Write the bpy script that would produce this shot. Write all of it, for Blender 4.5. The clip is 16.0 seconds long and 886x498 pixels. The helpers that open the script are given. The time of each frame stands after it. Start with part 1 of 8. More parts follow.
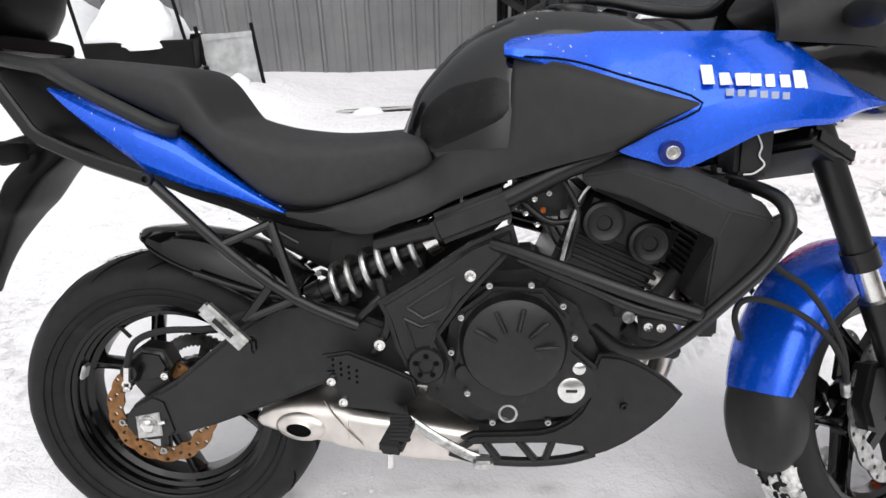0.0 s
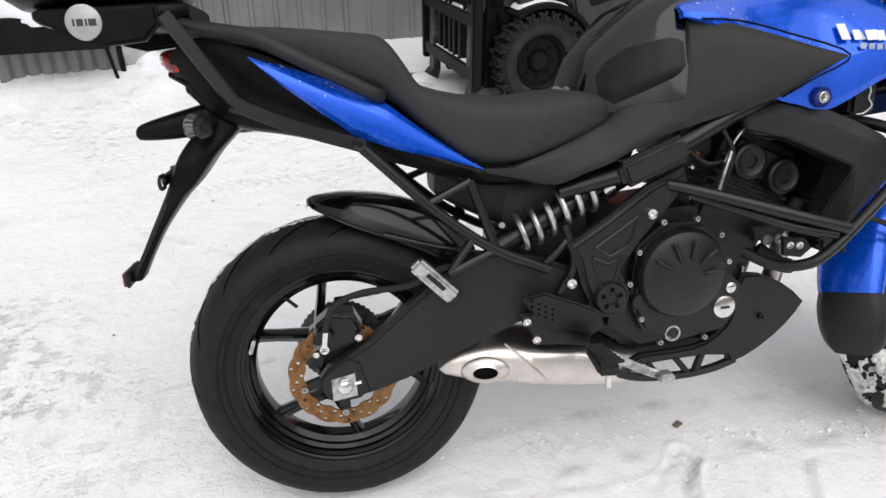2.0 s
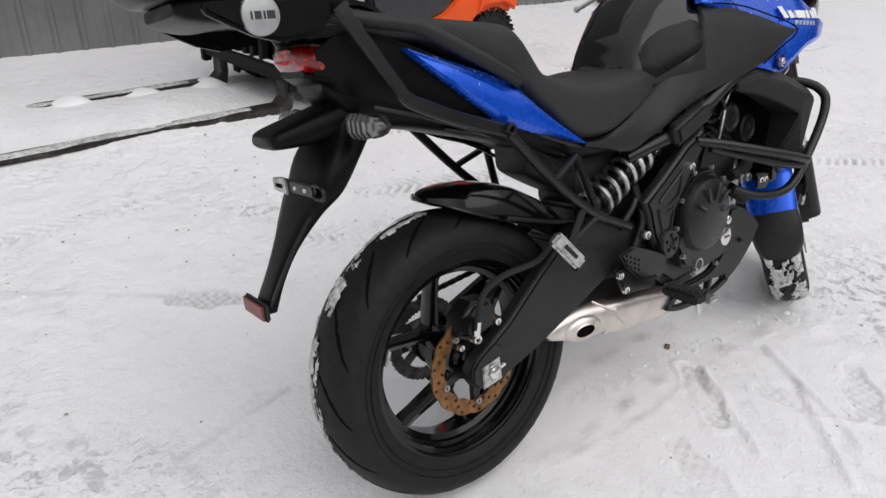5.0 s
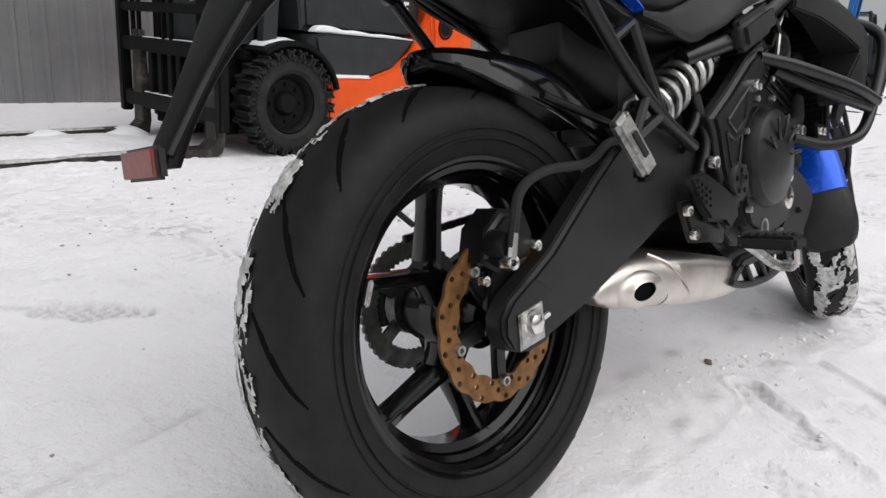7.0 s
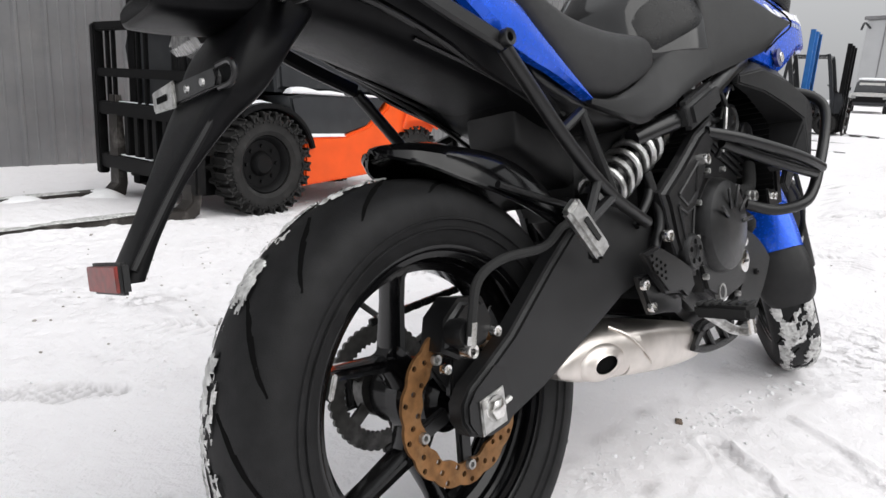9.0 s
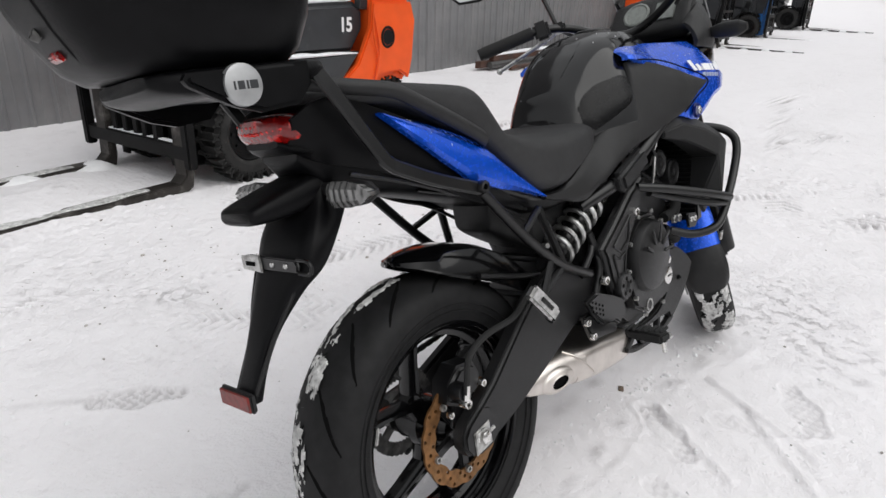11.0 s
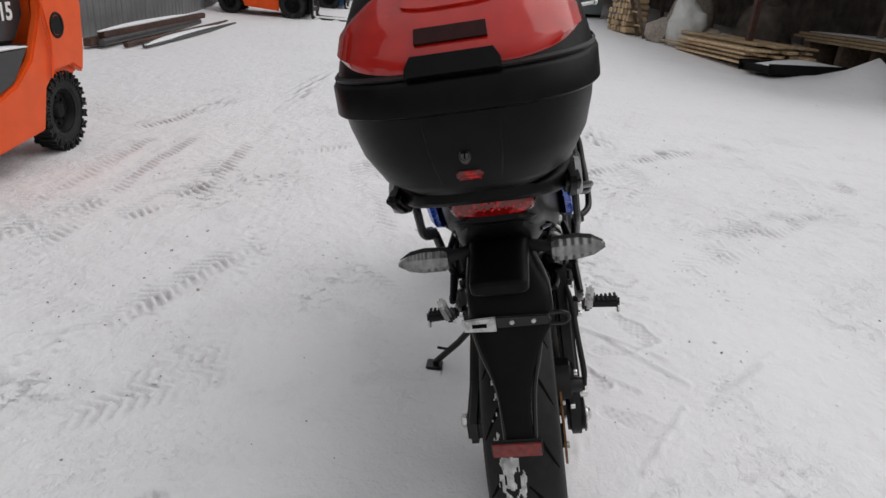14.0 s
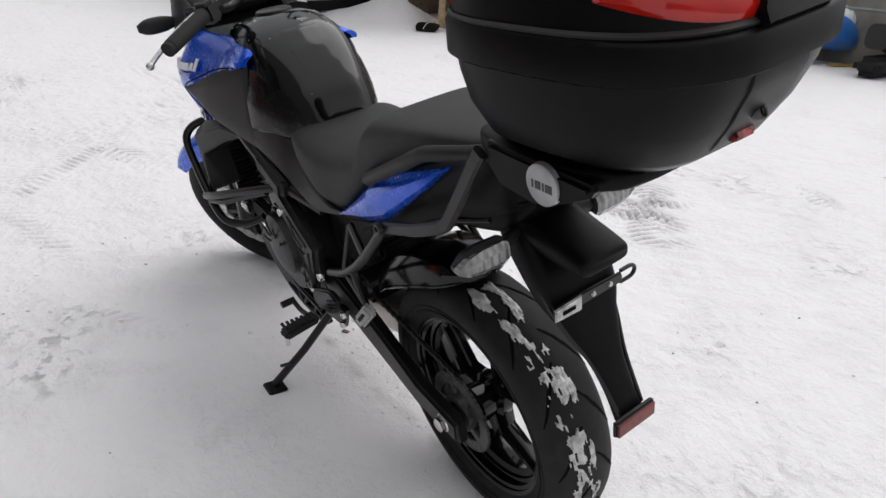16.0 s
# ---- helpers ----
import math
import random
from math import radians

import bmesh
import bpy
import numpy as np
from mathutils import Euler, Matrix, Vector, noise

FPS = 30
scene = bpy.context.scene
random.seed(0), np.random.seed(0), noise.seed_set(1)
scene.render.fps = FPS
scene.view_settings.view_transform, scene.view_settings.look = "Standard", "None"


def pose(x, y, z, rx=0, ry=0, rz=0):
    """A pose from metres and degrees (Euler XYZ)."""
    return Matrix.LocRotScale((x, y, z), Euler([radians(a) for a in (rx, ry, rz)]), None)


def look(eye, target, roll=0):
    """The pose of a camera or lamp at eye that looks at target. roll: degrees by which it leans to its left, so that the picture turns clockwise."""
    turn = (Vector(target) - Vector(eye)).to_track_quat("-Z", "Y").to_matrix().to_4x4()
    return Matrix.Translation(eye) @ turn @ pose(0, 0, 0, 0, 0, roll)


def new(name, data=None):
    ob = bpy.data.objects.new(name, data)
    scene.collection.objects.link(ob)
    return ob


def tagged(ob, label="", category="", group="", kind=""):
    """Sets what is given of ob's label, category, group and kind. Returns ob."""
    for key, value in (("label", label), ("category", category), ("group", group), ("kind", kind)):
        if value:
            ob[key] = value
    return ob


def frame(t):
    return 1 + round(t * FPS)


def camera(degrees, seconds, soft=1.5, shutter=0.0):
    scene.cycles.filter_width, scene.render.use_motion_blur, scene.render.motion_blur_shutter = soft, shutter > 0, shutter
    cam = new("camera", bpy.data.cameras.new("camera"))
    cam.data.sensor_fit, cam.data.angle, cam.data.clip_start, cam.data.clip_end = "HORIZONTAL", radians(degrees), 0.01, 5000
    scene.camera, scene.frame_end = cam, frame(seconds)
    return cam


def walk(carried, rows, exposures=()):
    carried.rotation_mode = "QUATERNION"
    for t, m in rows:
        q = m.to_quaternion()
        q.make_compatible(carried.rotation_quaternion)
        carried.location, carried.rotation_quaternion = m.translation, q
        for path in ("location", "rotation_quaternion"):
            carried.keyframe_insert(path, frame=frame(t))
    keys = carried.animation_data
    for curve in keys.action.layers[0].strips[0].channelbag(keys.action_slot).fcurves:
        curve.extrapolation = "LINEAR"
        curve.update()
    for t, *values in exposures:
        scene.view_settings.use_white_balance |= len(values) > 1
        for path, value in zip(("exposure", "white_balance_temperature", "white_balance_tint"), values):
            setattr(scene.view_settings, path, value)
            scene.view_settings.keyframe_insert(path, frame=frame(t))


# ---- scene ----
cam = camera(68.3, 16.0)
PATH = [
    (0, (0.632, -1.017, 1.161), (0.522, 0.777, 0.285), -1.8),
    (0.5, (0.459, -1.047, 1.181), (0.477, 0.725, 0.254), -0.3),
    (1, (0.297, -1.111, 1.189), (0.426, 0.649, 0.247), 0.6),
    (1.5, (0.179, -1.105, 1.167), (0.351, 0.637, 0.2), 0.6),
    (2, (0.009, -1.093, 1.174), (0.328, 0.639, 0.227), -0.2),
    (2.5, (-0.206, -1.113, 1.192), (0.274, 0.62, 0.318), -0.4),
    (3, (-0.366, -1.101, 1.204), (0.222, 0.615, 0.36), 1.4),
    (3.5, (-0.474, -0.987, 1.2), (0.277, 0.657, 0.343), 1.0),
    (4, (-0.563, -0.913, 1.196), (0.295, 0.65, 0.291), 1.6),
    (4.5, (-0.705, -0.873, 1.197), (0.308, 0.571, 0.254), 1.0),
    (4.7, (-0.745, -0.855, 1.187), (0.316, 0.547, 0.235), 1.7),
    (6.8, (-0.622, -0.518, 0.665), (0.697, 0.859, 0.06), 4.8),
    (7, (-0.618, -0.528, 0.646), (0.723, 0.838, 0.065), 4.8),
    (7.5, (-0.611, -0.538, 0.636), (0.758, 0.789, 0.032), 3.6),
    (8, (-0.622, -0.55, 0.644), (0.743, 0.782, 0.044), 3.6),
    (8.5, (-0.619, -0.557, 0.683), (0.76, 0.785, 0.137), 3.0),
    (9, (-0.611, -0.554, 0.713), (0.786, 0.805, 0.264), 3.5),
    (9.2, (-0.605, -0.556, 0.723), (0.795, 0.81, 0.308), 3.3),
    (11.3, (-0.924, -0.694, 1.192), (0.473, 0.502, 0.407), 1.4),
    (11.5, (-0.989, -0.696, 1.231), (0.41, 0.488, 0.429), 1.2),
    (12, (-1.133, -0.618, 1.293), (0.408, 0.44, 0.583), 3.3),
    (12.5, (-1.262, -0.458, 1.313), (0.373, 0.473, 0.634), 6.2),
    (13, (-1.378, -0.244, 1.316), (0.336, 0.477, 0.579), 7.3),
    (13.5, (-1.326, -0.013, 1.28), (0.489, 0.406, 0.551), 4.2),
    (14, (-1.315, 0.218, 1.256), (0.528, 0.338, 0.487), 5.0),
    (14.5, (-1.264, 0.419, 1.245), (0.573, 0.176, 0.493), 5.8),
    (15, (-1.144, 0.588, 1.225), (0.627, 0.048, 0.469), 5.7),
    (15.5, (-1.028, 0.768, 1.199), (0.604, -0.068, 0.401), 5.2),
    (16, (-0.895, 0.902, 1.178), (0.573, -0.186, 0.365), 4.2),
]
EXPOSURES = [(0, 0.5), (1.5, 0.41), (2.2, 0.25), (3, -0.06), (4.5, -0.03), (7, 0.14), (8, 0.27), (9, 0.43), (11.5, 0.03), (12.5, -0.02), (13.5, -0.23), (14.5, -0.38), (16, 0.03)]
walk(cam, [(t, look(eye, target, roll)) for t, eye, target, roll in PATH], EXPOSURES)

# ---- light: an overcast winter day ----
world = bpy.data.worlds.new("overcast_sky")
scene.world = world
world.use_nodes = True
wn = world.node_tree.nodes
wl = world.node_tree.links
sky = wn.new("ShaderNodeTexSky")
sky.sky_type = "NISHITA"
sky.sun_disc = False
sky.sun_elevation = radians(35)
sky.sun_rotation = radians(200)
sky.dust_density = 5.0
soft_sky = wn.new("ShaderNodeHueSaturation")
soft_sky.inputs["Saturation"].default_value = 0.12
wl.new(sky.outputs[0], soft_sky.inputs["Color"])
veil = wn.new("ShaderNodeMix")          # thick cloud whitens the whole sky
veil.data_type = "RGBA"
veil.inputs["Factor"].default_value = 0.8
veil.inputs["B"].default_value = (9.0, 9.1, 9.3, 1)
wl.new(soft_sky.outputs[0], veil.inputs["A"])
# an overcast sky is brightest overhead
way = wn.new("ShaderNodeTexCoord")
split = wn.new("ShaderNodeSeparateXYZ")
wl.new(way.outputs["Generated"], split.inputs[0])
lift = wn.new("ShaderNodeMapRange")
lift.inputs["From Min"].default_value = 0.0
lift.inputs["From Max"].default_value = 1.0
lift.inputs["To Min"].default_value = 0.42
lift.inputs["To Max"].default_value = 1.44
wl.new(split.outputs["Z"], lift.inputs["Value"])
grade = wn.new("ShaderNodeVectorMath")
grade.operation = "SCALE"
wl.new(veil.outputs["Result"], grade.inputs[0])
wl.new(lift.outputs[0], grade.inputs["Scale"])
wl.new(grade.outputs[0], wn["Background"].inputs["Color"])
wn["Background"].inputs["Strength"].default_value = 0.089

sun = bpy.data.lights.new("sun", "SUN")
sun.energy = 1.0
sun.angle = radians(55)
sun.color = (1.0, 0.985, 0.96)
new("sun", sun).matrix_world = look((3, -6, 9), (0.5, 0.5, 0))

# ---- materials ----


def material(name, colour, rough=0.5, metal=0.0, coat=0.0, grain=0.0, scale=60.0, bump=0.0, bump_scale=300.0, spots=None, spec=0.5, trans=0.0, ior=1.45, per_object=0.0):
    """A node material: base colour varied by noise at two scales, roughness variation and fine relief."""
    m = bpy.data.materials.new(name)
    m.use_nodes = True
    nodes, links = m.node_tree.nodes, m.node_tree.links
    b = nodes["Principled BSDF"]
    b.inputs["Roughness"].default_value = rough
    b.inputs["Metallic"].default_value = metal
    b.inputs["Specular IOR Level"].default_value = spec
    b.inputs["Coat Weight"].default_value = coat
    b.inputs["Coat Roughness"].default_value = 0.06
    b.inputs["Transmission Weight"].default_value = trans
    b.inputs["IOR"].default_value = ior
    geo = nodes.new("ShaderNodeTexCoord")
    base = nodes.new("ShaderNodeRGB")
    base.outputs[0].default_value = (*colour, 1)
    last = base.outputs[0]
    if grain:
        for k, sc in ((1.0, scale), (0.7, scale * 0.12)):
            n = nodes.new("ShaderNodeTexNoise")
            n.inputs["Scale"].default_value = sc
            n.inputs["Detail"].default_value = 5
            links.new(geo.outputs["Object"], n.inputs["Vector"])
            mapr = nodes.new("ShaderNodeMapRange")
            mapr.inputs["From Min"].default_value = 0.3
            mapr.inputs["From Max"].default_value = 0.7
            mapr.inputs["To Min"].default_value = 1 - grain * k
            mapr.inputs["To Max"].default_value = 1 + grain * k
            links.new(n.outputs["Fac"], mapr.inputs["Value"])
            mix = nodes.new("ShaderNodeVectorMath")
            mix.operation = "SCALE"
            links.new(last, mix.inputs[0])
            links.new(mapr.outputs[0], mix.inputs["Scale"])
            last = mix.outputs[0]
        rr = nodes.new("ShaderNodeMapRange")
        rr.inputs["To Min"].default_value = max(0.02, rough - 0.12)
        rr.inputs["To Max"].default_value = min(1.0, rough + 0.12)
        links.new(n.outputs["Fac"], rr.inputs["Value"])
        links.new(rr.outputs[0], b.inputs["Roughness"])
    if per_object:
        info = nodes.new("ShaderNodeObjectInfo")
        pr = nodes.new("ShaderNodeMapRange")
        pr.inputs["To Min"].default_value = 1 - per_object
        pr.inputs["To Max"].default_value = 1 + per_object
        links.new(info.outputs["Random"], pr.inputs["Value"])
        mix = nodes.new("ShaderNodeVectorMath")
        mix.operation = "SCALE"
        links.new(last, mix.inputs[0])
        links.new(pr.outputs[0], mix.inputs["Scale"])
        last = mix.outputs[0]
    if spots:
        colour2, sc, lo, hi = spots
        n = nodes.new("ShaderNodeTexNoise")
        n.inputs["Scale"].default_value = sc
        n.inputs["Detail"].default_value = 8
        n.inputs["Roughness"].default_value = 0.65
        links.new(geo.outputs["Object"], n.inputs["Vector"])
        ramp = nodes.new("ShaderNodeMapRange")
        ramp.inputs["From Min"].default_value = lo
        ramp.inputs["From Max"].default_value = hi
        links.new(n.outputs["Fac"], ramp.inputs["Value"])
        mix = nodes.new("ShaderNodeMix")
        mix.data_type = "RGBA"
        mix.inputs["B"].default_value = (*colour2, 1)
        links.new(ramp.outputs[0], mix.inputs["Factor"])
        links.new(last, mix.inputs["A"])
        last = mix.outputs["Result"]
    links.new(last, b.inputs["Base Color"])
    if bump:
        n = nodes.new("ShaderNodeTexNoise")
        n.inputs["Scale"].default_value = bump_scale
        n.inputs["Detail"].default_value = 3
        links.new(geo.outputs["Object"], n.inputs["Vector"])
        bn = nodes.new("ShaderNodeBump")
        bn.inputs["Strength"].default_value = bump
        bn.inputs["Distance"].default_value = 0.002
        links.new(n.outputs["Fac"], bn.inputs["Height"])
        links.new(bn.outputs[0], b.inputs["Normal"])
    return m


BLUE = material("blue_metallic_paint", (0.002, 0.088, 0.66), 0.26, 0.45, 0.4, grain=0.05, scale=900)
BLUE_DARK = material("dark_blue_edge", (0.004, 0.015, 0.16), 0.3, 0.2, 0.8)
GLOSS = material("gloss_black_paint", (0.0035, 0.0035, 0.004), 0.10, 0.0, 0.2, grain=0.08, scale=300, spec=0.42)
PLASTIC = material("textured_black_plastic", (0.0115, 0.0115, 0.012), 0.44, grain=0.25, scale=40, bump=0.3, bump_scale=1400, spots=((0.028, 0.028, 0.029), 14, 0.62, 0.85), spec=0.42)
CASE = material("smooth_black_case_plastic", (0.0036, 0.0036, 0.0041), 0.34, grain=0.25, scale=40, bump=0.16, bump_scale=1400, spots=((0.011, 0.011, 0.0115), 9, 0.62, 0.85), spec=0.14)
RIM = material("gloss_black_wheel_paint", (0.003, 0.003, 0.0034), 0.17, 0.0, 0.3, grain=0.15, scale=120, spots=((0.016, 0.015, 0.014), 30, 0.66, 0.88), spec=0.25)
# dark red lens; the brighter spots are its sparkle, put into the colour
TAIL_RED = material("dark_red_lamp_lens", (0.17, 0.003, 0.003), 0.09, 0.0, 0.5, grain=0.25, scale=90, spots=((0.55, 0.012, 0.01), 55, 0.54, 0.62), bump=0.9, bump_scale=130)
SATIN = material("satin_black_metal", (0.006, 0.006, 0.0064), 0.32, 0.0, 0.06, grain=0.2, scale=50, bump=0.08, bump_scale=900, spots=((0.024, 0.023, 0.022), 18, 0.68, 0.9), spec=0.45)
CASTING = material("cast_black_engine", (0.0085, 0.0085, 0.009), 0.33, 0.0, grain=0.3, scale=70, bump=0.25, bump_scale=900, spots=((0.035, 0.034, 0.032), 25, 0.64, 0.9), spec=0.5)
VINYL = material("black_seat_vinyl", (0.025, 0.025, 0.026), 0.55, grain=0.15, scale=60, bump=0.3, bump_scale=1800, spec=0.35)
DUSTY_RUBBER = material("dusty_machine_tyre", (0.022, 0.0215, 0.021), 0.75, grain=0.35, scale=16, bump=0.3, bump_scale=160, spots=((0.10, 0.098, 0.096), 9, 0.6, 0.78), spec=0.3)
RUBBER = material("tyre_rubber", (0.0095, 0.0095, 0.010), 0.62, grain=0.35, scale=40, bump=0.25, bump_scale=500, spots=((0.024, 0.0235, 0.023), 12, 0.6, 0.85), spec=0.3)
GRIP = material("grip_rubber", (0.012, 0.012, 0.012), 0.8, bump=0.5, bump_scale=500)
STEEL = material("brushed_steel", (0.68, 0.635, 0.595), 0.38, 1.0, grain=0.10, scale=25, bump=0.05, bump_scale=700, spots=((0.42, 0.35, 0.28), 9, 0.6, 0.85))
CHROME = material("bright_metal", (0.75, 0.74, 0.72), 0.22, 1.0, grain=0.08, scale=120)
ALU = material("dull_aluminium", (0.55, 0.55, 0.54), 0.42, 1.0, grain=0.2, scale=90, spots=((0.2, 0.19, 0.18), 40, 0.5, 0.7))
RUST = material("rusty_disc", (0.215, 0.105, 0.040), 0.5, 0.7, grain=0.35, scale=70, spots=((0.30, 0.17, 0.08), 30, 0.5, 0.75), bump=0.15, bump_scale=600)
RED_LENS = material("red_reflector_plastic", (0.42, 0.010, 0.005), 0.10, 0.0, 0.5, grain=0.14, scale=30, spots=((0.20, 0.006, 0.004), 22, 0.62, 0.8), spec=0.4)
RED_DULL = material("dull_red_reflector", (0.22, 0.03, 0.025), 0.4, grain=0.3, scale=90, spots=((0.1, 0.05, 0.045), 60, 0.5, 0.7))
# brighter red that stands for glints on the lens facets
RED_GLINT = material("bright_red_lens_glint", (0.85, 0.02, 0.015), 0.12, 0.0, 0.8, grain=0.3, scale=260)
CARBON = material("dark_woven_tank_guard", (0.004, 0.004, 0.0045), 0.26, 0.0, 0.0, grain=0.5, scale=420, bump=0.2, bump_scale=620, spec=0.24)
CLEAR = material("clear_lens", (0.62, 0.62, 0.61), 0.1, 0.0, 0.4, grain=0.2, scale=90, trans=0.55)
GLASS = material("clear_screen", (0.98, 0.985, 0.985), 0.02, trans=1.0, ior=1.08)
MIRROR = material("mirror_glass", (0.8, 0.82, 0.84), 0.03, 1.0)
WHITE = material("white_lettering", (0.82, 0.82, 0.82), 0.4)
GREYTXT = material("grey_lettering", (0.32, 0.36, 0.48), 0.4)
GREYLCD = material("grey_liquid_crystal", (0.20, 0.215, 0.20), 0.2, grain=0.15, scale=80)
SILVER = material("silver_badge", (0.38, 0.385, 0.39), 0.42, 0.6, grain=0.12, scale=50)
ORANGE_W = material("amber", (0.7, 0.2, 0.02), 0.3)
SNOW = material("snow", (0.84, 0.84, 0.85), 0.8, grain=0.045, scale=22, bump=0.7, bump_scale=110, spots=((0.66, 0.645, 0.63), 1.6, 0.58, 0.80), spec=0.25)
SNOW_CAP = material("fresh_snow", (0.86, 0.87, 0.89), 0.7, grain=0.04, scale=25, bump=0.5, bump_scale=70)
SNOW_ICE = material("icy_snow_on_rubber", (0.55, 0.55, 0.54), 0.5, grain=0.35, scale=60, bump=0.8, bump_scale=160, spots=((0.16, 0.155, 0.15), 45, 0.52, 0.66))
SHEET = material("grey_corrugated_sheet", (0.20, 0.20, 0.205), 0.5, 0.25, grain=0.1, scale=3, spots=((0.27, 0.265, 0.26), 1.2, 0.5, 0.75), bump=0.05, bump_scale=60)
ORANGE = material("orange_machine_paint", (0.80, 0.095, 0.012), 0.42, 0.0, 0.08, grain=0.08, scale=6, spots=((0.5, 0.09, 0.03), 5, 0.66, 0.85), spec=0.3)
MGREY = material("dark_grey_machine_paint", (0.032, 0.034, 0.037), 0.34, 0.0, 0.15, grain=0.15, scale=8, spots=((0.085, 0.085, 0.085), 7, 0.58, 0.8), spec=0.4)
MBLACK = material("black_machine_steel", (0.006, 0.006, 0.0063), 0.5, 0.0, grain=0.25, scale=12, spots=((0.03, 0.026, 0.023), 9, 0.66, 0.85), bump=0.1, bump_scale=200, spec=0.16)
FORKSTEEL = material("worn_fork_steel", (0.035, 0.031, 0.028), 0.5, 0.4, grain=0.3, scale=14, spots=((0.14, 0.13, 0.12), 7, 0.54, 0.7))
DARK_RED = material("dark_red_band", (0.022, 0.003, 0.003), 0.35, 0.0, 0.0, grain=0.3, scale=60, spec=0.2)


def snow_ground():
    """Trampled snow: white crust, grey for packed ice and painted shade in hollows, churned relief in patches."""
    m = bpy.data.materials.new("trampled_snow")
    m.use_nodes = True
    nodes, links = m.node_tree.nodes, m.node_tree.links
    b = nodes["Principled BSDF"]
    b.inputs["Roughness"].default_value = 0.75
    b.inputs["Specular IOR Level"].default_value = 0.25
    geo = nodes.new("ShaderNodeTexCoord")

    def tex(scale, detail, rough, lo, hi):
        n = nodes.new("ShaderNodeTexNoise")
        n.inputs["Scale"].default_value = scale
        n.inputs["Detail"].default_value = detail
        n.inputs["Roughness"].default_value = rough
        links.new(geo.outputs["Object"], n.inputs["Vector"])
        r = nodes.new("ShaderNodeMapRange")
        r.inputs["From Min"].default_value = lo
        r.inputs["From Max"].default_value = hi
        links.new(n.outputs["Fac"], r.inputs["Value"])
        return r.outputs[0]

    def calc(op, a, c):
        n = nodes.new("ShaderNodeMath")
        n.operation = op
        for k, v in enumerate((a, c)):
            if isinstance(v, float):
                n.inputs[k].default_value = v
            else:
                links.new(v, n.inputs[k])
        return n.outputs[0]
    patches = tex(0.9, 4, 0.6, 0.50, 0.66)
    crumbs = tex(17.0, 9, 0.72, 0.53, 0.66)
    fresh = nodes.new("ShaderNodeAttribute")
    fresh.attribute_name = "trodden"
    churned = calc("MULTIPLY", calc("MULTIPLY", patches, crumbs), fresh.outputs["Fac"])
    faint = calc("MULTIPLY", tex(4.0, 8, 0.7, 0.52, 0.74), fresh.outputs["Fac"])
    packed_shade = nodes.new("ShaderNodeAttribute")
    packed_shade.attribute_name = "packed_shade"
    # grey of packed ice and of shade in the dents, put into the colour
    worn = calc("MAXIMUM", calc("MULTIPLY", packed_shade.outputs["Fac"], tex(30.0, 6, 0.7, 0.22, 0.5)), calc("MULTIPLY", churned, 0.17))
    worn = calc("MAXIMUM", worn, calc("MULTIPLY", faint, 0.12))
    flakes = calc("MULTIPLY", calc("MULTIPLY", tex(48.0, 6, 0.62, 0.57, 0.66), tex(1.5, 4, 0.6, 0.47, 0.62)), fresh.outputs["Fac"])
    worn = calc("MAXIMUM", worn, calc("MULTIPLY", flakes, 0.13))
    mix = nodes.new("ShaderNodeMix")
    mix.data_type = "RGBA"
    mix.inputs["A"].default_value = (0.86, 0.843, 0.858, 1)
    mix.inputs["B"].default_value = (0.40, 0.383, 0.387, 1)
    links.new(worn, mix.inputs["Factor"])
    dirt = nodes.new("ShaderNodeMix")
    dirt.data_type = "RGBA"
    dirt.inputs["B"].default_value = (0.40, 0.33, 0.30, 1)
    links.new(calc("MULTIPLY", tex(70.0, 4, 0.6, 0.66, 0.74), calc("MULTIPLY", calc("MULTIPLY", patches, fresh.outputs["Fac"]), 0.6)), dirt.inputs["Factor"])
    links.new(mix.outputs["Result"], dirt.inputs["A"])
    links.new(dirt.outputs["Result"], b.inputs["Base Color"])
    height = calc("ADD", calc("MULTIPLY", tex(110.0, 4, 0.6, 0.0, 1.0), 0.25), calc("MULTIPLY", churned, -0.6))
    height = calc("ADD", height, calc("MULTIPLY", faint, -0.5))
    height = calc("SUBTRACT", height, calc("MULTIPLY", flakes, 0.18))
    lumps = calc("MULTIPLY", tex(9.0, 7, 0.62, 0.25, 0.75), calc("ADD", calc("MULTIPLY", fresh.outputs["Fac"], 1.1), 0.15))
    height = calc("ADD", height, lumps)
    bn = nodes.new("ShaderNodeBump")
    bn.inputs["Strength"].default_value = 1.0
    bn.inputs["Distance"].default_value = 0.011
    links.new(height, bn.inputs["Height"])
    links.new(bn.outputs[0], b.inputs["Normal"])
    return m


TRAMPLED = snow_ground()


def ribbed_lens():
    """Clear plastic over a bright reflector, moulded in fine ribs."""
    m = material("ribbed_clear_lens", (0.20, 0.20, 0.197), 0.10, 0.55, 0.5, grain=0.3, scale=60)
    nodes, links = m.node_tree.nodes, m.node_tree.links
    co = nodes.new("ShaderNodeTexCoord")
    wave = nodes.new("ShaderNodeTexWave")
    wave.bands_direction = "Y"
    wave.inputs["Scale"].default_value = 22
    wave.inputs["Distortion"].default_value = 0.6
    links.new(co.outputs["Object"], wave.inputs["Vector"])
    bn = nodes.new("ShaderNodeBump")
    bn.inputs["Strength"].default_value = 0.6
    bn.inputs["Distance"].default_value = 0.003
    links.new(wave.outputs["Fac"], bn.inputs["Height"])
    links.new(bn.outputs[0], nodes["Principled BSDF"].inputs["Normal"])
    return m


# ---- shape helpers ----


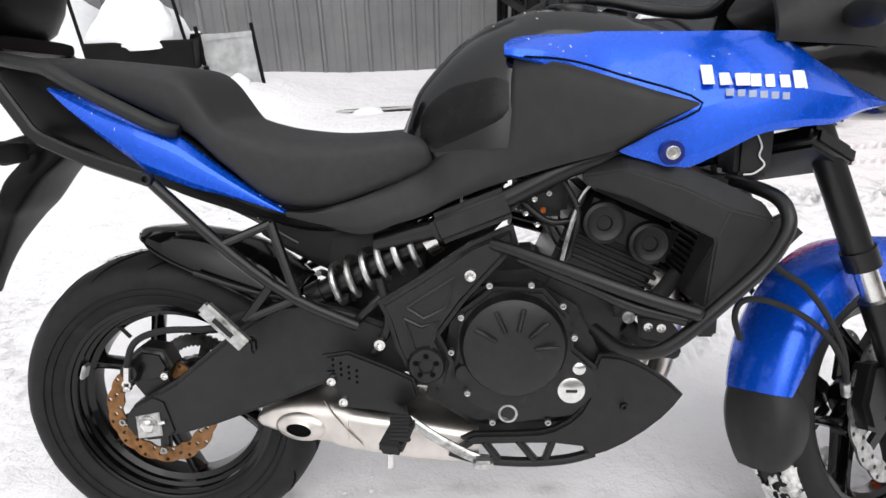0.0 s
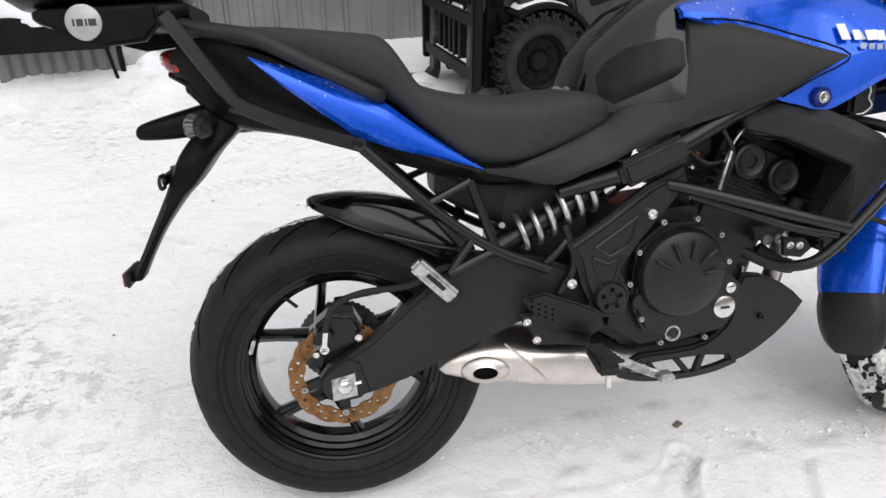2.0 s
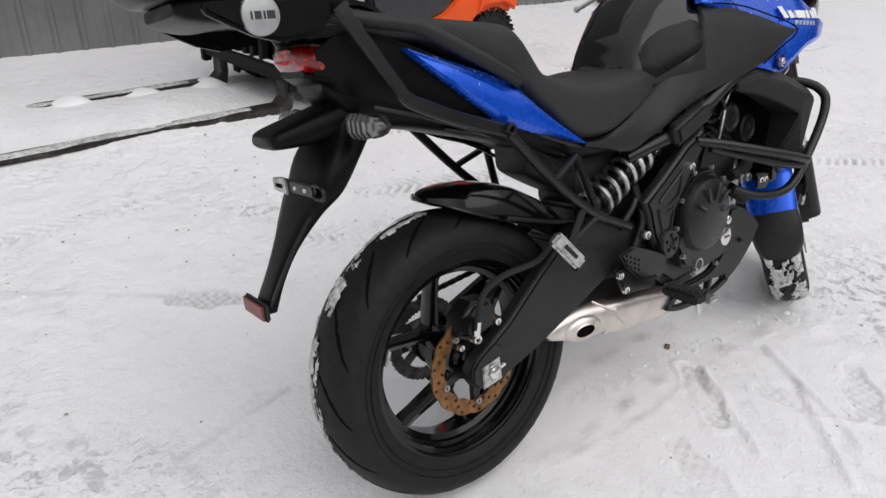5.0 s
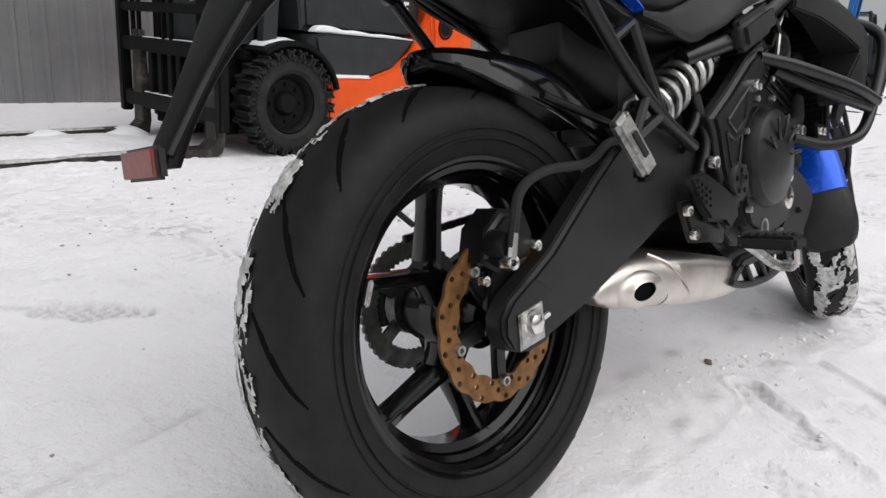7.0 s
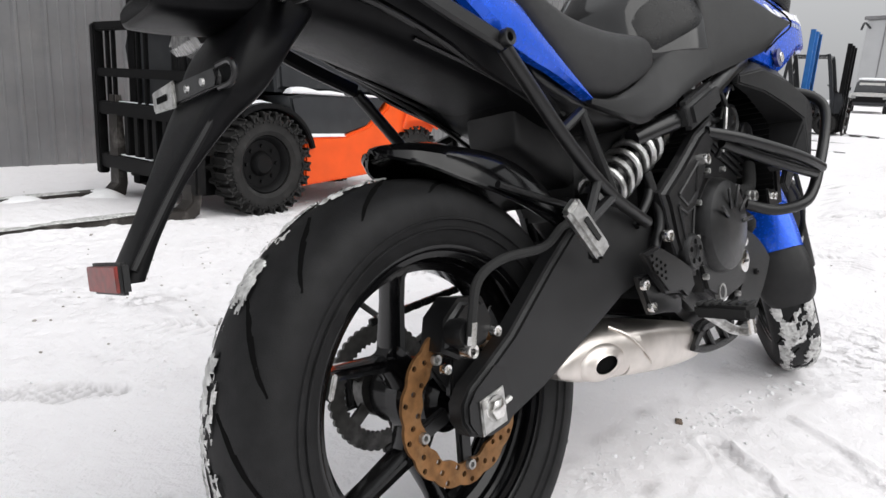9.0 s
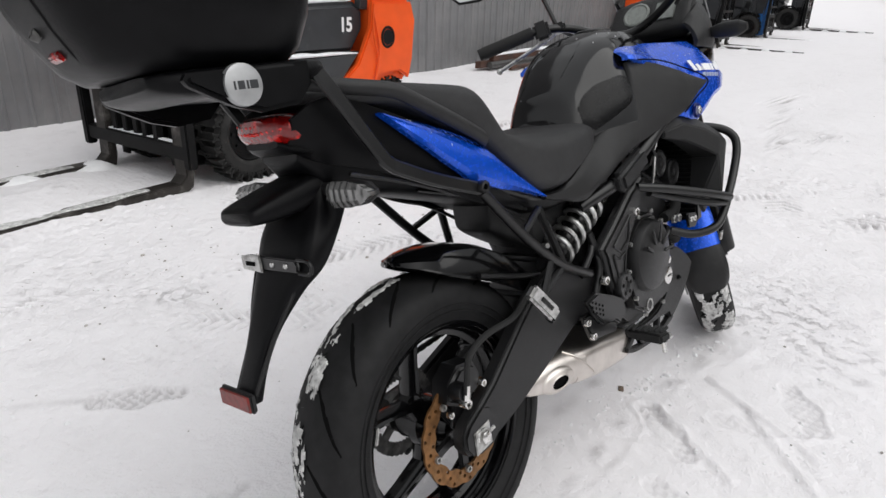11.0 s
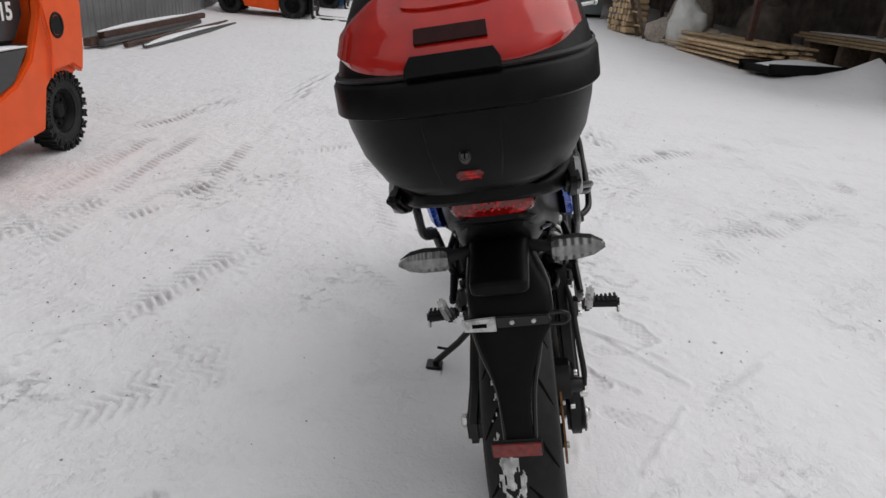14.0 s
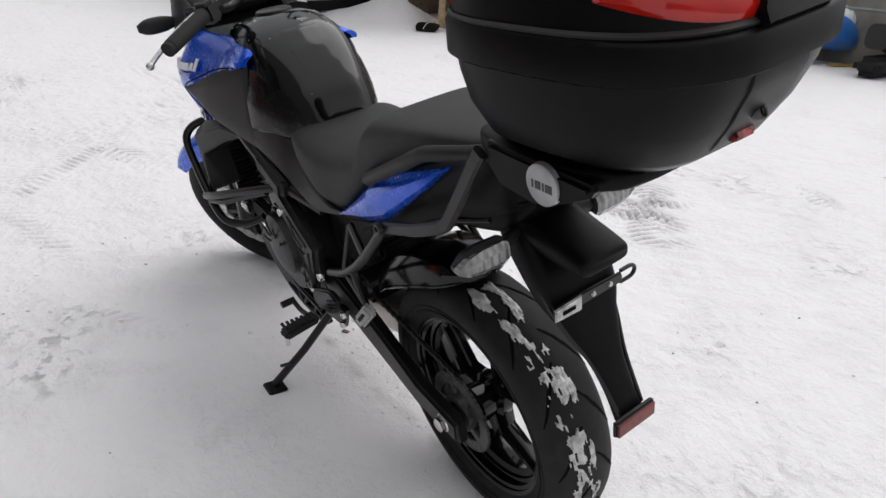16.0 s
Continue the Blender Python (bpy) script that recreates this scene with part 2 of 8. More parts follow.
def part(name, bm, mat, parent=None, label="", smooth=True, angle=40):
    """Link a bmesh as one mesh object, under a thing or a part."""
    me = bpy.data.meshes.new(name)
    bmesh.ops.recalc_face_normals(bm, faces=bm.faces)
    lim = radians(angle)
    for f in bm.faces:
        f.smooth = smooth
    if smooth:
        for e in bm.edges:
            if len(e.link_faces) == 2:
                e.smooth = e.calc_face_angle(0) < lim
    bm.to_mesh(me)
    bm.free()
    me.materials.append(mat)
    ob = new(name, me)
    if parent:
        ob.parent = parent
    if label:
        ob["label"] = label
    return ob


def thing(name, m, label, category, group="", kind=""):
    ob = new(name)
    ob.empty_display_size = 0.1
    ob.matrix_world = m
    return tagged(ob, label, category, group, kind)


def share(ob, name, parent, m):
    """Another piece on the same mesh."""
    o = new(name, ob.data)
    o.parent = parent
    o.matrix_local = m
    return o


def skin(rings, closed=True, caps=True):
    """Faces between rings of points; the rings are closed loops."""
    bm = bmesh.new()
    vs = [[bm.verts.new(p) for p in r] for r in rings]
    n = len(vs[0])
    for a, b in zip(vs, vs[1:]):
        for i in range(n if closed else n - 1):
            j = (i + 1) % n
            bm.faces.new((a[i], a[j], b[j], b[i]))
    if caps and closed:
        bm.faces.new(vs[0])
        bm.faces.new(list(reversed(vs[-1])))
    return bm


def spline(points, steps):
    """Points on a smooth curve through the given ones."""
    p = [Vector(q) for q in points]
    p = [p[0] * 2 - p[1]] + p + [p[-1] * 2 - p[-2]]
    out = []
    for i in range(1, len(p) - 2):
        for k in range(steps):
            t = k / steps
            out.append(0.5 * (2 * p[i] + (p[i + 1] - p[i - 1]) * t + (2 * p[i - 1] - 5 * p[i] + 4 * p[i + 1] - p[i + 2]) * t * t + (3 * p[i] - p[i - 1] - 3 * p[i + 1] + p[i + 2]) * t ** 3))
    out.append(p[-2])
    return out


def frames(path):
    """A frame (side, up) that turns smoothly along a path."""
    out = []
    up = Vector((0, 0, 1))
    d0 = (path[1] - path[0]).normalized()
    if abs(d0.z) > 0.9:
        up = Vector((1, 0, 0))
    for i, p in enumerate(path):
        d = (path[min(i + 1, len(path) - 1)] - path[max(i - 1, 0)]).normalized()
        side = d.cross(up).normalized()
        up = side.cross(d).normalized()
        out.append((side, up))
    return out


def tube(points, r, sides=10, steps=6, flat=1.0, taper=None):
    """A round bar along a smooth curve; flat squashes it sideways."""
    path = spline(points, steps) if steps > 1 else [Vector(p) for p in points]
    rings = []
    for i, (p, (s, u)) in enumerate(zip(path, frames(path))):
        k = r if taper is None else r + (taper - r) * i / (len(path) - 1)
        rings.append([p + s * math.cos(a) * k * flat + u * math.sin(a) * k for a in (2 * math.pi * j / sides for j in range(sides))])
    return skin(rings)


def strap(points, wide, thick, steps=5, axis=(0, 1, 0), bevel=0.003):
    """A flat bar along a curve, wide across and thick along the given axis."""
    path = spline(points, steps) if steps > 1 else [Vector(p) for p in points]
    ax = Vector(axis).normalized()
    rings = []
    b = bevel
    for i, p in enumerate(path):
        d = (path[min(i + 1, len(path) - 1)] - path[max(i - 1, 0)]).normalized()
        c = d.cross(ax).normalized()
        w, t = wide / 2, thick / 2
        prof = [(w - b, t), (w, t - b), (w, -t + b), (w - b, -t), (-w + b, -t), (-w, -t + b), (-w, t - b), (-w + b, t)]
        rings.append([p + c * x + ax * y for x, y in prof])
    return skin(rings)


def lathe(profile, centre=(0, 0, 0), axis="y", seg=48, closed=False):
    """Turn (radius, along) points about an axis."""
    c = Vector(centre)
    rings = []
    for k in range(seg):
        a = 2 * math.pi * k / seg
        ca, sa = math.cos(a), math.sin(a)
        if axis == "y":
            rings.append([c + Vector((r * ca, h, r * sa)) for r, h in profile])
        elif axis == "z":
            rings.append([c + Vector((r * ca, r * sa, h)) for r, h in profile])
        else:
            rings.append([c + Vector((h, r * ca, r * sa)) for r, h in profile])
    bm = bmesh.new()
    vs = [[bm.verts.new(p) for p in r] for r in rings]
    m = len(profile)
    for k in range(seg):
        a, b = vs[k], vs[(k + 1) % seg]
        for i in range(m if closed else m - 1):
            j = (i + 1) % m
            bm.faces.new((a[i], a[j], b[j], b[i]))
    bmesh.ops.remove_doubles(bm, verts=bm.verts, dist=1e-5)
    return bm


def plate(outline, y0, y1, bevel=0.004, axis="y", segments=2):
    """A plate with the outline given in (x, z), from y0 to y1, with rounded edges."""
    bm = bmesh.new()

    def at(p, y):
        return {"y": (p[0], y, p[1]), "z": (p[0], p[1], y), "x": (y, p[0], p[1])}[axis]
    a = [bm.verts.new(at(p, y0)) for p in outline]
    b = [bm.verts.new(at(p, y1)) for p in outline]
    n = len(outline)
    fa = bm.faces.new(a)
    fb = bm.faces.new(list(reversed(b)))
    for i in range(n):
        j = (i + 1) % n
        bm.faces.new((a[i], b[i], b[j], a[j]))
    bmesh.ops.recalc_face_normals(bm, faces=bm.faces)
    if bevel:
        edges = list(fa.edges) + list(fb.edges)
        bmesh.ops.bevel(bm, geom=edges, offset=bevel, segments=segments, affect="EDGES", clamp_overlap=True)
    bmesh.ops.triangulate(bm, faces=[f for f in bm.faces if len(f.verts) > 6])
    return bm


def block(x0, x1, y0, y1, z0, z1, bevel=0.004, segments=2):
    """A rounded box."""
    bm = bmesh.new()
    bmesh.ops.create_cube(bm, size=1)
    for v in bm.verts:
        v.co = Vector(((x0 + x1) / 2 + v.co.x * (x1 - x0), (y0 + y1) / 2 + v.co.y * (y1 - y0), (z0 + z1) / 2 + v.co.z * (z1 - z0)))
    if bevel:
        bmesh.ops.bevel(bm, geom=bm.edges[:], offset=bevel, segments=segments, affect="EDGES", clamp_overlap=True)
    return bm


def loaf(stations, around=20, power=2.6, steps=5, axis="x"):
    """A rounded body lofted through stations (along, low, high, half width, [offset, power])."""
    sm = spline([(s[0], s[1], s[2]) for s in stations], steps)
    sw = spline([(s[3], s[4] if len(s) > 4 else 0, s[5] if len(s) > 5 else power) for s in stations], steps)
    rings = []
    for p, q in zip(sm, sw):
        x, lo, hi = p
        w, off, pw = q
        ring = []
        for k in range(around):
            a = 2 * math.pi * k / around
            c, s = math.cos(a), math.sin(a)
            u = math.copysign(abs(c) ** (2 / pw), c) * w + off
            v = (lo + hi) / 2 + math.copysign(abs(s) ** (2 / pw), s) * (hi - lo) / 2
            ring.append({"x": (x, u, v), "y": (v, x, u), "z": (u, v, x)}[axis])
        rings.append(ring)
    return skin(rings)


def shell(stations, side, thick=0.012, rows=7, steps=4, bulge=0.012, crease=0.0):
    """A body panel: stations (x, z low, z high, y low, y high) on one side of the machine; it bulges outwards and has thickness."""
    a = spline([s[:3] for s in stations], steps)
    b = spline([(s[3], s[4], 0) for s in stations], steps)
    bm = bmesh.new()
    outer, inner = [], []
    for p, q in zip(a, b):
        o, i = [], []
        for k in range(rows):
            v = k / (rows - 1)
            z = p[1] + (p[2] - p[1]) * v
            swell = 4 * v * (1 - v)
            if crease:
                swell = 0.75 * min(v / crease, (1 - v) / (1 - crease)) + 0.3 * swell
            y = q[0] + (q[1] - q[0]) * v + bulge * swell * min(1.0, abs(p[2] - p[1]) / 0.08)
            e = 0.35 * thick * (1 if k in (0, rows - 1) else 0)
            o.append(bm.verts.new((p[0], side * (y - e), z)))
            i.append(bm.verts.new((p[0], side * (y - thick), z)))
        outer.append(o)
        inner.append(i)
    n = len(outer)
    for g in (outer, inner):
        for r, s in zip(g, g[1:]):
            for k in range(rows - 1):
                bm.faces.new((r[k], r[k + 1], s[k + 1], s[k]))
    for k in range(n - 1):
        bm.faces.new((outer[k][0], outer[k + 1][0], inner[k + 1][0], inner[k][0]))
        bm.faces.new((outer[k][-1], inner[k][-1], inner[k + 1][-1], outer[k + 1][-1]))
    for g in (0, n - 1):
        for k in range(rows - 1):
            bm.faces.new((outer[g][k], inner[g][k], inner[g][k + 1], outer[g][k + 1]))
    return bm


def join(*bms):
    """Several bmeshes as one."""
    out = bmesh.new()
    for b in bms:
        me = bpy.data.meshes.new("piece")
        b.to_mesh(me)
        b.free()
        out.from_mesh(me)
        bpy.data.meshes.remove(me)
    return out


def moved(bm, m):
    bm.transform(m)
    return bm


def bolt(x, z, y, r=0.008, side=-1, h=0.006):
    """A socket-head bolt seen from the side."""
    o = [(0.0001, y), (r * 0.45, y), (r * 0.5, y + side * h * 0.9), (r * 0.9, y + side * h), (r, y + side * h * 0.7), (r, y - side * 0.004)]
    return moved(lathe([(a, b - y) for a, b in o], seg=14), Matrix.Translation((x, y, z)))


def words(name, body, size, m, mat, parent, depth=0.0008, bold=0.0, shear=0.0):
    """Raised lettering with the built-in font, as a mesh."""
    cu = bpy.data.curves.new(name, "FONT")
    cu.body = body
    cu.size = size
    cu.extrude = depth
    cu.offset = bold
    cu.shear = shear
    cu.align_x, cu.align_y = "CENTER", "CENTER"
    tmp = bpy.data.objects.new(name, cu)
    scene.collection.objects.link(tmp)
    dg = bpy.context.evaluated_depsgraph_get()
    me = bpy.data.meshes.new_from_object(tmp.evaluated_get(dg))
    bpy.data.objects.remove(tmp)
    me.materials.clear()
    me.materials.append(mat)
    ob = new(name, me)
    ob.parent = parent
    ob.matrix_local = m
    return ob

# ---- ground: trampled snow in a yard that rises gently away from the motorcycle ----
WALL_A, WALL_B = 4.95, 0.15        # the sheet wall stands on y = WALL_A + WALL_B * x


def rise(x):
    """Height of the yard's gentle slope."""
    d = np.maximum(0.0, np.asarray(x) - 9.0)
    return 0.047 * d * d / (d + 4.0)


def ridge(x, y, x0, y0, x1, y1, width):
    """How close (0 to 1) a place is to a line from one point to another."""
    dx, dy = x1 - x0, y1 - y0
    ll = dx * dx + dy * dy
    t = np.clip(((x - x0) * dx + (y - y0) * dy) / ll, 0, 1)
    d2 = (x - x0 - t * dx) ** 2 + (y - y0 - t * dy) ** 2
    return np.exp(-d2 / width ** 2)


def lump(x, y, seed, scale):
    """Smooth noise made of sines."""
    r = np.random.RandomState(seed)
    h = np.zeros_like(x)
    for k in range(14):
        a = r.uniform(0, 2 * math.pi)
        f = scale * r.uniform(0.5, 1.8)
        h += np.sin((x * math.cos(a) + y * math.sin(a)) * f + r.uniform(0, 6.3)) * r.uniform(0.3, 1.0)
    return h / 7.0


FOOTPRINTS = [(0.715, -0.165, 53), (0.45, -0.34, 250), (0.92, -0.35, 118), (-0.21, 1.02, 146), (0.53, 0.47, 110), (0.94, 0.69, 60), (1.09, -0.42, 215), (1.64, -0.73, 205),
              (0.24, 1.55, 20), (0.75, 1.75, 80), (1.35, 0.85, 20), (1.9, -0.4, 150), (-0.4, 1.9, 5), (2.3, 0.5, 60), (0.1, -0.95, 35), (-0.35, 0.43, 30), (0.72, -0.72, 300), (2.9, 1.6, 10), (2.4, -1.1, 330)]
# tyre tracks: from, to, half width, pitch of the tread bars
TRACKS = [(0.25, 0.06, 1.34, -0.08, 0.032, 0.052), (1.0, 2.22, 3.4, 2.5, 0.085, 0.055), (1.7, 2.62, 3.2, 2.72, 0.085, 0.055), (0.52, 1.59, 1.62, 1.26, 0.08, 0.05), (1.7, -0.78, 4.0, -2.65, 0.11, 0.06), (0.75, -1.62, 2.5, -3.35, 0.15, 0.06), (2.6, 0.92, 4.6, -0.25, 0.10, 0.055),
          (3.0, 0.2, 8.0, 1.6, 0.11, 0.07), (2.0, 1.9, 8.0, 2.6, 0.10, 0.07), (1.05, 0.5, 1.6, 0.95, 0.06, 0.045), (-0.9, 1.75, 0.4, 1.95, 0.08, 0.055), (3.2, -0.9, 6.5, -0.4, 0.11, 0.07),
          (0.9, 2.5, 1.95, 2.34, 0.08, 0.055), (2.1, -0.8, 3.1, -2.02, 0.11, 0.06), (2.25, -2.52, 0.95, -1.82, 0.11, 0.06), (3.1, -0.1, 4.7, -1.55, 0.12, 0.065), (1.2, -1.7, 1.15, -2.35, 0.10, 0.055), (1.6, 2.05, 2.5, 1.89, 0.09, 0.055), (3.4, 2.97, 5.0, 2.75, 0.11, 0.06), (1.7, 0.75, 3.2, 1.15, 0.10, 0.06)]
CLEAR_TRACKS = len(TRACKS)


def fragments():
    """Short remains of older tyre prints, scattered over the yard."""
    r = random.Random(17)
    out = []
    for k in range(34):
        x, y = r.uniform(0.0, 6.0), r.uniform(-3.2, 2.9)
        if abs(y) < 0.35 and x < 1.7:
            continue
        a = radians(r.choice((8, 14, -38, -42, 30)) + r.uniform(-6, 6))
        L = r.uniform(0.25, 0.7)
        out.append((x, y, x + L * math.cos(a), y + L * math.sin(a), r.uniform(0.06, 0.1), r.uniform(0.045, 0.06)))
    return out


TRACKS += fragments()


def tread(x, y, x0, y0, x1, y1, half, pitch, seed, wear):
    """A tyre's print between two points: where it lies, and its chevron bars."""
    dx, dy = x1 - x0, y1 - y0
    ll = math.hypot(dx, dy)
    u = ((x - x0) * dx + (y - y0) * dy) / ll
    c = (-(x - x0) * dy + (y - y0) * dx) / ll + 0.02 * np.sin(u * 2.3 + seed)
    inside = np.exp(-(np.abs(c) / half) ** 6) * np.clip(u / 0.12, 0, 1) * np.clip((ll - u) / 0.12, 0, 1)
    worn = np.clip((0.55 if seed < CLEAR_TRACKS else 0.2) + wear, 0, 1) * (1.0 if seed < CLEAR_TRACKS else 0.75)
    bars = np.clip(np.sin(2 * math.pi * (u + 0.7 * np.abs(c)) / pitch + 0.6 * np.sign(c) + 0.8 * lump(x, y, 90, 16.0)) * 2.2 + 0.7 * lump(x, y, 91, 55.0), -1, 1)
    return inside * worn, bars


def trodden(x, y):
    """How far the snow is trampled: little beside and behind the motorcycle."""
    calm = np.maximum(np.exp(-(((x - 1.3) / 0.95) ** 2 + ((y + 0.85) / 0.55) ** 2) ** 2), 0.4 * np.exp(-(((x + 0.3) / 0.8) ** 2 + ((y - 0.5) / 0.45) ** 2) ** 2))
    calm = np.maximum(calm, np.exp(-(((x - 0.6) / 1.1) ** 2 + ((y + 0.25) / 0.6) ** 2) ** 2))
    return 1 - 0.7 * calm


def ground_form(x, y):
    """Height of the snow, and how grey its hollows are: packed ice and painted shade."""
    packed_shade = np.zeros_like(x)
    h = rise(x) + 0.008 * lump(x, y, 1, 3.0) + 0.0035 * lump(x, y, 2, 11.0) + 0.0018 * lump(x, y, 3, 34.0)
    h += 0.0016 * lump(x, y, 9, 90.0) * (0.4 + 0.6 * (lump(x, y, 4, 2.2) > 0.1))
    churn = np.clip(lump(x, y, 6, 1.6) * 1.4, 0, 1) * trodden(x, y)
    h += 0.011 * churn * np.abs(lump(x, y, 7, 60.0))
    # the motorcycle's own track, squeezed up at its sides, and a low scuffed ridge beside it
    for off, amp, wide in ((-0.085, 0.005, 0.02), (0.075, 0.005, 0.022), (-0.12, 0.004, 0.012)):
        c = y - off - 0.014 * np.sin(x * 7 + off * 40)
        g = np.exp(-(c / wide) ** 2) * np.clip(0.25 + 0.9 * lump(x, y, 8, 38.0), 0, 1.3) * np.clip((x - 0.1) / 0.1, 0, 1) * np.clip((1.42 - x) / 0.1, 0, 1)
        h += amp * g
        packed_shade = np.maximum(packed_shade, 0.55 * np.roll(g, 1, 0))
    wear = 1.5 * lump(x, y, 40, 3.2) + 0.5 * lump(x, y, 60, 14.0)
    for k, tr in enumerate(TRACKS):
        inside, bars = tread(x, y, *tr, k, wear)
        if k == 0:
            inside = inside * 0.5
        inside = inside * trodden(x, y) * np.clip(0.65 + 1.3 * lump(x, y, 83, 21.0), 0.03, 1) * (0.7 if k >= CLEAR_TRACKS else 1.0)
        h += inside * (-0.008 + 0.013 * bars)
        # hollows between the tread bars carry their shade as grey
        packed_shade = np.maximum(packed_shade, inside * np.clip(0.35 - 1.0 * bars, 0, 1.0))
    for k, (fx, fy, ang) in enumerate(FOOTPRINTS):
        firm = 1.3 if k == 3 else 1.0 if k == 0 else 0.6 if k in (1, 2, 6) else 0.33
        a = math.radians(ang)
        u = (x - fx) * math.cos(a) + (y - fy) * math.sin(a)
        v = -(x - fx) * math.sin(a) + (y - fy) * math.cos(a)
        waist = 0.043 + 0.009 * np.cos(u * 42.0) + 0.03 * np.clip(u, -0.13, 0.13)
        sole = (u / 0.135) ** 4 + (v / waist) ** 2
        rough = np.clip((0.9 if k == 3 else 0.55) + (0.35 if k == 3 else 0.8) * lump(x, y, 22 + k, 26.0), 0, 1.3)
        press = firm / (1 + np.exp(np.minimum((sole - 1) * 11, 50)))
        lugs = np.sign(np.sin(u * 190 + 25 * v)) * np.sign(np.sin(v * 160 + 1))
        h += press * rough * (-0.009 + 0.0017 * lugs) + 0.007 * firm * np.exp(-((sole - 1.35) / 0.4) ** 2) * np.clip(0.4 + 0.9 * lump(x, y, 23 + k, 22.0), 0, 1.4)
        # sole and edge of the print are greyed for the shade in the dent
        packed_shade = np.maximum(packed_shade, press * rough * (0.4 - 0.18 * lugs))
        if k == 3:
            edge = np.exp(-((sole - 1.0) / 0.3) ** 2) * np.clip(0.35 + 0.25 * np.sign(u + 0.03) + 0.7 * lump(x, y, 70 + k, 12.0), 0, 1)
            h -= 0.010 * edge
            packed_shade = np.maximum(packed_shade, 0.85 * edge)
    # bands of snow broken up by older traffic, in flecks
    for x0, y0, x1, y1, wide in ((0.02, 2.19, 0.41, 2.1, 0.05), (-0.17, 1.84, 0.09, 1.69, 0.06), (-0.03, 1.48, 0.21, 1.44, 0.035), (0.16, 1.68, 0.58, 1.64, 0.07), (0.64, 1.51, 0.83, 1.43, 0.05), (0.72, 2.0, 0.92, 1.99, 0.06), (-0.07, 1.21, 0.04, 1.17, 0.03), (0.24, 1.08, 0.35, 1.02, 0.03),
                                 (2.9, 0.16, 3.5, -0.7, 0.16), (3.6, 0.4, 5.0, -0.6, 0.25), (2.0, -0.46, 1.99, -0.68, 0.035), (2.5, -0.45, 2.5, -1.0, 0.12), (1.2, 1.3, 2.6, 1.5, 0.12), (-1.1, 2.3, 0.3, 2.6, 0.12)):
        g = ridge(x, y, x0, y0, x1, y1, wide)
        fleck = np.clip(lump(x * 0.7, y, 80, 95.0) * 2.4 - 0.35, 0, 1) * np.clip(0.55 + 0.9 * lump(x, y, 81, 13.0), 0, 1)
        h += g * (0.008 * lump(x, y, 82, 70.0) - 0.010 * fleck)
        packed_shade = np.maximum(packed_shade, 0.55 * g * fleck)
    # long scuffs where feet have dragged
    for x0, y0, x1, y1 in ((-0.75, 1.42, -0.3, 1.09), (0.78, -0.1, 0.62, -0.36), (0.95, -0.3, 0.7, -0.55), (1.05, -0.15, 0.86, -0.5), (0.2, -0.3, 0.55, -0.5), (-0.5, 0.4, -0.2, 0.48), (0.6, -0.6, 1.0, -0.95)):
        g = ridge(x, y, x0, y0, x1, y1, 0.013) * np.clip(0.4 + lump(x, y, 31, 30.0), 0, 1.2)
        h += -0.006 * g + 0.005 * ridge(x, y, x0 + 0.02, y0 - 0.012, x1 + 0.02, y1 - 0.012, 0.012)
        packed_shade = np.maximum(packed_shade, 0.5 * g)
    # banked-up snow along the wall, and heaps
    d = (WALL_A + WALL_B * x) - y
    bank = np.clip(1 - d / 0.9, 0, 1.2)
    h += (0.035 + 0.03 * lump(x, y, 5, 2.5)) * bank ** 1.5
    for hx, hy, hh, hw in ((0.4, 3.25, 0.05, 0.5), (-0.6, 3.3, 0.05, 0.45), (0.0, 2.95, 0.045, 0.35), (10.2, -5.85, 0.47, 0.42), (10.7, -5.6, 0.2, 0.8), (-1.0, 3.78, 0.17, 0.42), (-1.65, 3.75, 0.19, 0.48), (-2.3, 3.9, 0.17, 0.6), (-1.4, 4.3, 0.10, 0.6), (6.4, -8.9, 0.2, 0.6), (5.3, -9.2, 0.2, 0.6), (17, 8.2, 0.5, 1.5)):
        h += hh * np.exp(-((x - hx) ** 2 + (y - hy) ** 2) / hw ** 2) * (1 + 0.25 * lump(x, y, 12, 9.0))
    # pressed hollows under the wheels, with crumbled rims
    for hx, hy in ((0.0, 0.0), (1.345, -0.085)):
        r2 = ((x - hx) / 0.14) ** 2 + ((y - hy) / 0.075) ** 2
        h = h - 0.012 * np.exp(-r2) + 0.011 * np.exp(-((np.sqrt(r2) - 1.45) / 0.3) ** 2) * np.clip(0.1 + 1.3 * lump(x, y, 13, 24.0), 0, 1.5)
    return h, packed_shade


def ground_height(x, y):
    return ground_form(x, y)[0]


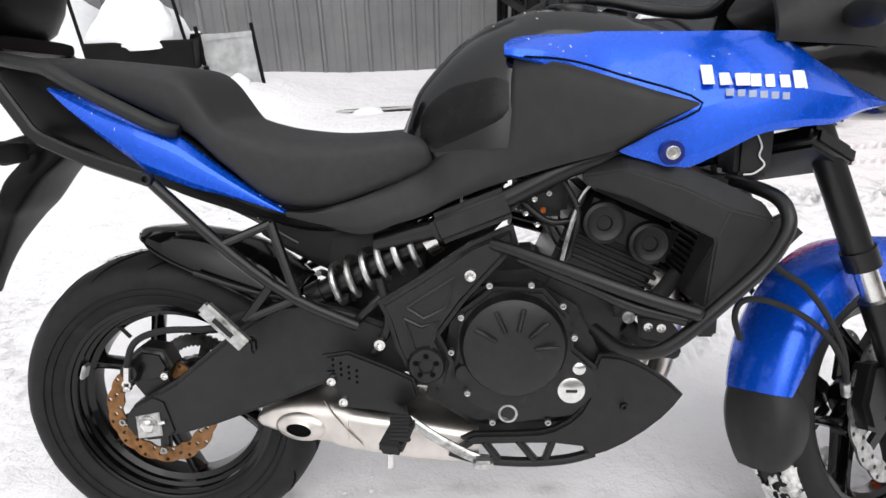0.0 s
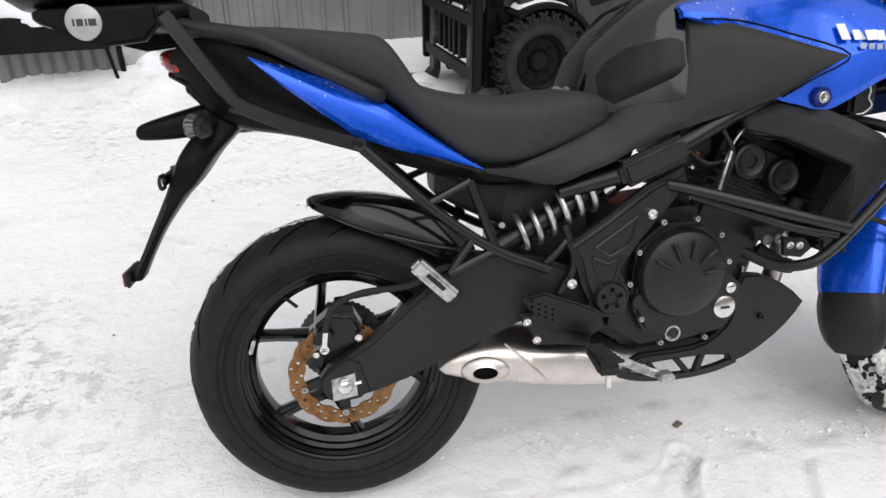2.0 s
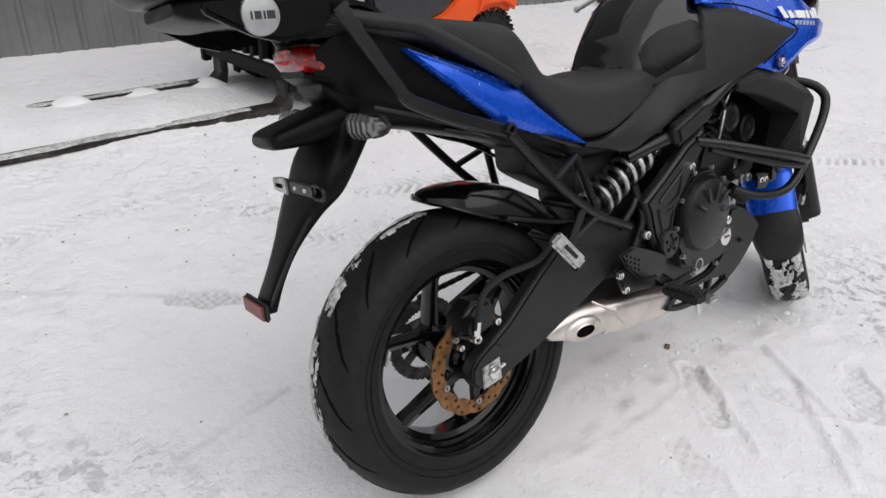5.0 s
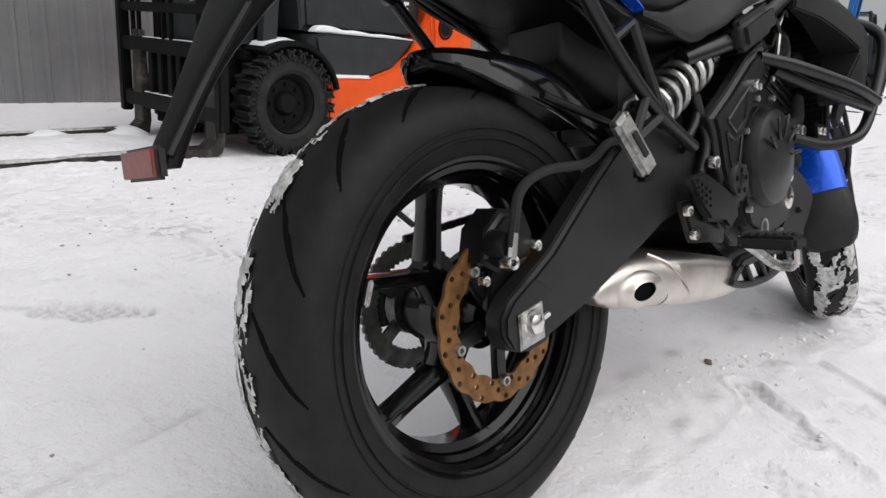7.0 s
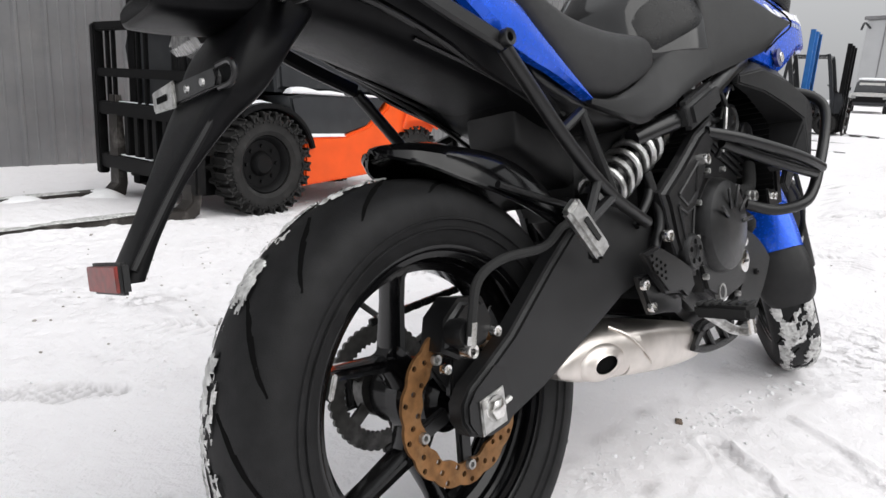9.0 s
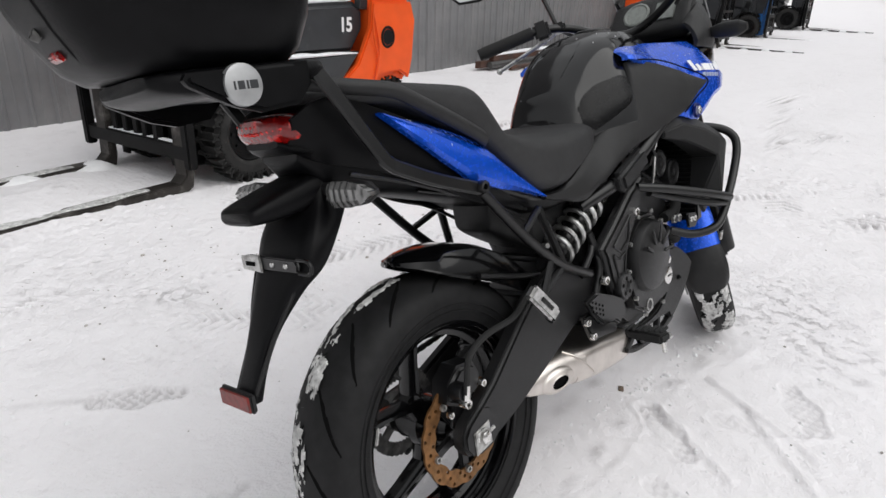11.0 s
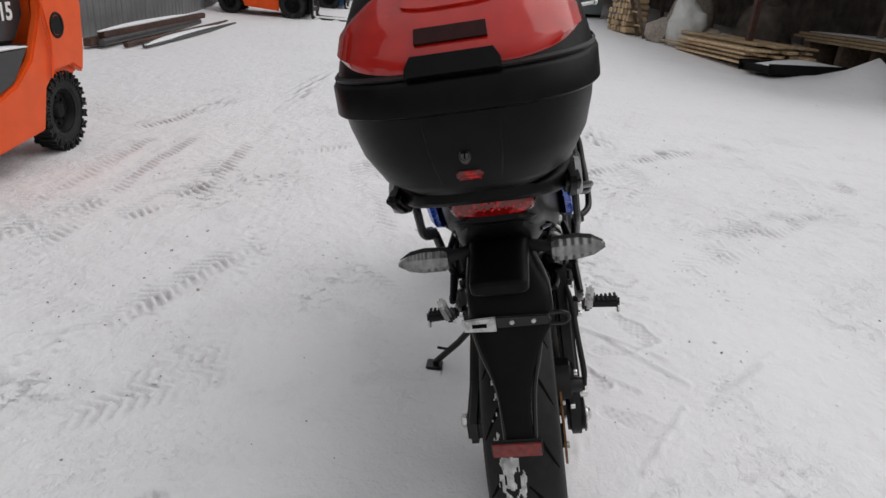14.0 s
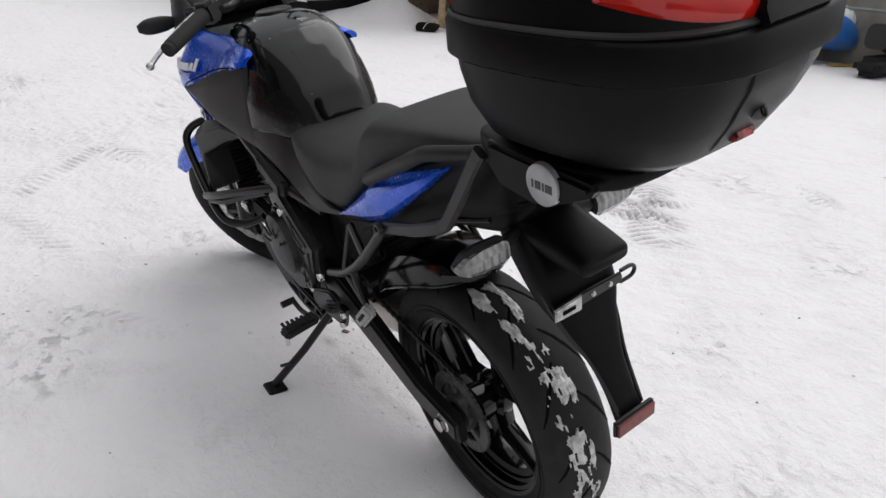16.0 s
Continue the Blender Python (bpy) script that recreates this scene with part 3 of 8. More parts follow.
def ground_sheet():
    def axis(bands, far_lo, far_hi):
        mid = np.concatenate([np.arange(lo, hi - 1e-6, step) for lo, hi, step in bands])
        left, right, s = [mid[0]], [mid[-1]], bands[0][2]
        while left[-1] > far_lo:
            s *= 1.13
            left.append(left[-1] - s)
        s = bands[-1][2]
        while right[-1] < far_hi:
            s *= 1.13
            right.append(right[-1] + s)
        return np.concatenate([np.array(left[1:][::-1]), mid, np.array(right[1:])])
    xs = axis(((-1.3, -0.6, 0.011), (-0.6, 1.5, 0.0065), (1.5, 4.0, 0.0115)), -300, 700)
    ys = axis(((-3.2, -0.6, 0.0115), (-0.6, 0.15, 0.0065), (0.15, 2.9, 0.010)), -500, 500)
    X, Y = np.meshgrid(xs, ys)
    Z, packed_shade = ground_form(X, Y)
    far = np.hypot(X, Y)
    Z = np.where(far > 70, np.minimum(Z, rise(np.full_like(X, 70.0))), Z)
    nx, ny = len(xs), len(ys)
    co = np.stack([X, Y, Z], -1).reshape(-1, 3)
    i = np.arange(nx * ny).reshape(ny, nx)
    quads = np.stack([i[:-1, :-1], i[:-1, 1:], i[1:, 1:], i[1:, :-1]], -1).reshape(-1, 4)
    me = bpy.data.meshes.new("ground")
    me.from_pydata(co.tolist(), [], quads.tolist())
    me.polygons.foreach_set("use_smooth", np.ones(len(quads), dtype=bool))
    me.attributes.new("packed_shade", "FLOAT", "POINT").data.foreach_set("value", packed_shade.reshape(-1).astype(np.float32))
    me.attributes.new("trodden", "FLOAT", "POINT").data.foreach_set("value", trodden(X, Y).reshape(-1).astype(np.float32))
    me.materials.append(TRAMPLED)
    return tagged(new("ground", me), "white trampled snow with footprints and tyre tracks", "snow", kind="structure")


ground_sheet()


def gz(x, y):
    return float(ground_height(np.array([float(x)]), np.array([float(y)]))[0])


def sheet_wall(name, x0, x1, z0, z1, label, offset=0.0):
    """A wall of profiled steel sheet along the yard's edge; each sheet is a piece with ribs."""
    root = thing(name, Matrix.Translation((0, WALL_A + offset, 0)) @ Matrix.Rotation(math.atan(WALL_B), 4, "Z"), label, "wall", kind="structure")
    width, pitch = 1.0, 0.2
    first = None
    n = int((x1 - x0) / width)
    prof = []
    for k in range(5):
        u = k * pitch
        prof += [(u, 0), (u + 0.014, 0.02), (u + 0.034, 0.02), (u + 0.048, 0), (u + 0.115, 0.0), (u + 0.12, 0.004), (u + 0.128, 0.004), (u + 0.133, 0)]
    prof.append((width - 0.002, 0))
    bm = bmesh.new()
    lo = [bm.verts.new((u, -v, 0)) for u, v in prof] + [bm.verts.new((u, 0.006 - v, 0)) for u, v in reversed(prof)]
    hi = [bm.verts.new((v.co.x, v.co.y, z1 - z0)) for v in lo]
    m = len(lo)
    for i in range(m):
        j = (i + 1) % m
        bm.faces.new((lo[i], lo[j], hi[j], hi[i]))
    bm.faces.new(lo[::-1])
    bm.faces.new(hi)
    bmesh.ops.triangulate(bm, faces=[f for f in bm.faces if len(f.verts) > 4])
    for k in range(n):
        if first is None:
            first = part("wall_sheet", bm, SHEET, root, smooth=False)
            first.matrix_local = Matrix.Translation((x0, 0, z0))
        else:
            share(first, "wall_sheet", root, Matrix.Translation((x0 + k * width, 0.002 * (k % 2), z0)))
    part("wall_backing", block(x0, x0 + n * width, 0.01, 0.16, z0, z1, 0), MGREY, root)
    return root


sheet_wall("wall_north", -1.75, 17.25, -0.1, 6.0, "tall grey profiled steel sheet wall standing in banked snow")


def wall_far():
    """A second stretch of grey sheet further back, past the end of the first."""
    return sheet_wall("wall_back", -16.0, 1.0, -0.1, 5.0, "grey profiled steel sheet wall further back", offset=3.6)


wall_far()


def debris():
    """Crumbs of ice, grit and wood lying on the snow."""
    rnd = random.Random(11)
    spots = []
    for k in range(260):
        if k < 80:
            x, y = rnd.gauss(0.2, 0.5), rnd.gauss(1.75, 0.4)
        elif k < 160:
            x, y = rnd.uniform(-1.0, 3.2), rnd.uniform(-1.6, 2.6)
        else:
            x, y = rnd.uniform(-2.0, 9.0), rnd.uniform(-5.0, 4.0)
        if abs(y) > 0.25 or not -0.3 < x < 1.6:
            spots.append((x, y))
    heights = ground_height(np.array([p[0] for p in spots]), np.array([p[1] for p in spots]))
    out = []
    for k, (x, y) in enumerate(spots):
        size = rnd.uniform(0.002, 0.006) * (1.6 if k % 9 == 0 else 1)
        bm = bmesh.new()
        bmesh.ops.create_icosphere(bm, subdivisions=1, radius=size)
        for v in bm.verts:
            v.co *= rnd.uniform(0.6, 1.3)
            v.co.z *= 0.6
        bm.transform(Matrix.Translation((x, y, float(heights[k]) + size * 0.3)) @ Matrix.Rotation(rnd.uniform(0, 6), 4, "Z"))
        out.append(bm)
    GRIT = material("grit", (0.30, 0.28, 0.26), 0.8, grain=0.4, scale=60, per_object=0.3)
    tagged(part("ground_debris", join(*out), GRIT), "grey crumbs of grit and ice scattered on snow", "debris", kind="stuff")


debris()


def crumbs():
    """Loose crumbs of broken snow along the tracks and round the footprints."""
    r = np.random.RandomState(4)
    spots = []
    for x0, y0, x1, y1, wide, count in ((0.25, 0.06, 1.38, -0.09, 0.03, 110), (0.3, -0.2, 1.0, -0.5, 0.16, 60), (-0.8, 1.4, 0.0, 0.9, 0.06, 50), (0.9, -0.35, 2.6, -1.6, 0.3, 70)):
        t = r.rand(count)
        spots += list(zip(x0 + (x1 - x0) * t + r.normal(0, wide, count), y0 + (y1 - y0) * t + r.normal(0, wide, count)))
    for x0, y0, x1, y1, half, pitch in TRACKS:
        t = r.rand(60)
        spots += list(zip(x0 + (x1 - x0) * t + r.normal(0, half * 0.6, 60), y0 + (y1 - y0) * t + r.normal(0, half * 0.6, 60)))
    spots += list(zip(r.uniform(-1.2, 4.0, 500), r.uniform(-2.6, 2.8, 500)))
    bm = bmesh.new()
    bmesh.ops.create_icosphere(bm, subdivisions=1, radius=1)
    base = np.array([v.co[:] for v in bm.verts])
    tris = np.array([[v.index for v in f.verts] for f in bm.faces])
    bm.free()
    spots = np.array([p for p in spots if abs(p[1]) > 0.06 or not -0.2 < p[0] < 0.2])
    heights = ground_height(spots[:, 0].copy(), spots[:, 1].copy())
    co, faces = [], []
    for k, (x, y) in enumerate(spots):
        size = min(0.012, 0.0016 + r.exponential(0.0016))
        shape = base * (1 + 0.35 * r.uniform(-1, 1, (len(base), 1))) * size * np.array([r.uniform(0.8, 1.6), r.uniform(0.7, 1.2), 0.6])
        a = r.uniform(0, 6.3)
        turned = np.stack([shape[:, 0] * math.cos(a) - shape[:, 1] * math.sin(a), shape[:, 0] * math.sin(a) + shape[:, 1] * math.cos(a), shape[:, 2]], 1)
        co.append(turned + np.array([x, y, heights[k] + size * 0.2]))
        faces.append(tris + k * len(base))
    me = bpy.data.meshes.new("snow_crumb")
    me.from_pydata(np.concatenate(co).tolist(), [], np.concatenate(faces).tolist())
    me.materials.append(SNOW)
    tagged(new("snow_crumb", me), "loose white crumbs of broken snow on the ground", "snow", kind="stuff")


crumbs()


def falling_speck(x, y, ang, size):
    bm = block(-size * 1.6, size * 1.6, -size, size, 0, size * 0.7, size * 0.25, 1)
    bm.transform(Matrix.Translation((x, y, gz(x, y))) @ Matrix.Rotation(radians(ang), 4, "Z"))
    CHIP = material("wood_chip", (0.16, 0.12, 0.09), 0.8, grain=0.4, scale=90)
    tagged(part("wood_chip", bm, CHIP), "small brown wood chip lying on the snow", "wood chip")


falling_speck(0.813, 0.02, 30, 0.008)

# ---- fork-lift trucks ----


def lug_tyre(r, w, seg=40):
    """A heavy industrial tyre without its tread blocks."""
    prof = [(r * 0.58, -w * 0.42), (r * 0.66, -w * 0.5), (r * 0.86, -w * 0.5), (r * 0.93, -w * 0.40), (r * 0.94, 0), (r * 0.93, w * 0.40), (r * 0.86, w * 0.5), (r * 0.66, w * 0.5), (r * 0.58, w * 0.42)]
    return lathe(prof, seg=seg, closed=True)


def machine_wheel(root, name, x, y, z, r, w, lugs, side):
    m = Matrix.Translation((x, y, z))
    tyre = part(name, moved(lug_tyre(r, w), m), DUSTY_RUBBER, root, "black lugged tyre with snow in the tread", angle=30)
    for e in (-1, 1):
        first = None
        for k in range(lugs):
            turn = m @ Matrix.Rotation(2 * math.pi * (k + 0.25 * e) / lugs, 4, "Y")
            if first is None:
                first = part("tread_block", block(-r * 0.06, r * 0.06, 0.02 * w * e, 0.5 * w * e, r * 0.84, r * 1.0, 0.010, 2), DUSTY_RUBBER, tyre)
                first.matrix_local = turn
            else:
                share(first, "tread_block", tyre, turn)
    s = side
    rim = lathe([(r * 0.60, -w * 0.42 * s), (r * 0.60, w * 0.34 * s), (r * 0.55, w * 0.38 * s), (r * 0.5, w * 0.30 * s), (r * 0.46, w * 0.14 * s), (r * 0.25, w * 0.10 * s), (r * 0.22, w * 0.22 * s), (r * 0.17, w * 0.30 * s), (0.001, w * 0.31 * s)], seg=36)
    ob = part("rim", moved(rim, m), MBLACK, tyre)
    for a in (2 * math.pi * k / 8 for k in range(8)):
        nut = moved(lathe([(0.0001, s * 0.012), (0.011, s * 0.012), (0.012, 0), (0.012, s * -0.01)], seg=6), Matrix.Translation((x + math.cos(a) * r * 0.35, y + s * w * 0.12, z + math.sin(a) * r * 0.35)))
        part("wheel_nut", nut, MBLACK, tyre)
    return tyre


def forklift(m, label, mast_high=2.1, group="fork-lift trucks in the yard", paint=None, mast_paint=None, number="15"):
    """A counterbalance truck; x runs backwards from the front axle, y away from the near side, z up."""
    paint = paint or ORANGE
    mast_paint = mast_paint or MBLACK
    root = thing("forklift", m, label, "forklift", group)
    # near side face of the wheels at y = 0; the truck is 1.07 wide
    machine_wheel(root, "front_wheel", -0.02, 0.06, 0.285, 0.29, 0.19, 22, -1)
    machine_wheel(root, "front_wheel", -0.02, 1.0, 0.285, 0.29, 0.19, 22, 1)
    machine_wheel(root, "rear_wheel", 1.36, 0.12, 0.25, 0.245, 0.15, 20, -1)
    machine_wheel(root, "rear_wheel", 1.36, 0.94, 0.25, 0.245, 0.15, 20, 1)
    # lower orange side frame, stepping up to the counterweight
    lower = [(0.27, 0.14), (1.02, 0.2), (1.1, 0.44), (1.22, 0.53), (1.44, 0.54), (1.56, 0.48), (1.60, 0.62), (1.63, 0.9), (1.58, 1.03), (1.14, 1.03), (1.12, 0.86), (0.98, 0.62), (0.8, 0.5), (0.6, 0.44), (0.28, 0.43)]
    for y0, y1 in ((0.0, 0.05), (1.01, 1.06)):
        part("side_frame", plate(lower, y0, y1, 0.012), paint, root, "orange painted steel side frame")
    cw = [(1.16, 0.46), (1.56, 0.46), (1.64, 0.62), (1.66, 0.9), (1.6, 1.06), (1.16, 1.06)]
    part("counterweight", plate(cw, 0.05, 1.01, 0.02), paint, root, "orange counterweight")
    ring = lathe([(0.05, 0.012), (0.062, -0.006), (0.075, -0.006), (0.082, 0.006), (0.082, 0.02)], (1.3, 0.0, 0.79), seg=28)
    part("lifting_hole", join(ring, lathe([(0.0001, 0.004), (0.055, 0.0035)], (1.3, -0.0055, 0.79), seg=28)), MBLACK, root)
    # dark grey body, two tiers with a snowy ledge between them
    part("lower_body", plate([(0.24, 0.40), (0.6, 0.44), (0.82, 0.5), (1.02, 0.70), (0.28, 0.69), (0.17, 0.67)], 0.02, 1.04, 0.015), MGREY, root)
    part("engine_cover", plate([(0.14, 0.69), (1.02, 0.69), (1.14, 0.84), (1.14, 0.98), (1.05, 1.03), (0.25, 1.0), (0.12, 0.88)], 0.09, 0.97, 0.035, segments=3), MGREY, root, "dark grey engine cover with frost")
    ledge = [(0.17, 0.0), (0.2, 0.03), (0.3, 0.036), (0.4, 0.02), (0.5, 0.024), (0.62, 0.014), (0.75, 0.017), (0.9, 0.010), (0.99, 0.004)]
    part("snow_cover", loaf([(x, 0.686, 0.692 + h, 0.036, 0.05) for x, h in ledge], around=12, power=2.4), SNOW_CAP, root, "fresh snow on the ledge")
    part("snow_cover", block(0.27, 0.62, 0.005, 0.07, 0.425, 0.455, 0.012), SNOW_CAP, root)
    part("snow_cover", plate([(0.22, 1.0), (0.9, 1.02), (1.06, 1.035), (1.0, 1.055), (0.5, 1.06), (0.25, 1.03)], 0.12, 0.94, 0.012), SNOW_CAP, root)
    # front mudguard over the wheel and floor
    arc = [(0.345 * math.cos(a), 0.285 + 0.345 * math.sin(a)) for a in np.linspace(math.radians(15), math.radians(125), 14)]
    arc2 = [(0.315 * math.cos(a), 0.285 + 0.315 * math.sin(a)) for a in np.linspace(math.radians(125), math.radians(15), 14)]
    part("mudguard", plate(arc + arc2, -0.03, 0.2, 0.006), MBLACK, root, smooth=True)
    part("mudguard", plate(arc + arc2, 0.87, 1.1, 0.006), MBLACK, root, smooth=True)
    part("snow_cover", plate([(-0.17, 0.59), (0.0, 0.622), (0.16, 0.595), (0.13, 0.615), (-0.02, 0.642), (-0.15, 0.612)], 0.03, 0.17, 0.008), SNOW_CAP, root)
    part("floor_plate", block(-0.25, 0.3, 0.12, 0.96, 0.5, 0.56, 0.01), MBLACK, root)
    part("dashboard", plate([(-0.32, 0.56), (-0.12, 0.56), (-0.05, 0.95), (-0.12, 1.12), (-0.3, 1.15), (-0.36, 0.9)], 0.18, 0.9, 0.03), MGREY, root)
    # seat and steering wheel
    part("seat", join(loaf([(0.42, 1.05, 1.17, 0.2), (0.55, 1.04, 1.2, 0.24), (0.75, 1.04, 1.19, 0.24), (0.88, 1.05, 1.17, 0.2)], steps=3), moved(loaf([(-0.22, -0.06, 0.06, 0.2), (0.0, -0.07, 0.07, 0.24), (0.25, -0.06, 0.06, 0.2)], steps=3), Matrix.Translation((0.92, 0.0, 1.38)) @ Matrix.Rotation(radians(-78), 4, "Y"))), VINYL, root, "black operator seat").location.y = 0.54
    part("steering_wheel", moved(lathe([(0.17 + 0.013 * math.cos(a), 0.013 * math.sin(a)) for a in np.linspace(0, 2 * math.pi, 9)[:-1]], seg=28, axis="z", closed=True), Matrix.Translation((0.0, 0.5, 1.25)) @ Matrix.Rotation(radians(-35), 4, "Y")), MBLACK, root)
    part("steering_column", tube([(-0.2, 0.5, 1.05), (-0.0, 0.5, 1.25)], 0.025, steps=1), MBLACK, root)
    # overhead guard
    for y in (0.1, 0.96):
        part("guard_pillar", strap([(-0.1, y, 0.6), (-0.06, y, 1.0), (0.15, y, 2.0), (0.2, y, 2.08)], 0.09, 0.06), MGREY, root)
        part("guard_pillar", strap([(1.12, y, 0.98), (1.16, y, 1.5), (1.1, y, 2.08)], 0.08, 0.055), MGREY, root)
    for b in (block(0.15, 0.25, 0.07, 0.99, 2.05, 2.11, 0.01), block(1.02, 1.14, 0.07, 0.99, 2.05, 2.11, 0.01), *[block(0.25, 1.02, y, y + 0.03, 2.06, 2.1, 0.004) for y in np.linspace(0.07, 0.96, 8)]):
        part("roof_bar", b, MGREY, root)
    built = set(root.children)
    # mast: outer and inner channels, crossbars, cylinders, chains
    for y in (0.2, 0.86):
        s = 1 if y < 0.5 else -1
        for name, x0, yy, top in (("outer_mast_rail", -0.47, y, mast_high), ("inner_mast_rail", -0.53, y + s * 0.055, mast_high - 0.05)):
            rail = join(block(x0, x0 + 0.11, yy - s * 0.012 - 0.008, yy - s * 0.012 + 0.008, 0.1, top, 0.003, 1), block(x0, x0 + 0.018, min(yy - s * 0.012, yy + s * 0.05), max(yy - s * 0.012, yy + s * 0.05), 0.1, top, 0.003, 1), block(x0 + 0.092, x0 + 0.11, min(yy - s * 0.012, yy + s * 0.05), max(yy - s * 0.012, yy + s * 0.05), 0.1, top, 0.003, 1))
            part(name, rail, mast_paint, root)
        part("lift_cylinder", tube([(-0.39, y + s * 0.1, 0.2), (-0.39, y + s * 0.1, mast_high - 0.1)], 0.03, steps=1), MBLACK, root)
        part("lift_chain", block(-0.47, -0.45, y + s * 0.15, y + s * 0.18, 0.4, mast_high - 0.2, 0.003, 1), MBLACK, root)
        part("tilt_cylinder", tube([(-0.36, y, 0.55), (-0.05, y, 0.5)], 0.03, steps=1), MBLACK, root)
    for b in (block(-0.44, -0.37, 0.2, 0.86, 0.12, 0.2, 0.008), block(-0.44, -0.38, 0.2, 0.86, 1.15, 1.22, 0.008), block(-0.44, -0.38, 0.2, 0.86, mast_high - 0.08, mast_high, 0.008)):
        part("mast_crossbar", b, MBLACK, root)
    for b in (tube([(-0.45, 0.45, 0.4), (-0.48, 0.46, 1.0), (-0.46, 0.45, mast_high - 0.2)], 0.012), tube([(-0.45, 0.62, 0.4), (-0.48, 0.61, 1.0), (-0.46, 0.62, mast_high - 0.2)], 0.012)):
        part("hydraulic_hose", b, MBLACK, root)
    # carriage, load backrest and forks
    for b in (block(-0.62, -0.56, 0.02, 1.04, 0.18, 0.27, 0.008), block(-0.62, -0.56, 0.02, 1.04, 0.5, 0.58, 0.008), *[block(-0.6, -0.56, y, y + 0.05, 0.2, 0.56, 0.005) for y in (0.3, 0.41, 0.5, 0.61, 0.72)]):
        part("fork_carriage", b, MBLACK, root)
    rest = [block(-0.63, -0.57, y, y + 0.055, 0.14, 1.02, 0.008) for y in (-0.02, 1.025)]
    rest += [block(-0.62, -0.58, -0.01, 1.07, 0.98, 1.03, 0.008), block(-0.62, -0.58, -0.01, 1.07, 0.72, 0.77, 0.006)]
    rest += [block(-0.612, -0.588, y, y + 0.02, 0.55, 1.0, 0.004) for y in (0.13, 0.20, 0.48, 0.56, 0.84, 0.91)]
    for b in rest:
        part("backrest_bar", b, MBLACK, root, "black steel backrest bar dusted with snow")
    for b in (block(-0.60, -0.562, 0.06, 0.95, 0.577, 0.585, 0.003), block(-0.60, -0.562, 0.1, 0.42, 0.267, 0.276, 0.004), block(-0.605, -0.565, 0.47, 0.88, 0.267, 0.275, 0.004)):
        part("snow_cover", b, SNOW_CAP, root)
    for y in (0.03, 0.82):
        prof = [(-0.58, 0.62), (-0.61, 0.62), (-0.62, 0.1), (-0.66, 0.06), (-2.25, 0.035), (-2.25, 0.02), (-0.62, 0.004), (-0.58, 0.03), (-0.565, 0.1)]
        part("fork", plate(prof, y, y + 0.11, 0.006), FORKSTEEL, root, "worn steel fork lying on the snow")
        rnd = random.Random(int(y * 100))
        run = []
        for k in range(13):
            x = -2.22 + 0.115 * k
            z = 0.037 + (x + 2.25) * 0.0157
            run.append((x, z - 0.006, z + rnd.uniform(-0.001, 0.007), rnd.uniform(0.022, 0.047), y + 0.055 + rnd.uniform(-0.01, 0.008)))
        part("snow_cover", loaf(run, around=12, power=3, steps=4), SNOW_ICE, root, "icy snow lying along the fork")
        if y > 0.5:
            for k in range(4):
                x = -2.0 + 0.42 * k
                part("snow_drift", loaf([(x - 0.2, -0.02, 0.0, 0.03, y + 0.03), (x - 0.08, -0.02, 0.045, 0.09, y + 0.02), (x + 0.06, -0.02, 0.06 + 0.01 * (k % 2), 0.1, y + 0.03), (x + 0.2, -0.02, 0.0, 0.03, y + 0.04)], around=14, power=2.2, steps=4), SNOW, root, "snow drifted over the fork")
    for ob in root.children:
        if ob not in built:
            ob.location.x += 0.16
    words("model_number", number, 0.13, Matrix.Translation((0.95, 0.087, 0.875)) @ Matrix.Rotation(radians(90), 4, "X"), WHITE, root, bold=0.004)
    words("model_number", number, 0.13, Matrix.Translation((0.95, 0.973, 0.875)) @ Matrix.Rotation(radians(180), 4, "Z") @ Matrix.Rotation(radians(90), 4, "X"), WHITE, root, bold=0.004)
    part("warning_label", block(-0.315, -0.24, 0.185, 0.189, 1.08, 1.17, 0.001, 1), WHITE, root, "small white and red warning label")
    part("label_band", block(-0.313, -0.242, 0.1835, 0.1845, 1.135, 1.165, 0, 1), RED_LENS, root)
    part("grab_cable", tube([(1.13, -0.01, 1.0), (1.12, -0.02, 0.8), (1.18, -0.015, 0.62), (1.13, -0.02, 0.5), (1.19, -0.012, 0.7), (1.14, -0.008, 0.95)], 0.006, 6), ORANGE, root)
    return root


FL = Matrix.Translation((1.358, 2.80, 0.0)) @ Matrix.Rotation(radians(6.9), 4, "Z")
forklift(FL, "orange and dark grey counterbalance fork-lift parked in the snow")

forklift(Matrix.Translation((14.7, 5.15, 0.11)) @ Matrix.Rotation(radians(98), 4, "Z"), "orange and dark grey fork-lift parked beside the wall, snow dusted", number="18")
BLUE_STEEL = material("blue_machine_paint", (0.02, 0.14, 0.42), 0.4, 0.0, 0.2, grain=0.1, scale=8, spots=((0.3, 0.32, 0.35), 6, 0.62, 0.8))
forklift(Matrix.Translation((17.6, 5.1, 0.2)) @ Matrix.Rotation(radians(98), 4, "Z"), "dark fork-lift with a blue mast, snow dusted", mast_high=2.6, paint=MGREY, mast_paint=BLUE_STEEL, number="15")
forklift(Matrix.Translation((20.4, 5.0, 0.35)) @ Matrix.Rotation(radians(98), 4, "Z"), "dark grey fork-lift with a black mast, snow dusted", mast_high=2.4, paint=MGREY, number="15")

# ---- the motorcycle: x forwards along it, y to its left, z up from its wheels' contact line ----
LEAN = Matrix.Translation((0, 0, -0.008)) @ Matrix.Rotation(radians(-13.0), 4, "X")
bike = thing("motorcycle", LEAN, "blue and black adventure motorcycle leaning on its side stand in snow", "motorcycle")
R_REAR, R_FRONT = 0.312, 0.298
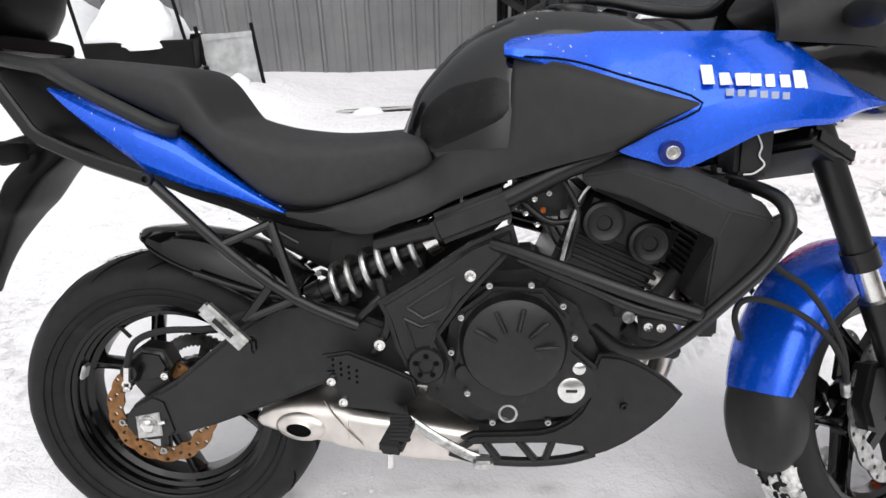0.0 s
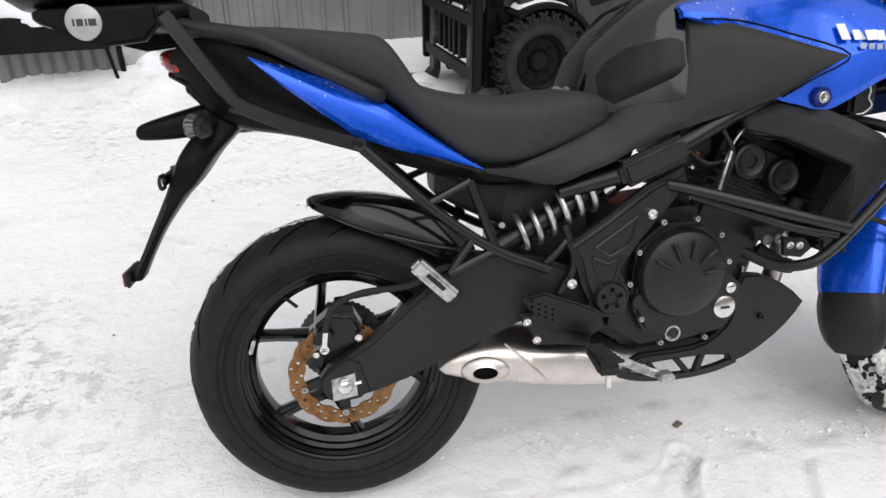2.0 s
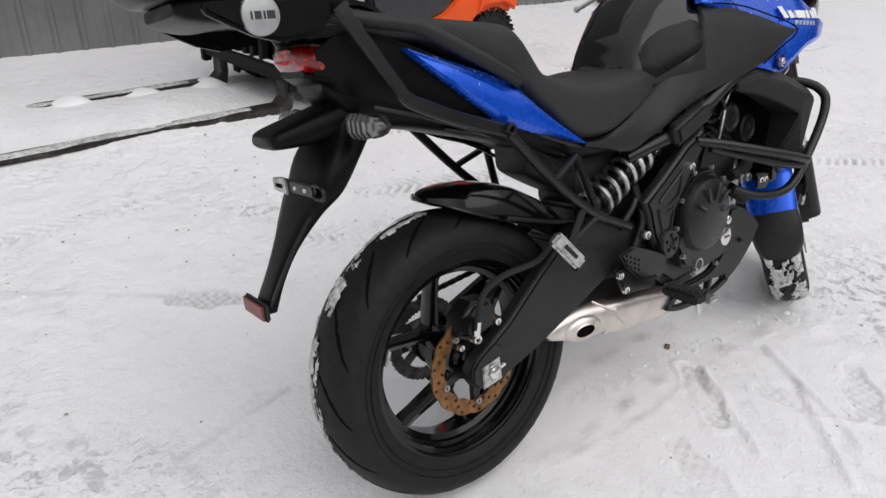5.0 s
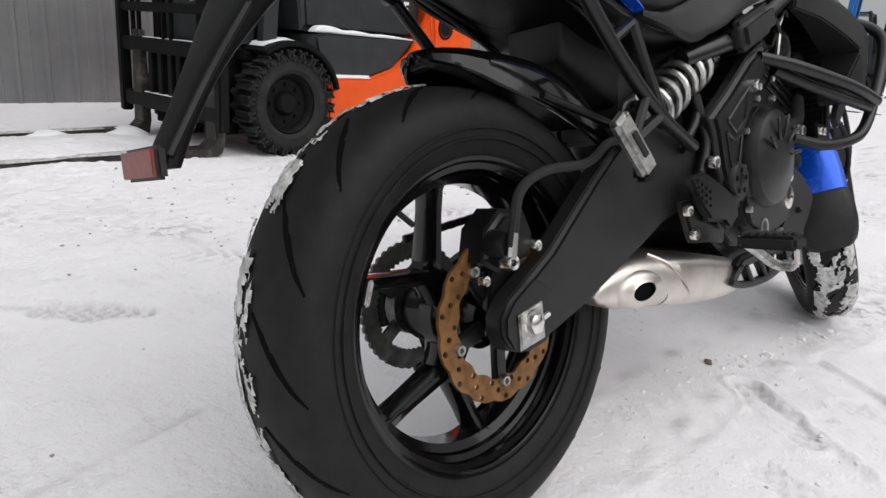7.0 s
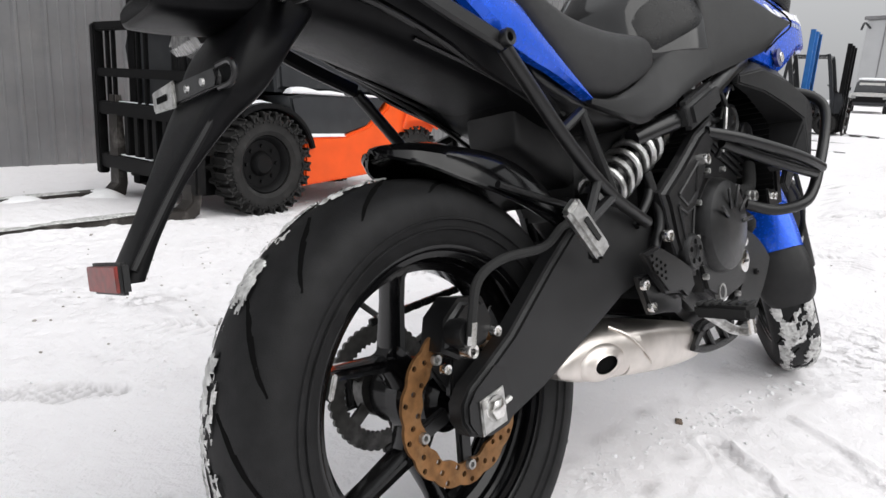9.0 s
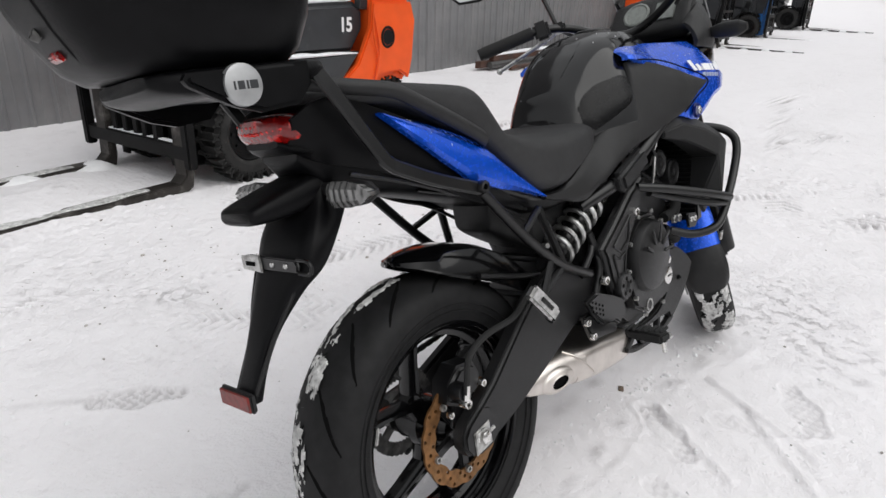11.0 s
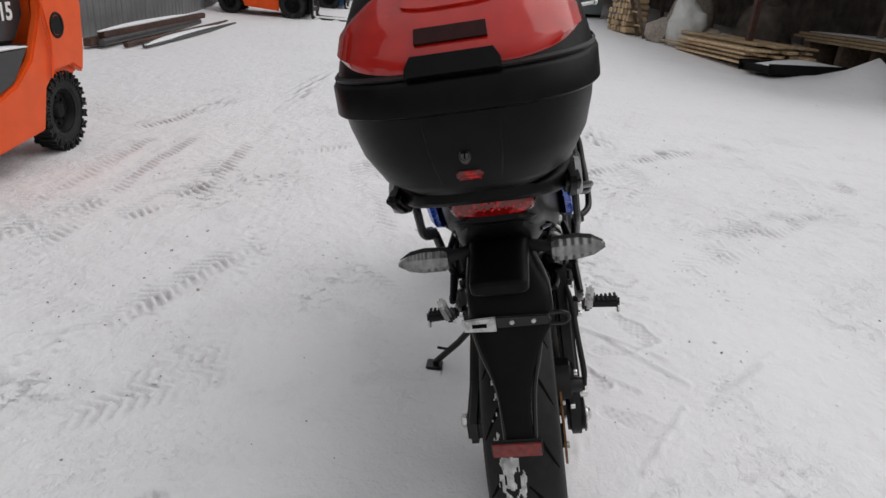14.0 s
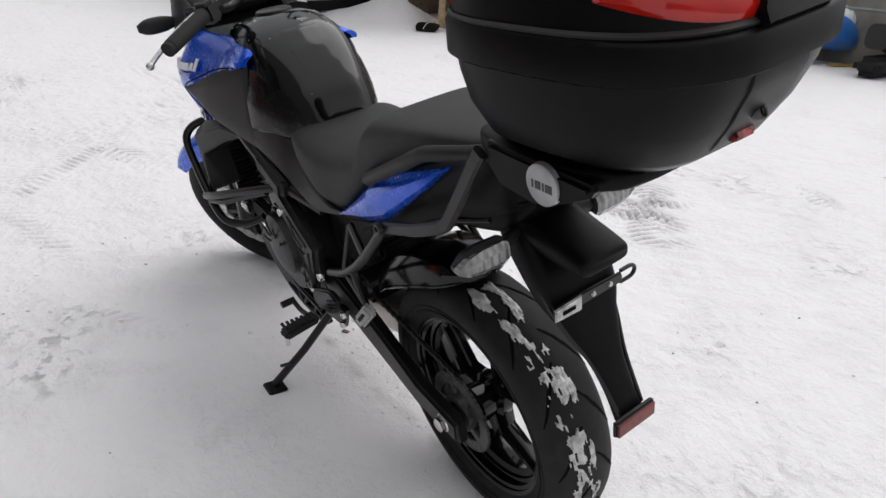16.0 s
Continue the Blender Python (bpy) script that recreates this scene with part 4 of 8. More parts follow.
# the steering axis, and the bars turned to the left
RAKE, TURN_LEFT = radians(25), radians(31)
AXIS = Vector((-math.sin(RAKE), 0, math.cos(RAKE)))
FOOT = Vector((1.523, 0, 0))
STEER = Matrix.Translation(FOOT) @ Matrix.Rotation(TURN_LEFT, 4, AXIS) @ Matrix.Translation(-FOOT)
SIDES = (-1, 1)


def steered(bm):
    return moved(bm, STEER)


def tyre_mesh(r, w, rim, seg=96):
    """A road tyre: rounded crown and sidewalls; tread grooves are dark strips added separately."""
    n = 13
    prof = []
    for k in range(n):
        a = math.pi * (k / (n - 1) - 0.5)
        prof.append((rim + (r - rim) * (0.42 + 0.58 * math.cos(a) ** 0.8 if abs(a) < 1.56 else 0.42), w / 2 * math.sin(a)))
    prof = [(rim - 0.006, -w * 0.36), (rim + 0.004, -w * 0.42)] + prof + [(rim + 0.004, w * 0.42), (rim - 0.006, w * 0.36)]
    return lathe(prof, seg=seg, closed=True)


def groove_shade_strips(r, w, rim, count):
    """Flat slanted strips just over the crown, coloured dark for the shade in tread grooves."""
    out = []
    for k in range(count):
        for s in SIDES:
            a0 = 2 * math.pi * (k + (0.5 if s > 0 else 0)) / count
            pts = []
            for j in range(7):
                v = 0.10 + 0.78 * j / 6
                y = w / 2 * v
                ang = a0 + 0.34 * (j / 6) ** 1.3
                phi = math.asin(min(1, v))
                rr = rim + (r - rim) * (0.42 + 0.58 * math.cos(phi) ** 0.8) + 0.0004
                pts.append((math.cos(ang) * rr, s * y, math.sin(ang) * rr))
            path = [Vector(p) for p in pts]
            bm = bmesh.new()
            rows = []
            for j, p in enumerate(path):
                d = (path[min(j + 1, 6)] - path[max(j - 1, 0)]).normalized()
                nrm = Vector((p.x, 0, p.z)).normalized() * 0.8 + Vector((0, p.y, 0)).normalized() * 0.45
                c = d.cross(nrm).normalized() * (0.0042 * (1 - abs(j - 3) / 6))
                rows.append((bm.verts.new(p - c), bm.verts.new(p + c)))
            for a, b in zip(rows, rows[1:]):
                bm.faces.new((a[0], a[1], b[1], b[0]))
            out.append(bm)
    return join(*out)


DARKSTEEL = material("dark_worn_steel", (0.12, 0.118, 0.115), 0.45, 0.8, grain=0.3, scale=60, spots=((0.03, 0.03, 0.03), 20, 0.5, 0.7))
# near-black that puts the shade of grooves, slots and holes into colour
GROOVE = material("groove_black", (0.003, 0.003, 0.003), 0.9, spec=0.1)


def spoke(x0, z0, x1, z1, keys):
    """A ribbed cast bar between two places in the wheel's plane; keys are (share of the way, half width, depth)."""
    d = Vector((x1 - x0, 0, z1 - z0))
    n = Vector((-d.z, 0, d.x)).normalized()
    rings = []
    for f, wide, deep in keys:
        p = Vector((x0, 0, z0)) + d * f
        pr = [(wide, deep * 0.35), (wide * 0.7, deep * 0.8), (wide * 0.25, deep * 0.62), (-wide * 0.25, deep * 0.62), (-wide * 0.7, deep * 0.8), (-wide, deep * 0.35), (-wide, -deep * 0.35), (-wide * 0.7, -deep * 0.8), (-wide * 0.25, -deep * 0.62), (wide * 0.25, -deep * 0.62), (wide * 0.7, -deep * 0.8), (wide, -deep * 0.35)]
        rings.append([p + n * q + Vector((0, y, 0)) for q, y in pr])
    return skin(rings)


def wheel_rim(r, w, first, hub_w):
    """A cast rim with a stepped barrel, a hub and three forked spokes."""
    half = [(r + 0.006, 0.5), (r + 0.009, 0.475), (r - 0.002, 0.44), (r - 0.006, 0.3), (r - 0.022, 0.14)]
    inner = [(r - 0.002, 0.497), (r - 0.008, 0.47), (r - 0.009, 0.43), (r - 0.017, 0.41), (r - 0.018, 0.37), (r - 0.014, 0.35), (r - 0.015, 0.29), (r - 0.023, 0.26), (r - 0.025, 0.2), (r - 0.036, 0.15), (r - 0.037, 0.06)]
    prof = [(a, -w * b) for a, b in half] + [(a, w * b) for a, b in reversed(half)] + [(a, w * b) for a, b in inner] + [(a, -w * b) for a, b in reversed(inner)]
    pieces = [lathe(prof, seg=84, closed=True)]
    pieces.append(lathe([(0.001, -hub_w), (0.032, -hub_w), (0.044, -hub_w * 0.8), (0.042, -0.02), (0.055, -0.012), (0.055, 0.012), (0.042, 0.02), (0.047, hub_w * 0.8), (0.038, hub_w), (0.001, hub_w)], seg=36))
    for k in range(3):
        a = first + 2 * math.pi * k / 3
        nx, nz = 0.092 * math.cos(a), 0.092 * math.sin(a)
        pieces.append(spoke(0.03 * math.cos(a), 0.03 * math.sin(a), nx * 1.06, nz * 1.06, [(0.0, 0.03, 0.034), (0.55, 0.022, 0.031), (0.9, 0.021, 0.028), (1.0, 0.014, 0.022)]))
        for e in SIDES:
            b = a + e * radians(30.5)
            pieces.append(spoke(nx * 0.86 - e * 0.004 * math.sin(a), nz * 0.86 + e * 0.004 * math.cos(a), (r - 0.02) * math.cos(b), (r - 0.02) * math.sin(b), [(0.0, 0.013, 0.027), (0.2, 0.0115, 0.026), (0.6, 0.0098, 0.024), (0.85, 0.0105, 0.025), (0.94, 0.016, 0.028), (1.0, 0.028, 0.03)]))
    return join(*pieces)


def petal_disc(r, inner, thick, waves, bore=0.0):
    """A wavy brake disc or sprocket; bore drills one round hole through each third of a wave."""
    n = waves * 3
    bm = bmesh.new()
    made = {}

    def edge(i):
        a = math.pi * i / n
        return inner * (1 + 0.03 * math.cos(a * waves)), r * (1 - 0.034 * (0.5 + 0.5 * math.cos(a * waves)) ** 3)

    def at_(i, f, s):
        key = (i % (2 * n), round(f, 3), s)
        if key not in made:
            a = math.pi * i / n
            lo, hi = edge(i)
            rad = lo + (hi - lo) * f
            made[key] = bm.verts.new((rad * math.cos(a), s * thick / 2, rad * math.sin(a)))
        return made[key]
    for k in range(n):
        i = 2 * k
        drilled = (1, 2, 0)[k % 3] if bore else -1
        for row in range(3):
            f0, f1 = row / 3, (row + 1) / 3
            fm = (f0 + f1) / 2
            if row != drilled:
                for s in SIDES:
                    for j in (i, i + 1):
                        bm.faces.new((at_(j, f0, s), at_(j + 1, f0, s), at_(j + 1, f1, s), at_(j, f1, s)))
                continue
            lo, hi = edge(i + 1)
            a = math.pi * (i + 1) / n
            rc = lo + (hi - lo) * fm
            walls = []
            for s in SIDES:
                rim = [at_(i, f0, s), at_(i + 1, f0, s), at_(i + 2, f0, s), at_(i + 2, fm, s), at_(i + 2, f1, s), at_(i + 1, f1, s), at_(i, f1, s), at_(i, fm, s)]
                ring = []
                for q in range(8):
                    b = math.pi * (-0.75 + 0.25 * q)
                    du, dv = math.cos(b) * bore, math.sin(b) * bore
                    ring.append(bm.verts.new(((rc + dv) * math.cos(a) - du * math.sin(a), s * thick / 2, (rc + dv) * math.sin(a) + du * math.cos(a))))
                for q in range(8):
                    bm.faces.new((rim[q], rim[(q + 1) % 8], ring[(q + 1) % 8], ring[q]))
                walls.append(ring)
            for q in range(8):
                bm.faces.new((walls[0][q], walls[0][(q + 1) % 8], walls[1][(q + 1) % 8], walls[1][q]))
    for i in range(2 * n):
        for f in (0.0, 1.0):
            bm.faces.new((at_(i, f, -1), at_(i + 1, f, -1), at_(i + 1, f, 1), at_(i, f, 1)))
    return bm


def snow_on_tyre(seed, r, w, rim, a0, a1, v0, v1, level, thick=0.003):
    """A broken crust of frozen snow that lies on the tread."""
    na, nv = int((a1 - a0) * r / 0.0035), 30
    bm = bmesh.new()

    def place(i, j, h):
        a = a0 + (a1 - a0) * i / na
        v = v0 + (v1 - v0) * j / nv
        phi = math.asin(max(-1, min(1, v)))
        rr = rim + (r - rim) * (0.42 + 0.58 * math.cos(phi) ** 0.8) + h
        return (rr * math.cos(a), v * w / 2 * (1 + h * 3), rr * math.sin(a))

    def depth(i, j):
        q = Vector((i * 0.06, j * 0.11, seed * 3.7))
        n = noise.noise(q) + 0.55 * noise.noise(q * 2.7) + 0.3 * noise.noise(q * 6.1)
        edge = min(i, na - i) / (0.08 * na)
        side = min(j, nv - j) / 4.0
        return n - level - 0.6 * max(0, 1 - edge) - 0.35 * max(0, 1 - side)
    grid = {}
    d = [[depth(i, j) for j in range(nv + 1)] for i in range(na + 1)]
    for i in range(na):
        for j in range(nv):
            if min(d[i][j], d[i + 1][j], d[i][j + 1], d[i + 1][j + 1]) > 0:
                vs = []
                for a, b in ((i, j), (i + 1, j), (i + 1, j + 1), (i, j + 1)):
                    if (a, b) not in grid:
                        grid[(a, b)] = bm.verts.new(place(a, b, 0.0006 + thick * min(1.0, d[a][b] * 3) * (0.7 + 0.6 * noise.noise(Vector((a * 0.5, b * 0.5, seed))))))
                    vs.append(grid[(a, b)])
                bm.faces.new(vs)
    return bm


# -- rear wheel --
AX_R = Matrix.Translation((0.0, 0, R_REAR - 0.002))
rear = part("rear_wheel", moved(tyre_mesh(R_REAR, 0.158, 0.216), AX_R), RUBBER, bike, "worn black road tyre with snow frozen to its tread", angle=60)
for e in SIDES:
    for rr, yy in ((0.2375, 0.0745), (0.251, 0.0788)):
        part("sidewall_ring", moved(lathe([(rr - 0.002, e * (yy - 0.002)), (rr - 0.0008, e * (yy + 0.0012)), (rr + 0.0008, e * (yy + 0.0014)), (rr + 0.002, e * (yy - 0.001))], seg=84), AX_R), RUBBER, rear)
part("tread_groove", moved(groove_shade_strips(R_REAR, 0.158, 0.216, 15), AX_R), GROOVE, rear, smooth=False)
part("rim", moved(wheel_rim(0.216, 0.125, radians(128), 0.07), AX_R), RIM, rear, "gloss black cast rim with three forked spokes")
disc = part("brake_disc", moved(petal_disc(0.112, 0.079, 0.005, 14, 0.0040), Matrix.Translation((0, -0.088, R_REAR))), RUST, rear, "rusty brown petal brake disc", angle=30)
part("disc_carrier", join(*[moved(block(0.03, 0.086, -0.006, 0.006, -0.011, 0.011, 0.003), Matrix.Translation((0, -0.082, R_REAR)) @ Matrix.Rotation(radians(20 + 72 * k), 4, "Y")) for k in range(5)]), SATIN, disc)
for k in range(5):
    a = radians(-20 - 72 * k)
    part("disc_bolt", bolt(0.084 * math.cos(a), R_REAR + 0.084 * math.sin(a), -0.091, 0.0075), ALU, disc)
sprocket = part("sprocket", moved(join(petal_disc(0.098, 0.07, 0.006, 44), *[moved(block(0.03, 0.075, -0.003, 0.003, -0.012, 0.012, 0.003), Matrix.Rotation(radians(72 * k), 4, "Y")) for k in range(5)], lathe([(0.03, -0.01), (0.045, -0.01), (0.045, 0.012), (0.03, 0.012)], seg=24, closed=True)), Matrix.Translation((0, 0.088, R_REAR))), DARKSTEEL, rear, "dark steel chain sprocket")
part("snow_crust", moved(snow_on_tyre(3, R_REAR, 0.158, 0.216, radians(82), radians(262), -0.12, 0.66, -0.02, 0.0042), AX_R), SNOW_ICE, rear, "broken crust of icy snow")
part("balance_weight", moved(block(-0.004, 0.004, -0.052, -0.03, -0.016, 0.016, 0.002), AX_R @ Matrix.Rotation(radians(200), 4, "Y") @ Matrix.Translation((0.19, 0, 0))), ALU, rear)
part("valve", tube([(0.19 * math.cos(radians(125)), -0.02, R_REAR + 0.19 * math.sin(radians(125))), (0.155 * math.cos(radians(122)), -0.025, R_REAR + 0.155 * math.sin(radians(122)))], 0.004, 8, 1), GRIP, rear)

# -- chain, axle, swingarm --
chain_top = [(0.0, 0.088, 0.412), (0.25, 0.088, 0.44), (0.5, 0.088, 0.475)]
chain_low = [(0.0, 0.088, 0.214), (0.25, 0.088, 0.275), (0.5, 0.088, 0.335)]


def chain_run(pts):
    path = spline(pts, 22)
    out = []
    for k, p in enumerate(path[:-1]):
        d = path[k + 1] - p
        ang = math.atan2(d.z, d.x)
        w = 0.0032 if k % 2 else 0.005
        out.append(moved(block(-0.008, 0.008, -w, w, -0.006, 0.006, 0.002, 1), Matrix.Translation(p) @ Matrix.Rotation(-ang, 4, "Y")))
    return join(*out)


part("chain_run", chain_run(chain_top), SATIN, bike, "dark oily drive chain")["kind"] = "stuff"
part("chain_run", chain_run(chain_low), SATIN, bike, "dark oily drive chain")["kind"] = "stuff"
arm = [(-0.046, 0.326), (-0.030, 0.347), (0.011, 0.370), (0.058, 0.398), (0.10, 0.432), (0.16, 0.480), (0.215, 0.520), (0.262, 0.548), (0.32, 0.556), (0.40, 0.535), (0.48, 0.505), (0.56, 0.49), (0.58, 0.43), (0.50, 0.418), (0.42, 0.412), (0.358, 0.399), (0.284, 0.368), (0.201, 0.335), (0.126, 0.306), (0.058, 0.286), (-0.006, 0.273), (-0.034, 0.282), (-0.047, 0.303)]
right_arm = part("swingarm", plate(arm, -0.138, -0.098, 0.009, segments=3), PLASTIC, bike, "matt black swingarm")
part("arm_end", plate([(-0.044, 0.326), (-0.028, 0.344), (0.011, 0.366), (0.033, 0.357), (0.049, 0.296), (0.03, 0.281), (-0.006, 0.276), (-0.032, 0.284), (-0.045, 0.303)], -0.1405, -0.137, 0.002), SATIN, right_arm)
left_arm = [(-0.05, 0.338), (0.1, 0.352), (0.3, 0.43), (0.52, 0.49), (0.56, 0.45), (0.52, 0.40), (0.3, 0.34), (0.1, 0.284), (-0.05, 0.282)]
part("swingarm", plate(left_arm, 0.105, 0.138, 0.008, segments=3), SATIN, bike)
part("swingarm_bridge", block(0.33, 0.42, -0.11, 0.11, 0.42, 0.49, 0.02, 3), SATIN, bike)
part("axle_block", plate([(-0.024, 0.281), (0.024, 0.288), (0.022, 0.336), (-0.025, 0.327)], -0.1445, -0.139, 0.002), ALU, bike, "bright chain adjuster plate")
part("axle_nut", join(moved(lathe([(0.0001, -0.013), (0.008, -0.013), (0.0135, -0.010), (0.0135, 0)], seg=6), Matrix.Translation((0, -0.1425, R_REAR))), lathe([(0.017, -0.003), (0.018, 0), (0.0001, 0.001)], (0, -0.1445, R_REAR), seg=24)), CHROME, bike)
part("axle_nut", join(moved(lathe([(0.0001, 0.016), (0.011, 0.016), (0.0175, 0.012), (0.0175, 0)], seg=6), Matrix.Translation((0, 0.139, R_REAR))), lathe([(0.02, 0.003), (0.022, 0), (0.0001, -0.001)], (0, 0.139, R_REAR), seg=24)), CHROME, bike)
part("adjuster_bolt", tube([(0.02, -0.143, 0.314), (0.033, -0.143, 0.317)], 0.004, 8, 1), CHROME, bike)
# rear caliper with its hose
cal = part("rear_caliper", join(plate([(-0.055, 0.395), (-0.045, 0.435), (-0.015, 0.458), (0.03, 0.452), (0.045, 0.42), (0.03, 0.39), (-0.025, 0.378)], -0.122, -0.064, 0.010, segments=3), plate([(-0.02, 0.40), (0.02, 0.42), (0.045, 0.33), (0.0, 0.30), (-0.03, 0.33)], -0.098, -0.084, 0.003), lathe([(0.0001, -0.012), (0.016, -0.012), (0.019, 0), (0.019, 0.02)], (-0.03, -0.127, 0.415), seg=20)), SATIN, bike, "black rear brake caliper")
part("banjo_bolt", bolt(-0.032, 0.394, -0.136, 0.010, h=0.012), CHROME, cal)
part("caliper_bolt", bolt(0.035, 0.405, -0.126, 0.008), CHROME, cal)
part("caliper_bolt", bolt(-0.05, 0.372, -0.112, 0.007), CHROME, cal)
part("brake_hose", tube([(-0.032, -0.142, 0.396), (-0.025, -0.145, 0.44), (-0.005, -0.142, 0.48), (0.05, -0.14, 0.50), (0.14, -0.14, 0.505), (0.2, -0.135, 0.53), (0.25, -0.13, 0.53)], 0.0065, 8), GRIP, bike)
part("hose_end", tube([(-0.032, -0.143, 0.398), (-0.027, -0.145, 0.43)], 0.0065, 8, 1), CHROME, bike)

# -- hugger over the rear wheel --
def hugger_mesh():
    keys = [(-0.043, 0.663, 0.658, 0.010), (-0.032, 0.668, 0.650, 0.032), (0.0, 0.671, 0.638, 0.056), (0.05, 0.670, 0.615, 0.074), (0.12, 0.659, 0.588, 0.086), (0.18, 0.639, 0.560, 0.091), (0.235, 0.606, 0.530, 0.093), (0.285, 0.562, 0.49, 0.093)]
    rings = []
    for (x, top, low), (w, _, _) in zip(spline([k[:3] for k in keys], 4), spline([(k[3], 0, 0) for k in keys], 4)):
        pts = [(-w - 0.004, low), (-w, (low + top) / 2), (-w * 0.82, top - 0.010), (-w * 0.4, top - 0.001), (0, top), (w * 0.4, top - 0.001), (w * 0.82, top - 0.010), (w, (low + top) / 2), (w + 0.004, low)]
        rings.append([(x, y, z) for y, z in pts] + [(x + 0.002, y * 0.96, z - 0.004) for y, z in reversed(pts)])
    return skin(rings)


part("rear_hugger", hugger_mesh(), RIM, bike, "glossy black rear hugger mudguard", angle=32)
for s in SIDES:
    part("hugger_lip", tube([(-0.035, s * 0.02, 0.655), (0.0, s * 0.061, 0.637), (0.05, s * 0.079, 0.614), (0.12, s * 0.091, 0.587), (0.18, s * 0.096, 0.559), (0.235, s * 0.098, 0.529)], 0.0035, 6, 4), RIM, bike)
for s in SIDES:
    part("under_tail_rib", tube([(-0.16, s * 0.079, 0.85), (-0.05, s * 0.097, 0.815), (0.08, s * 0.101, 0.765), (0.2, s * 0.103, 0.715), (0.3, s * 0.096, 0.655)], 0.004, 6, 4), SATIN, bike)
    part("under_tail_rib", tube([(-0.02, s * 0.085, 0.795), (0.08, s * 0.09, 0.766), (0.19, s * 0.095, 0.73)], 0.003, 6, 4), SATIN, bike)
    part("wiring", tube([(0.0, s * 0.1, 0.85), (0.09, s * 0.108, 0.79), (0.17, s * 0.106, 0.765), (0.26, s * 0.112, 0.70)], 0.0045, 6, 5), GRIP, bike)
    part("clip", block(0.115, 0.135, s * 0.106 - 0.006, s * 0.106 + 0.006, 0.76, 0.785, 0.003), PLASTIC, bike)
part("hugger_bracket", join(tube([(0.1, -0.1, 0.6), (0.2, -0.11, 0.57), (0.3, -0.11, 0.545)], 0.006)), SATIN, bike)

# -- seat --
part("seat_base", loaf([(0.16, 0.74, 0.80, 0.118), (0.3, 0.68, 0.775, 0.128), (0.45, 0.68, 0.785, 0.128), (0.6, 0.71, 0.81, 0.125)], around=20, power=5), CASE, bike)
part("seat", loaf([(-0.2, 0.97, 0.988, 0.065), (-0.16, 0.955, 0.994, 0.094), (-0.06, 0.94, 0.990, 0.117), (0.03, 0.90, 0.981, 0.13), (0.09, 0.868, 0.974, 0.138), (0.118, 0.852, 0.968, 0.14), (0.138, 0.838, 0.951, 0.141), (0.158, 0.82, 0.921, 0.143), (0.178, 0.803, 0.889, 0.145), (0.2, 0.785, 0.874, 0.147), (0.27, 0.728, 0.856, 0.152), (0.36, 0.718, 0.846, 0.157), (0.44, 0.742, 0.848, 0.150), (0.5, 0.764, 0.852, 0.139), (0.535, 0.780, 0.845, 0.128), (0.549, 0.792, 0.83, 0.119), (0.556, 0.805, 0.82, 0.105)], around=40, power=4.2), VINYL, bike, "black stepped seat dusted with a few snow flakes", angle=60)

# -- tail panels, grab rails, under-tail --
for s in SIDES:
    part("tail_panel", shell([(-0.112, 0.936, 0.940, 0.131, 0.126), (-0.075, 0.902, 0.928, 0.144, 0.131), (-0.042, 0.875, 0.917, 0.150, 0.135), (0.0, 0.842, 0.902, 0.154, 0.138), (0.037, 0.814, 0.888, 0.157, 0.141), (0.06, 0.796, 0.878, 0.158, 0.143), (0.113, 0.775, 0.853, 0.159, 0.145), (0.148, 0.763, 0.826, 0.158, 0.146), (0.19, 0.752, 0.793, 0.156, 0.147), (0.24, 0.736, 0.757, 0.152, 0.147), (0.292, 0.719, 0.722, 0.147, 0.146)], s, 0.02, bulge=0.011, crease=0.62), BLUE, bike, "blue painted tail panel", angle=14)
    part("grab_rail", strap([(-0.25, s * 0.105, 1.002), (-0.18, s * 0.126, 0.987), (-0.11, s * 0.146, 0.974), (-0.085, s * 0.152, 0.964), (-0.045, s * 0.158, 0.942), (0.028, s * 0.162, 0.904), (0.094, s * 0.157, 0.870), (0.118, s * 0.14, 0.861)], 0.025, 0.022, axis=(0, 1, 0), bevel=0.009), PLASTIC, bike, "black passenger grab rail", angle=60)
    part("tail_side", shell([(-0.25, 0.905, 0.95, 0.05, 0.08), (-0.2, 0.875, 0.975, 0.075, 0.1), (-0.12, 0.85, 0.955, 0.092, 0.11), (0.0, 0.80, 0.90, 0.112, 0.125), (0.1, 0.75, 0.84, 0.118, 0.128), (0.25, 0.70, 0.75, 0.115, 0.12)], s, 0.012, bulge=0.004), CASE, bike)
part("under_tail", loaf([(-0.235, 0.88, 0.92, 0.05), (-0.17, 0.82, 0.95, 0.078), (-0.05, 0.792, 0.94, 0.095), (0.1, 0.752, 0.88, 0.1), (0.2, 0.722, 0.78, 0.1)], around=24, power=4), CASE, bike, "black under-seat mudguard", angle=50)
part("battery_box", loaf([(0.212, 0.665, 0.76, 0.046), (0.22, 0.655, 0.765, 0.054), (0.27, 0.625, 0.75, 0.058), (0.34, 0.59, 0.72, 0.06), (0.40, 0.57, 0.70, 0.06)], around=24, power=6), PLASTIC, bike, "black box under the seat", angle=50)

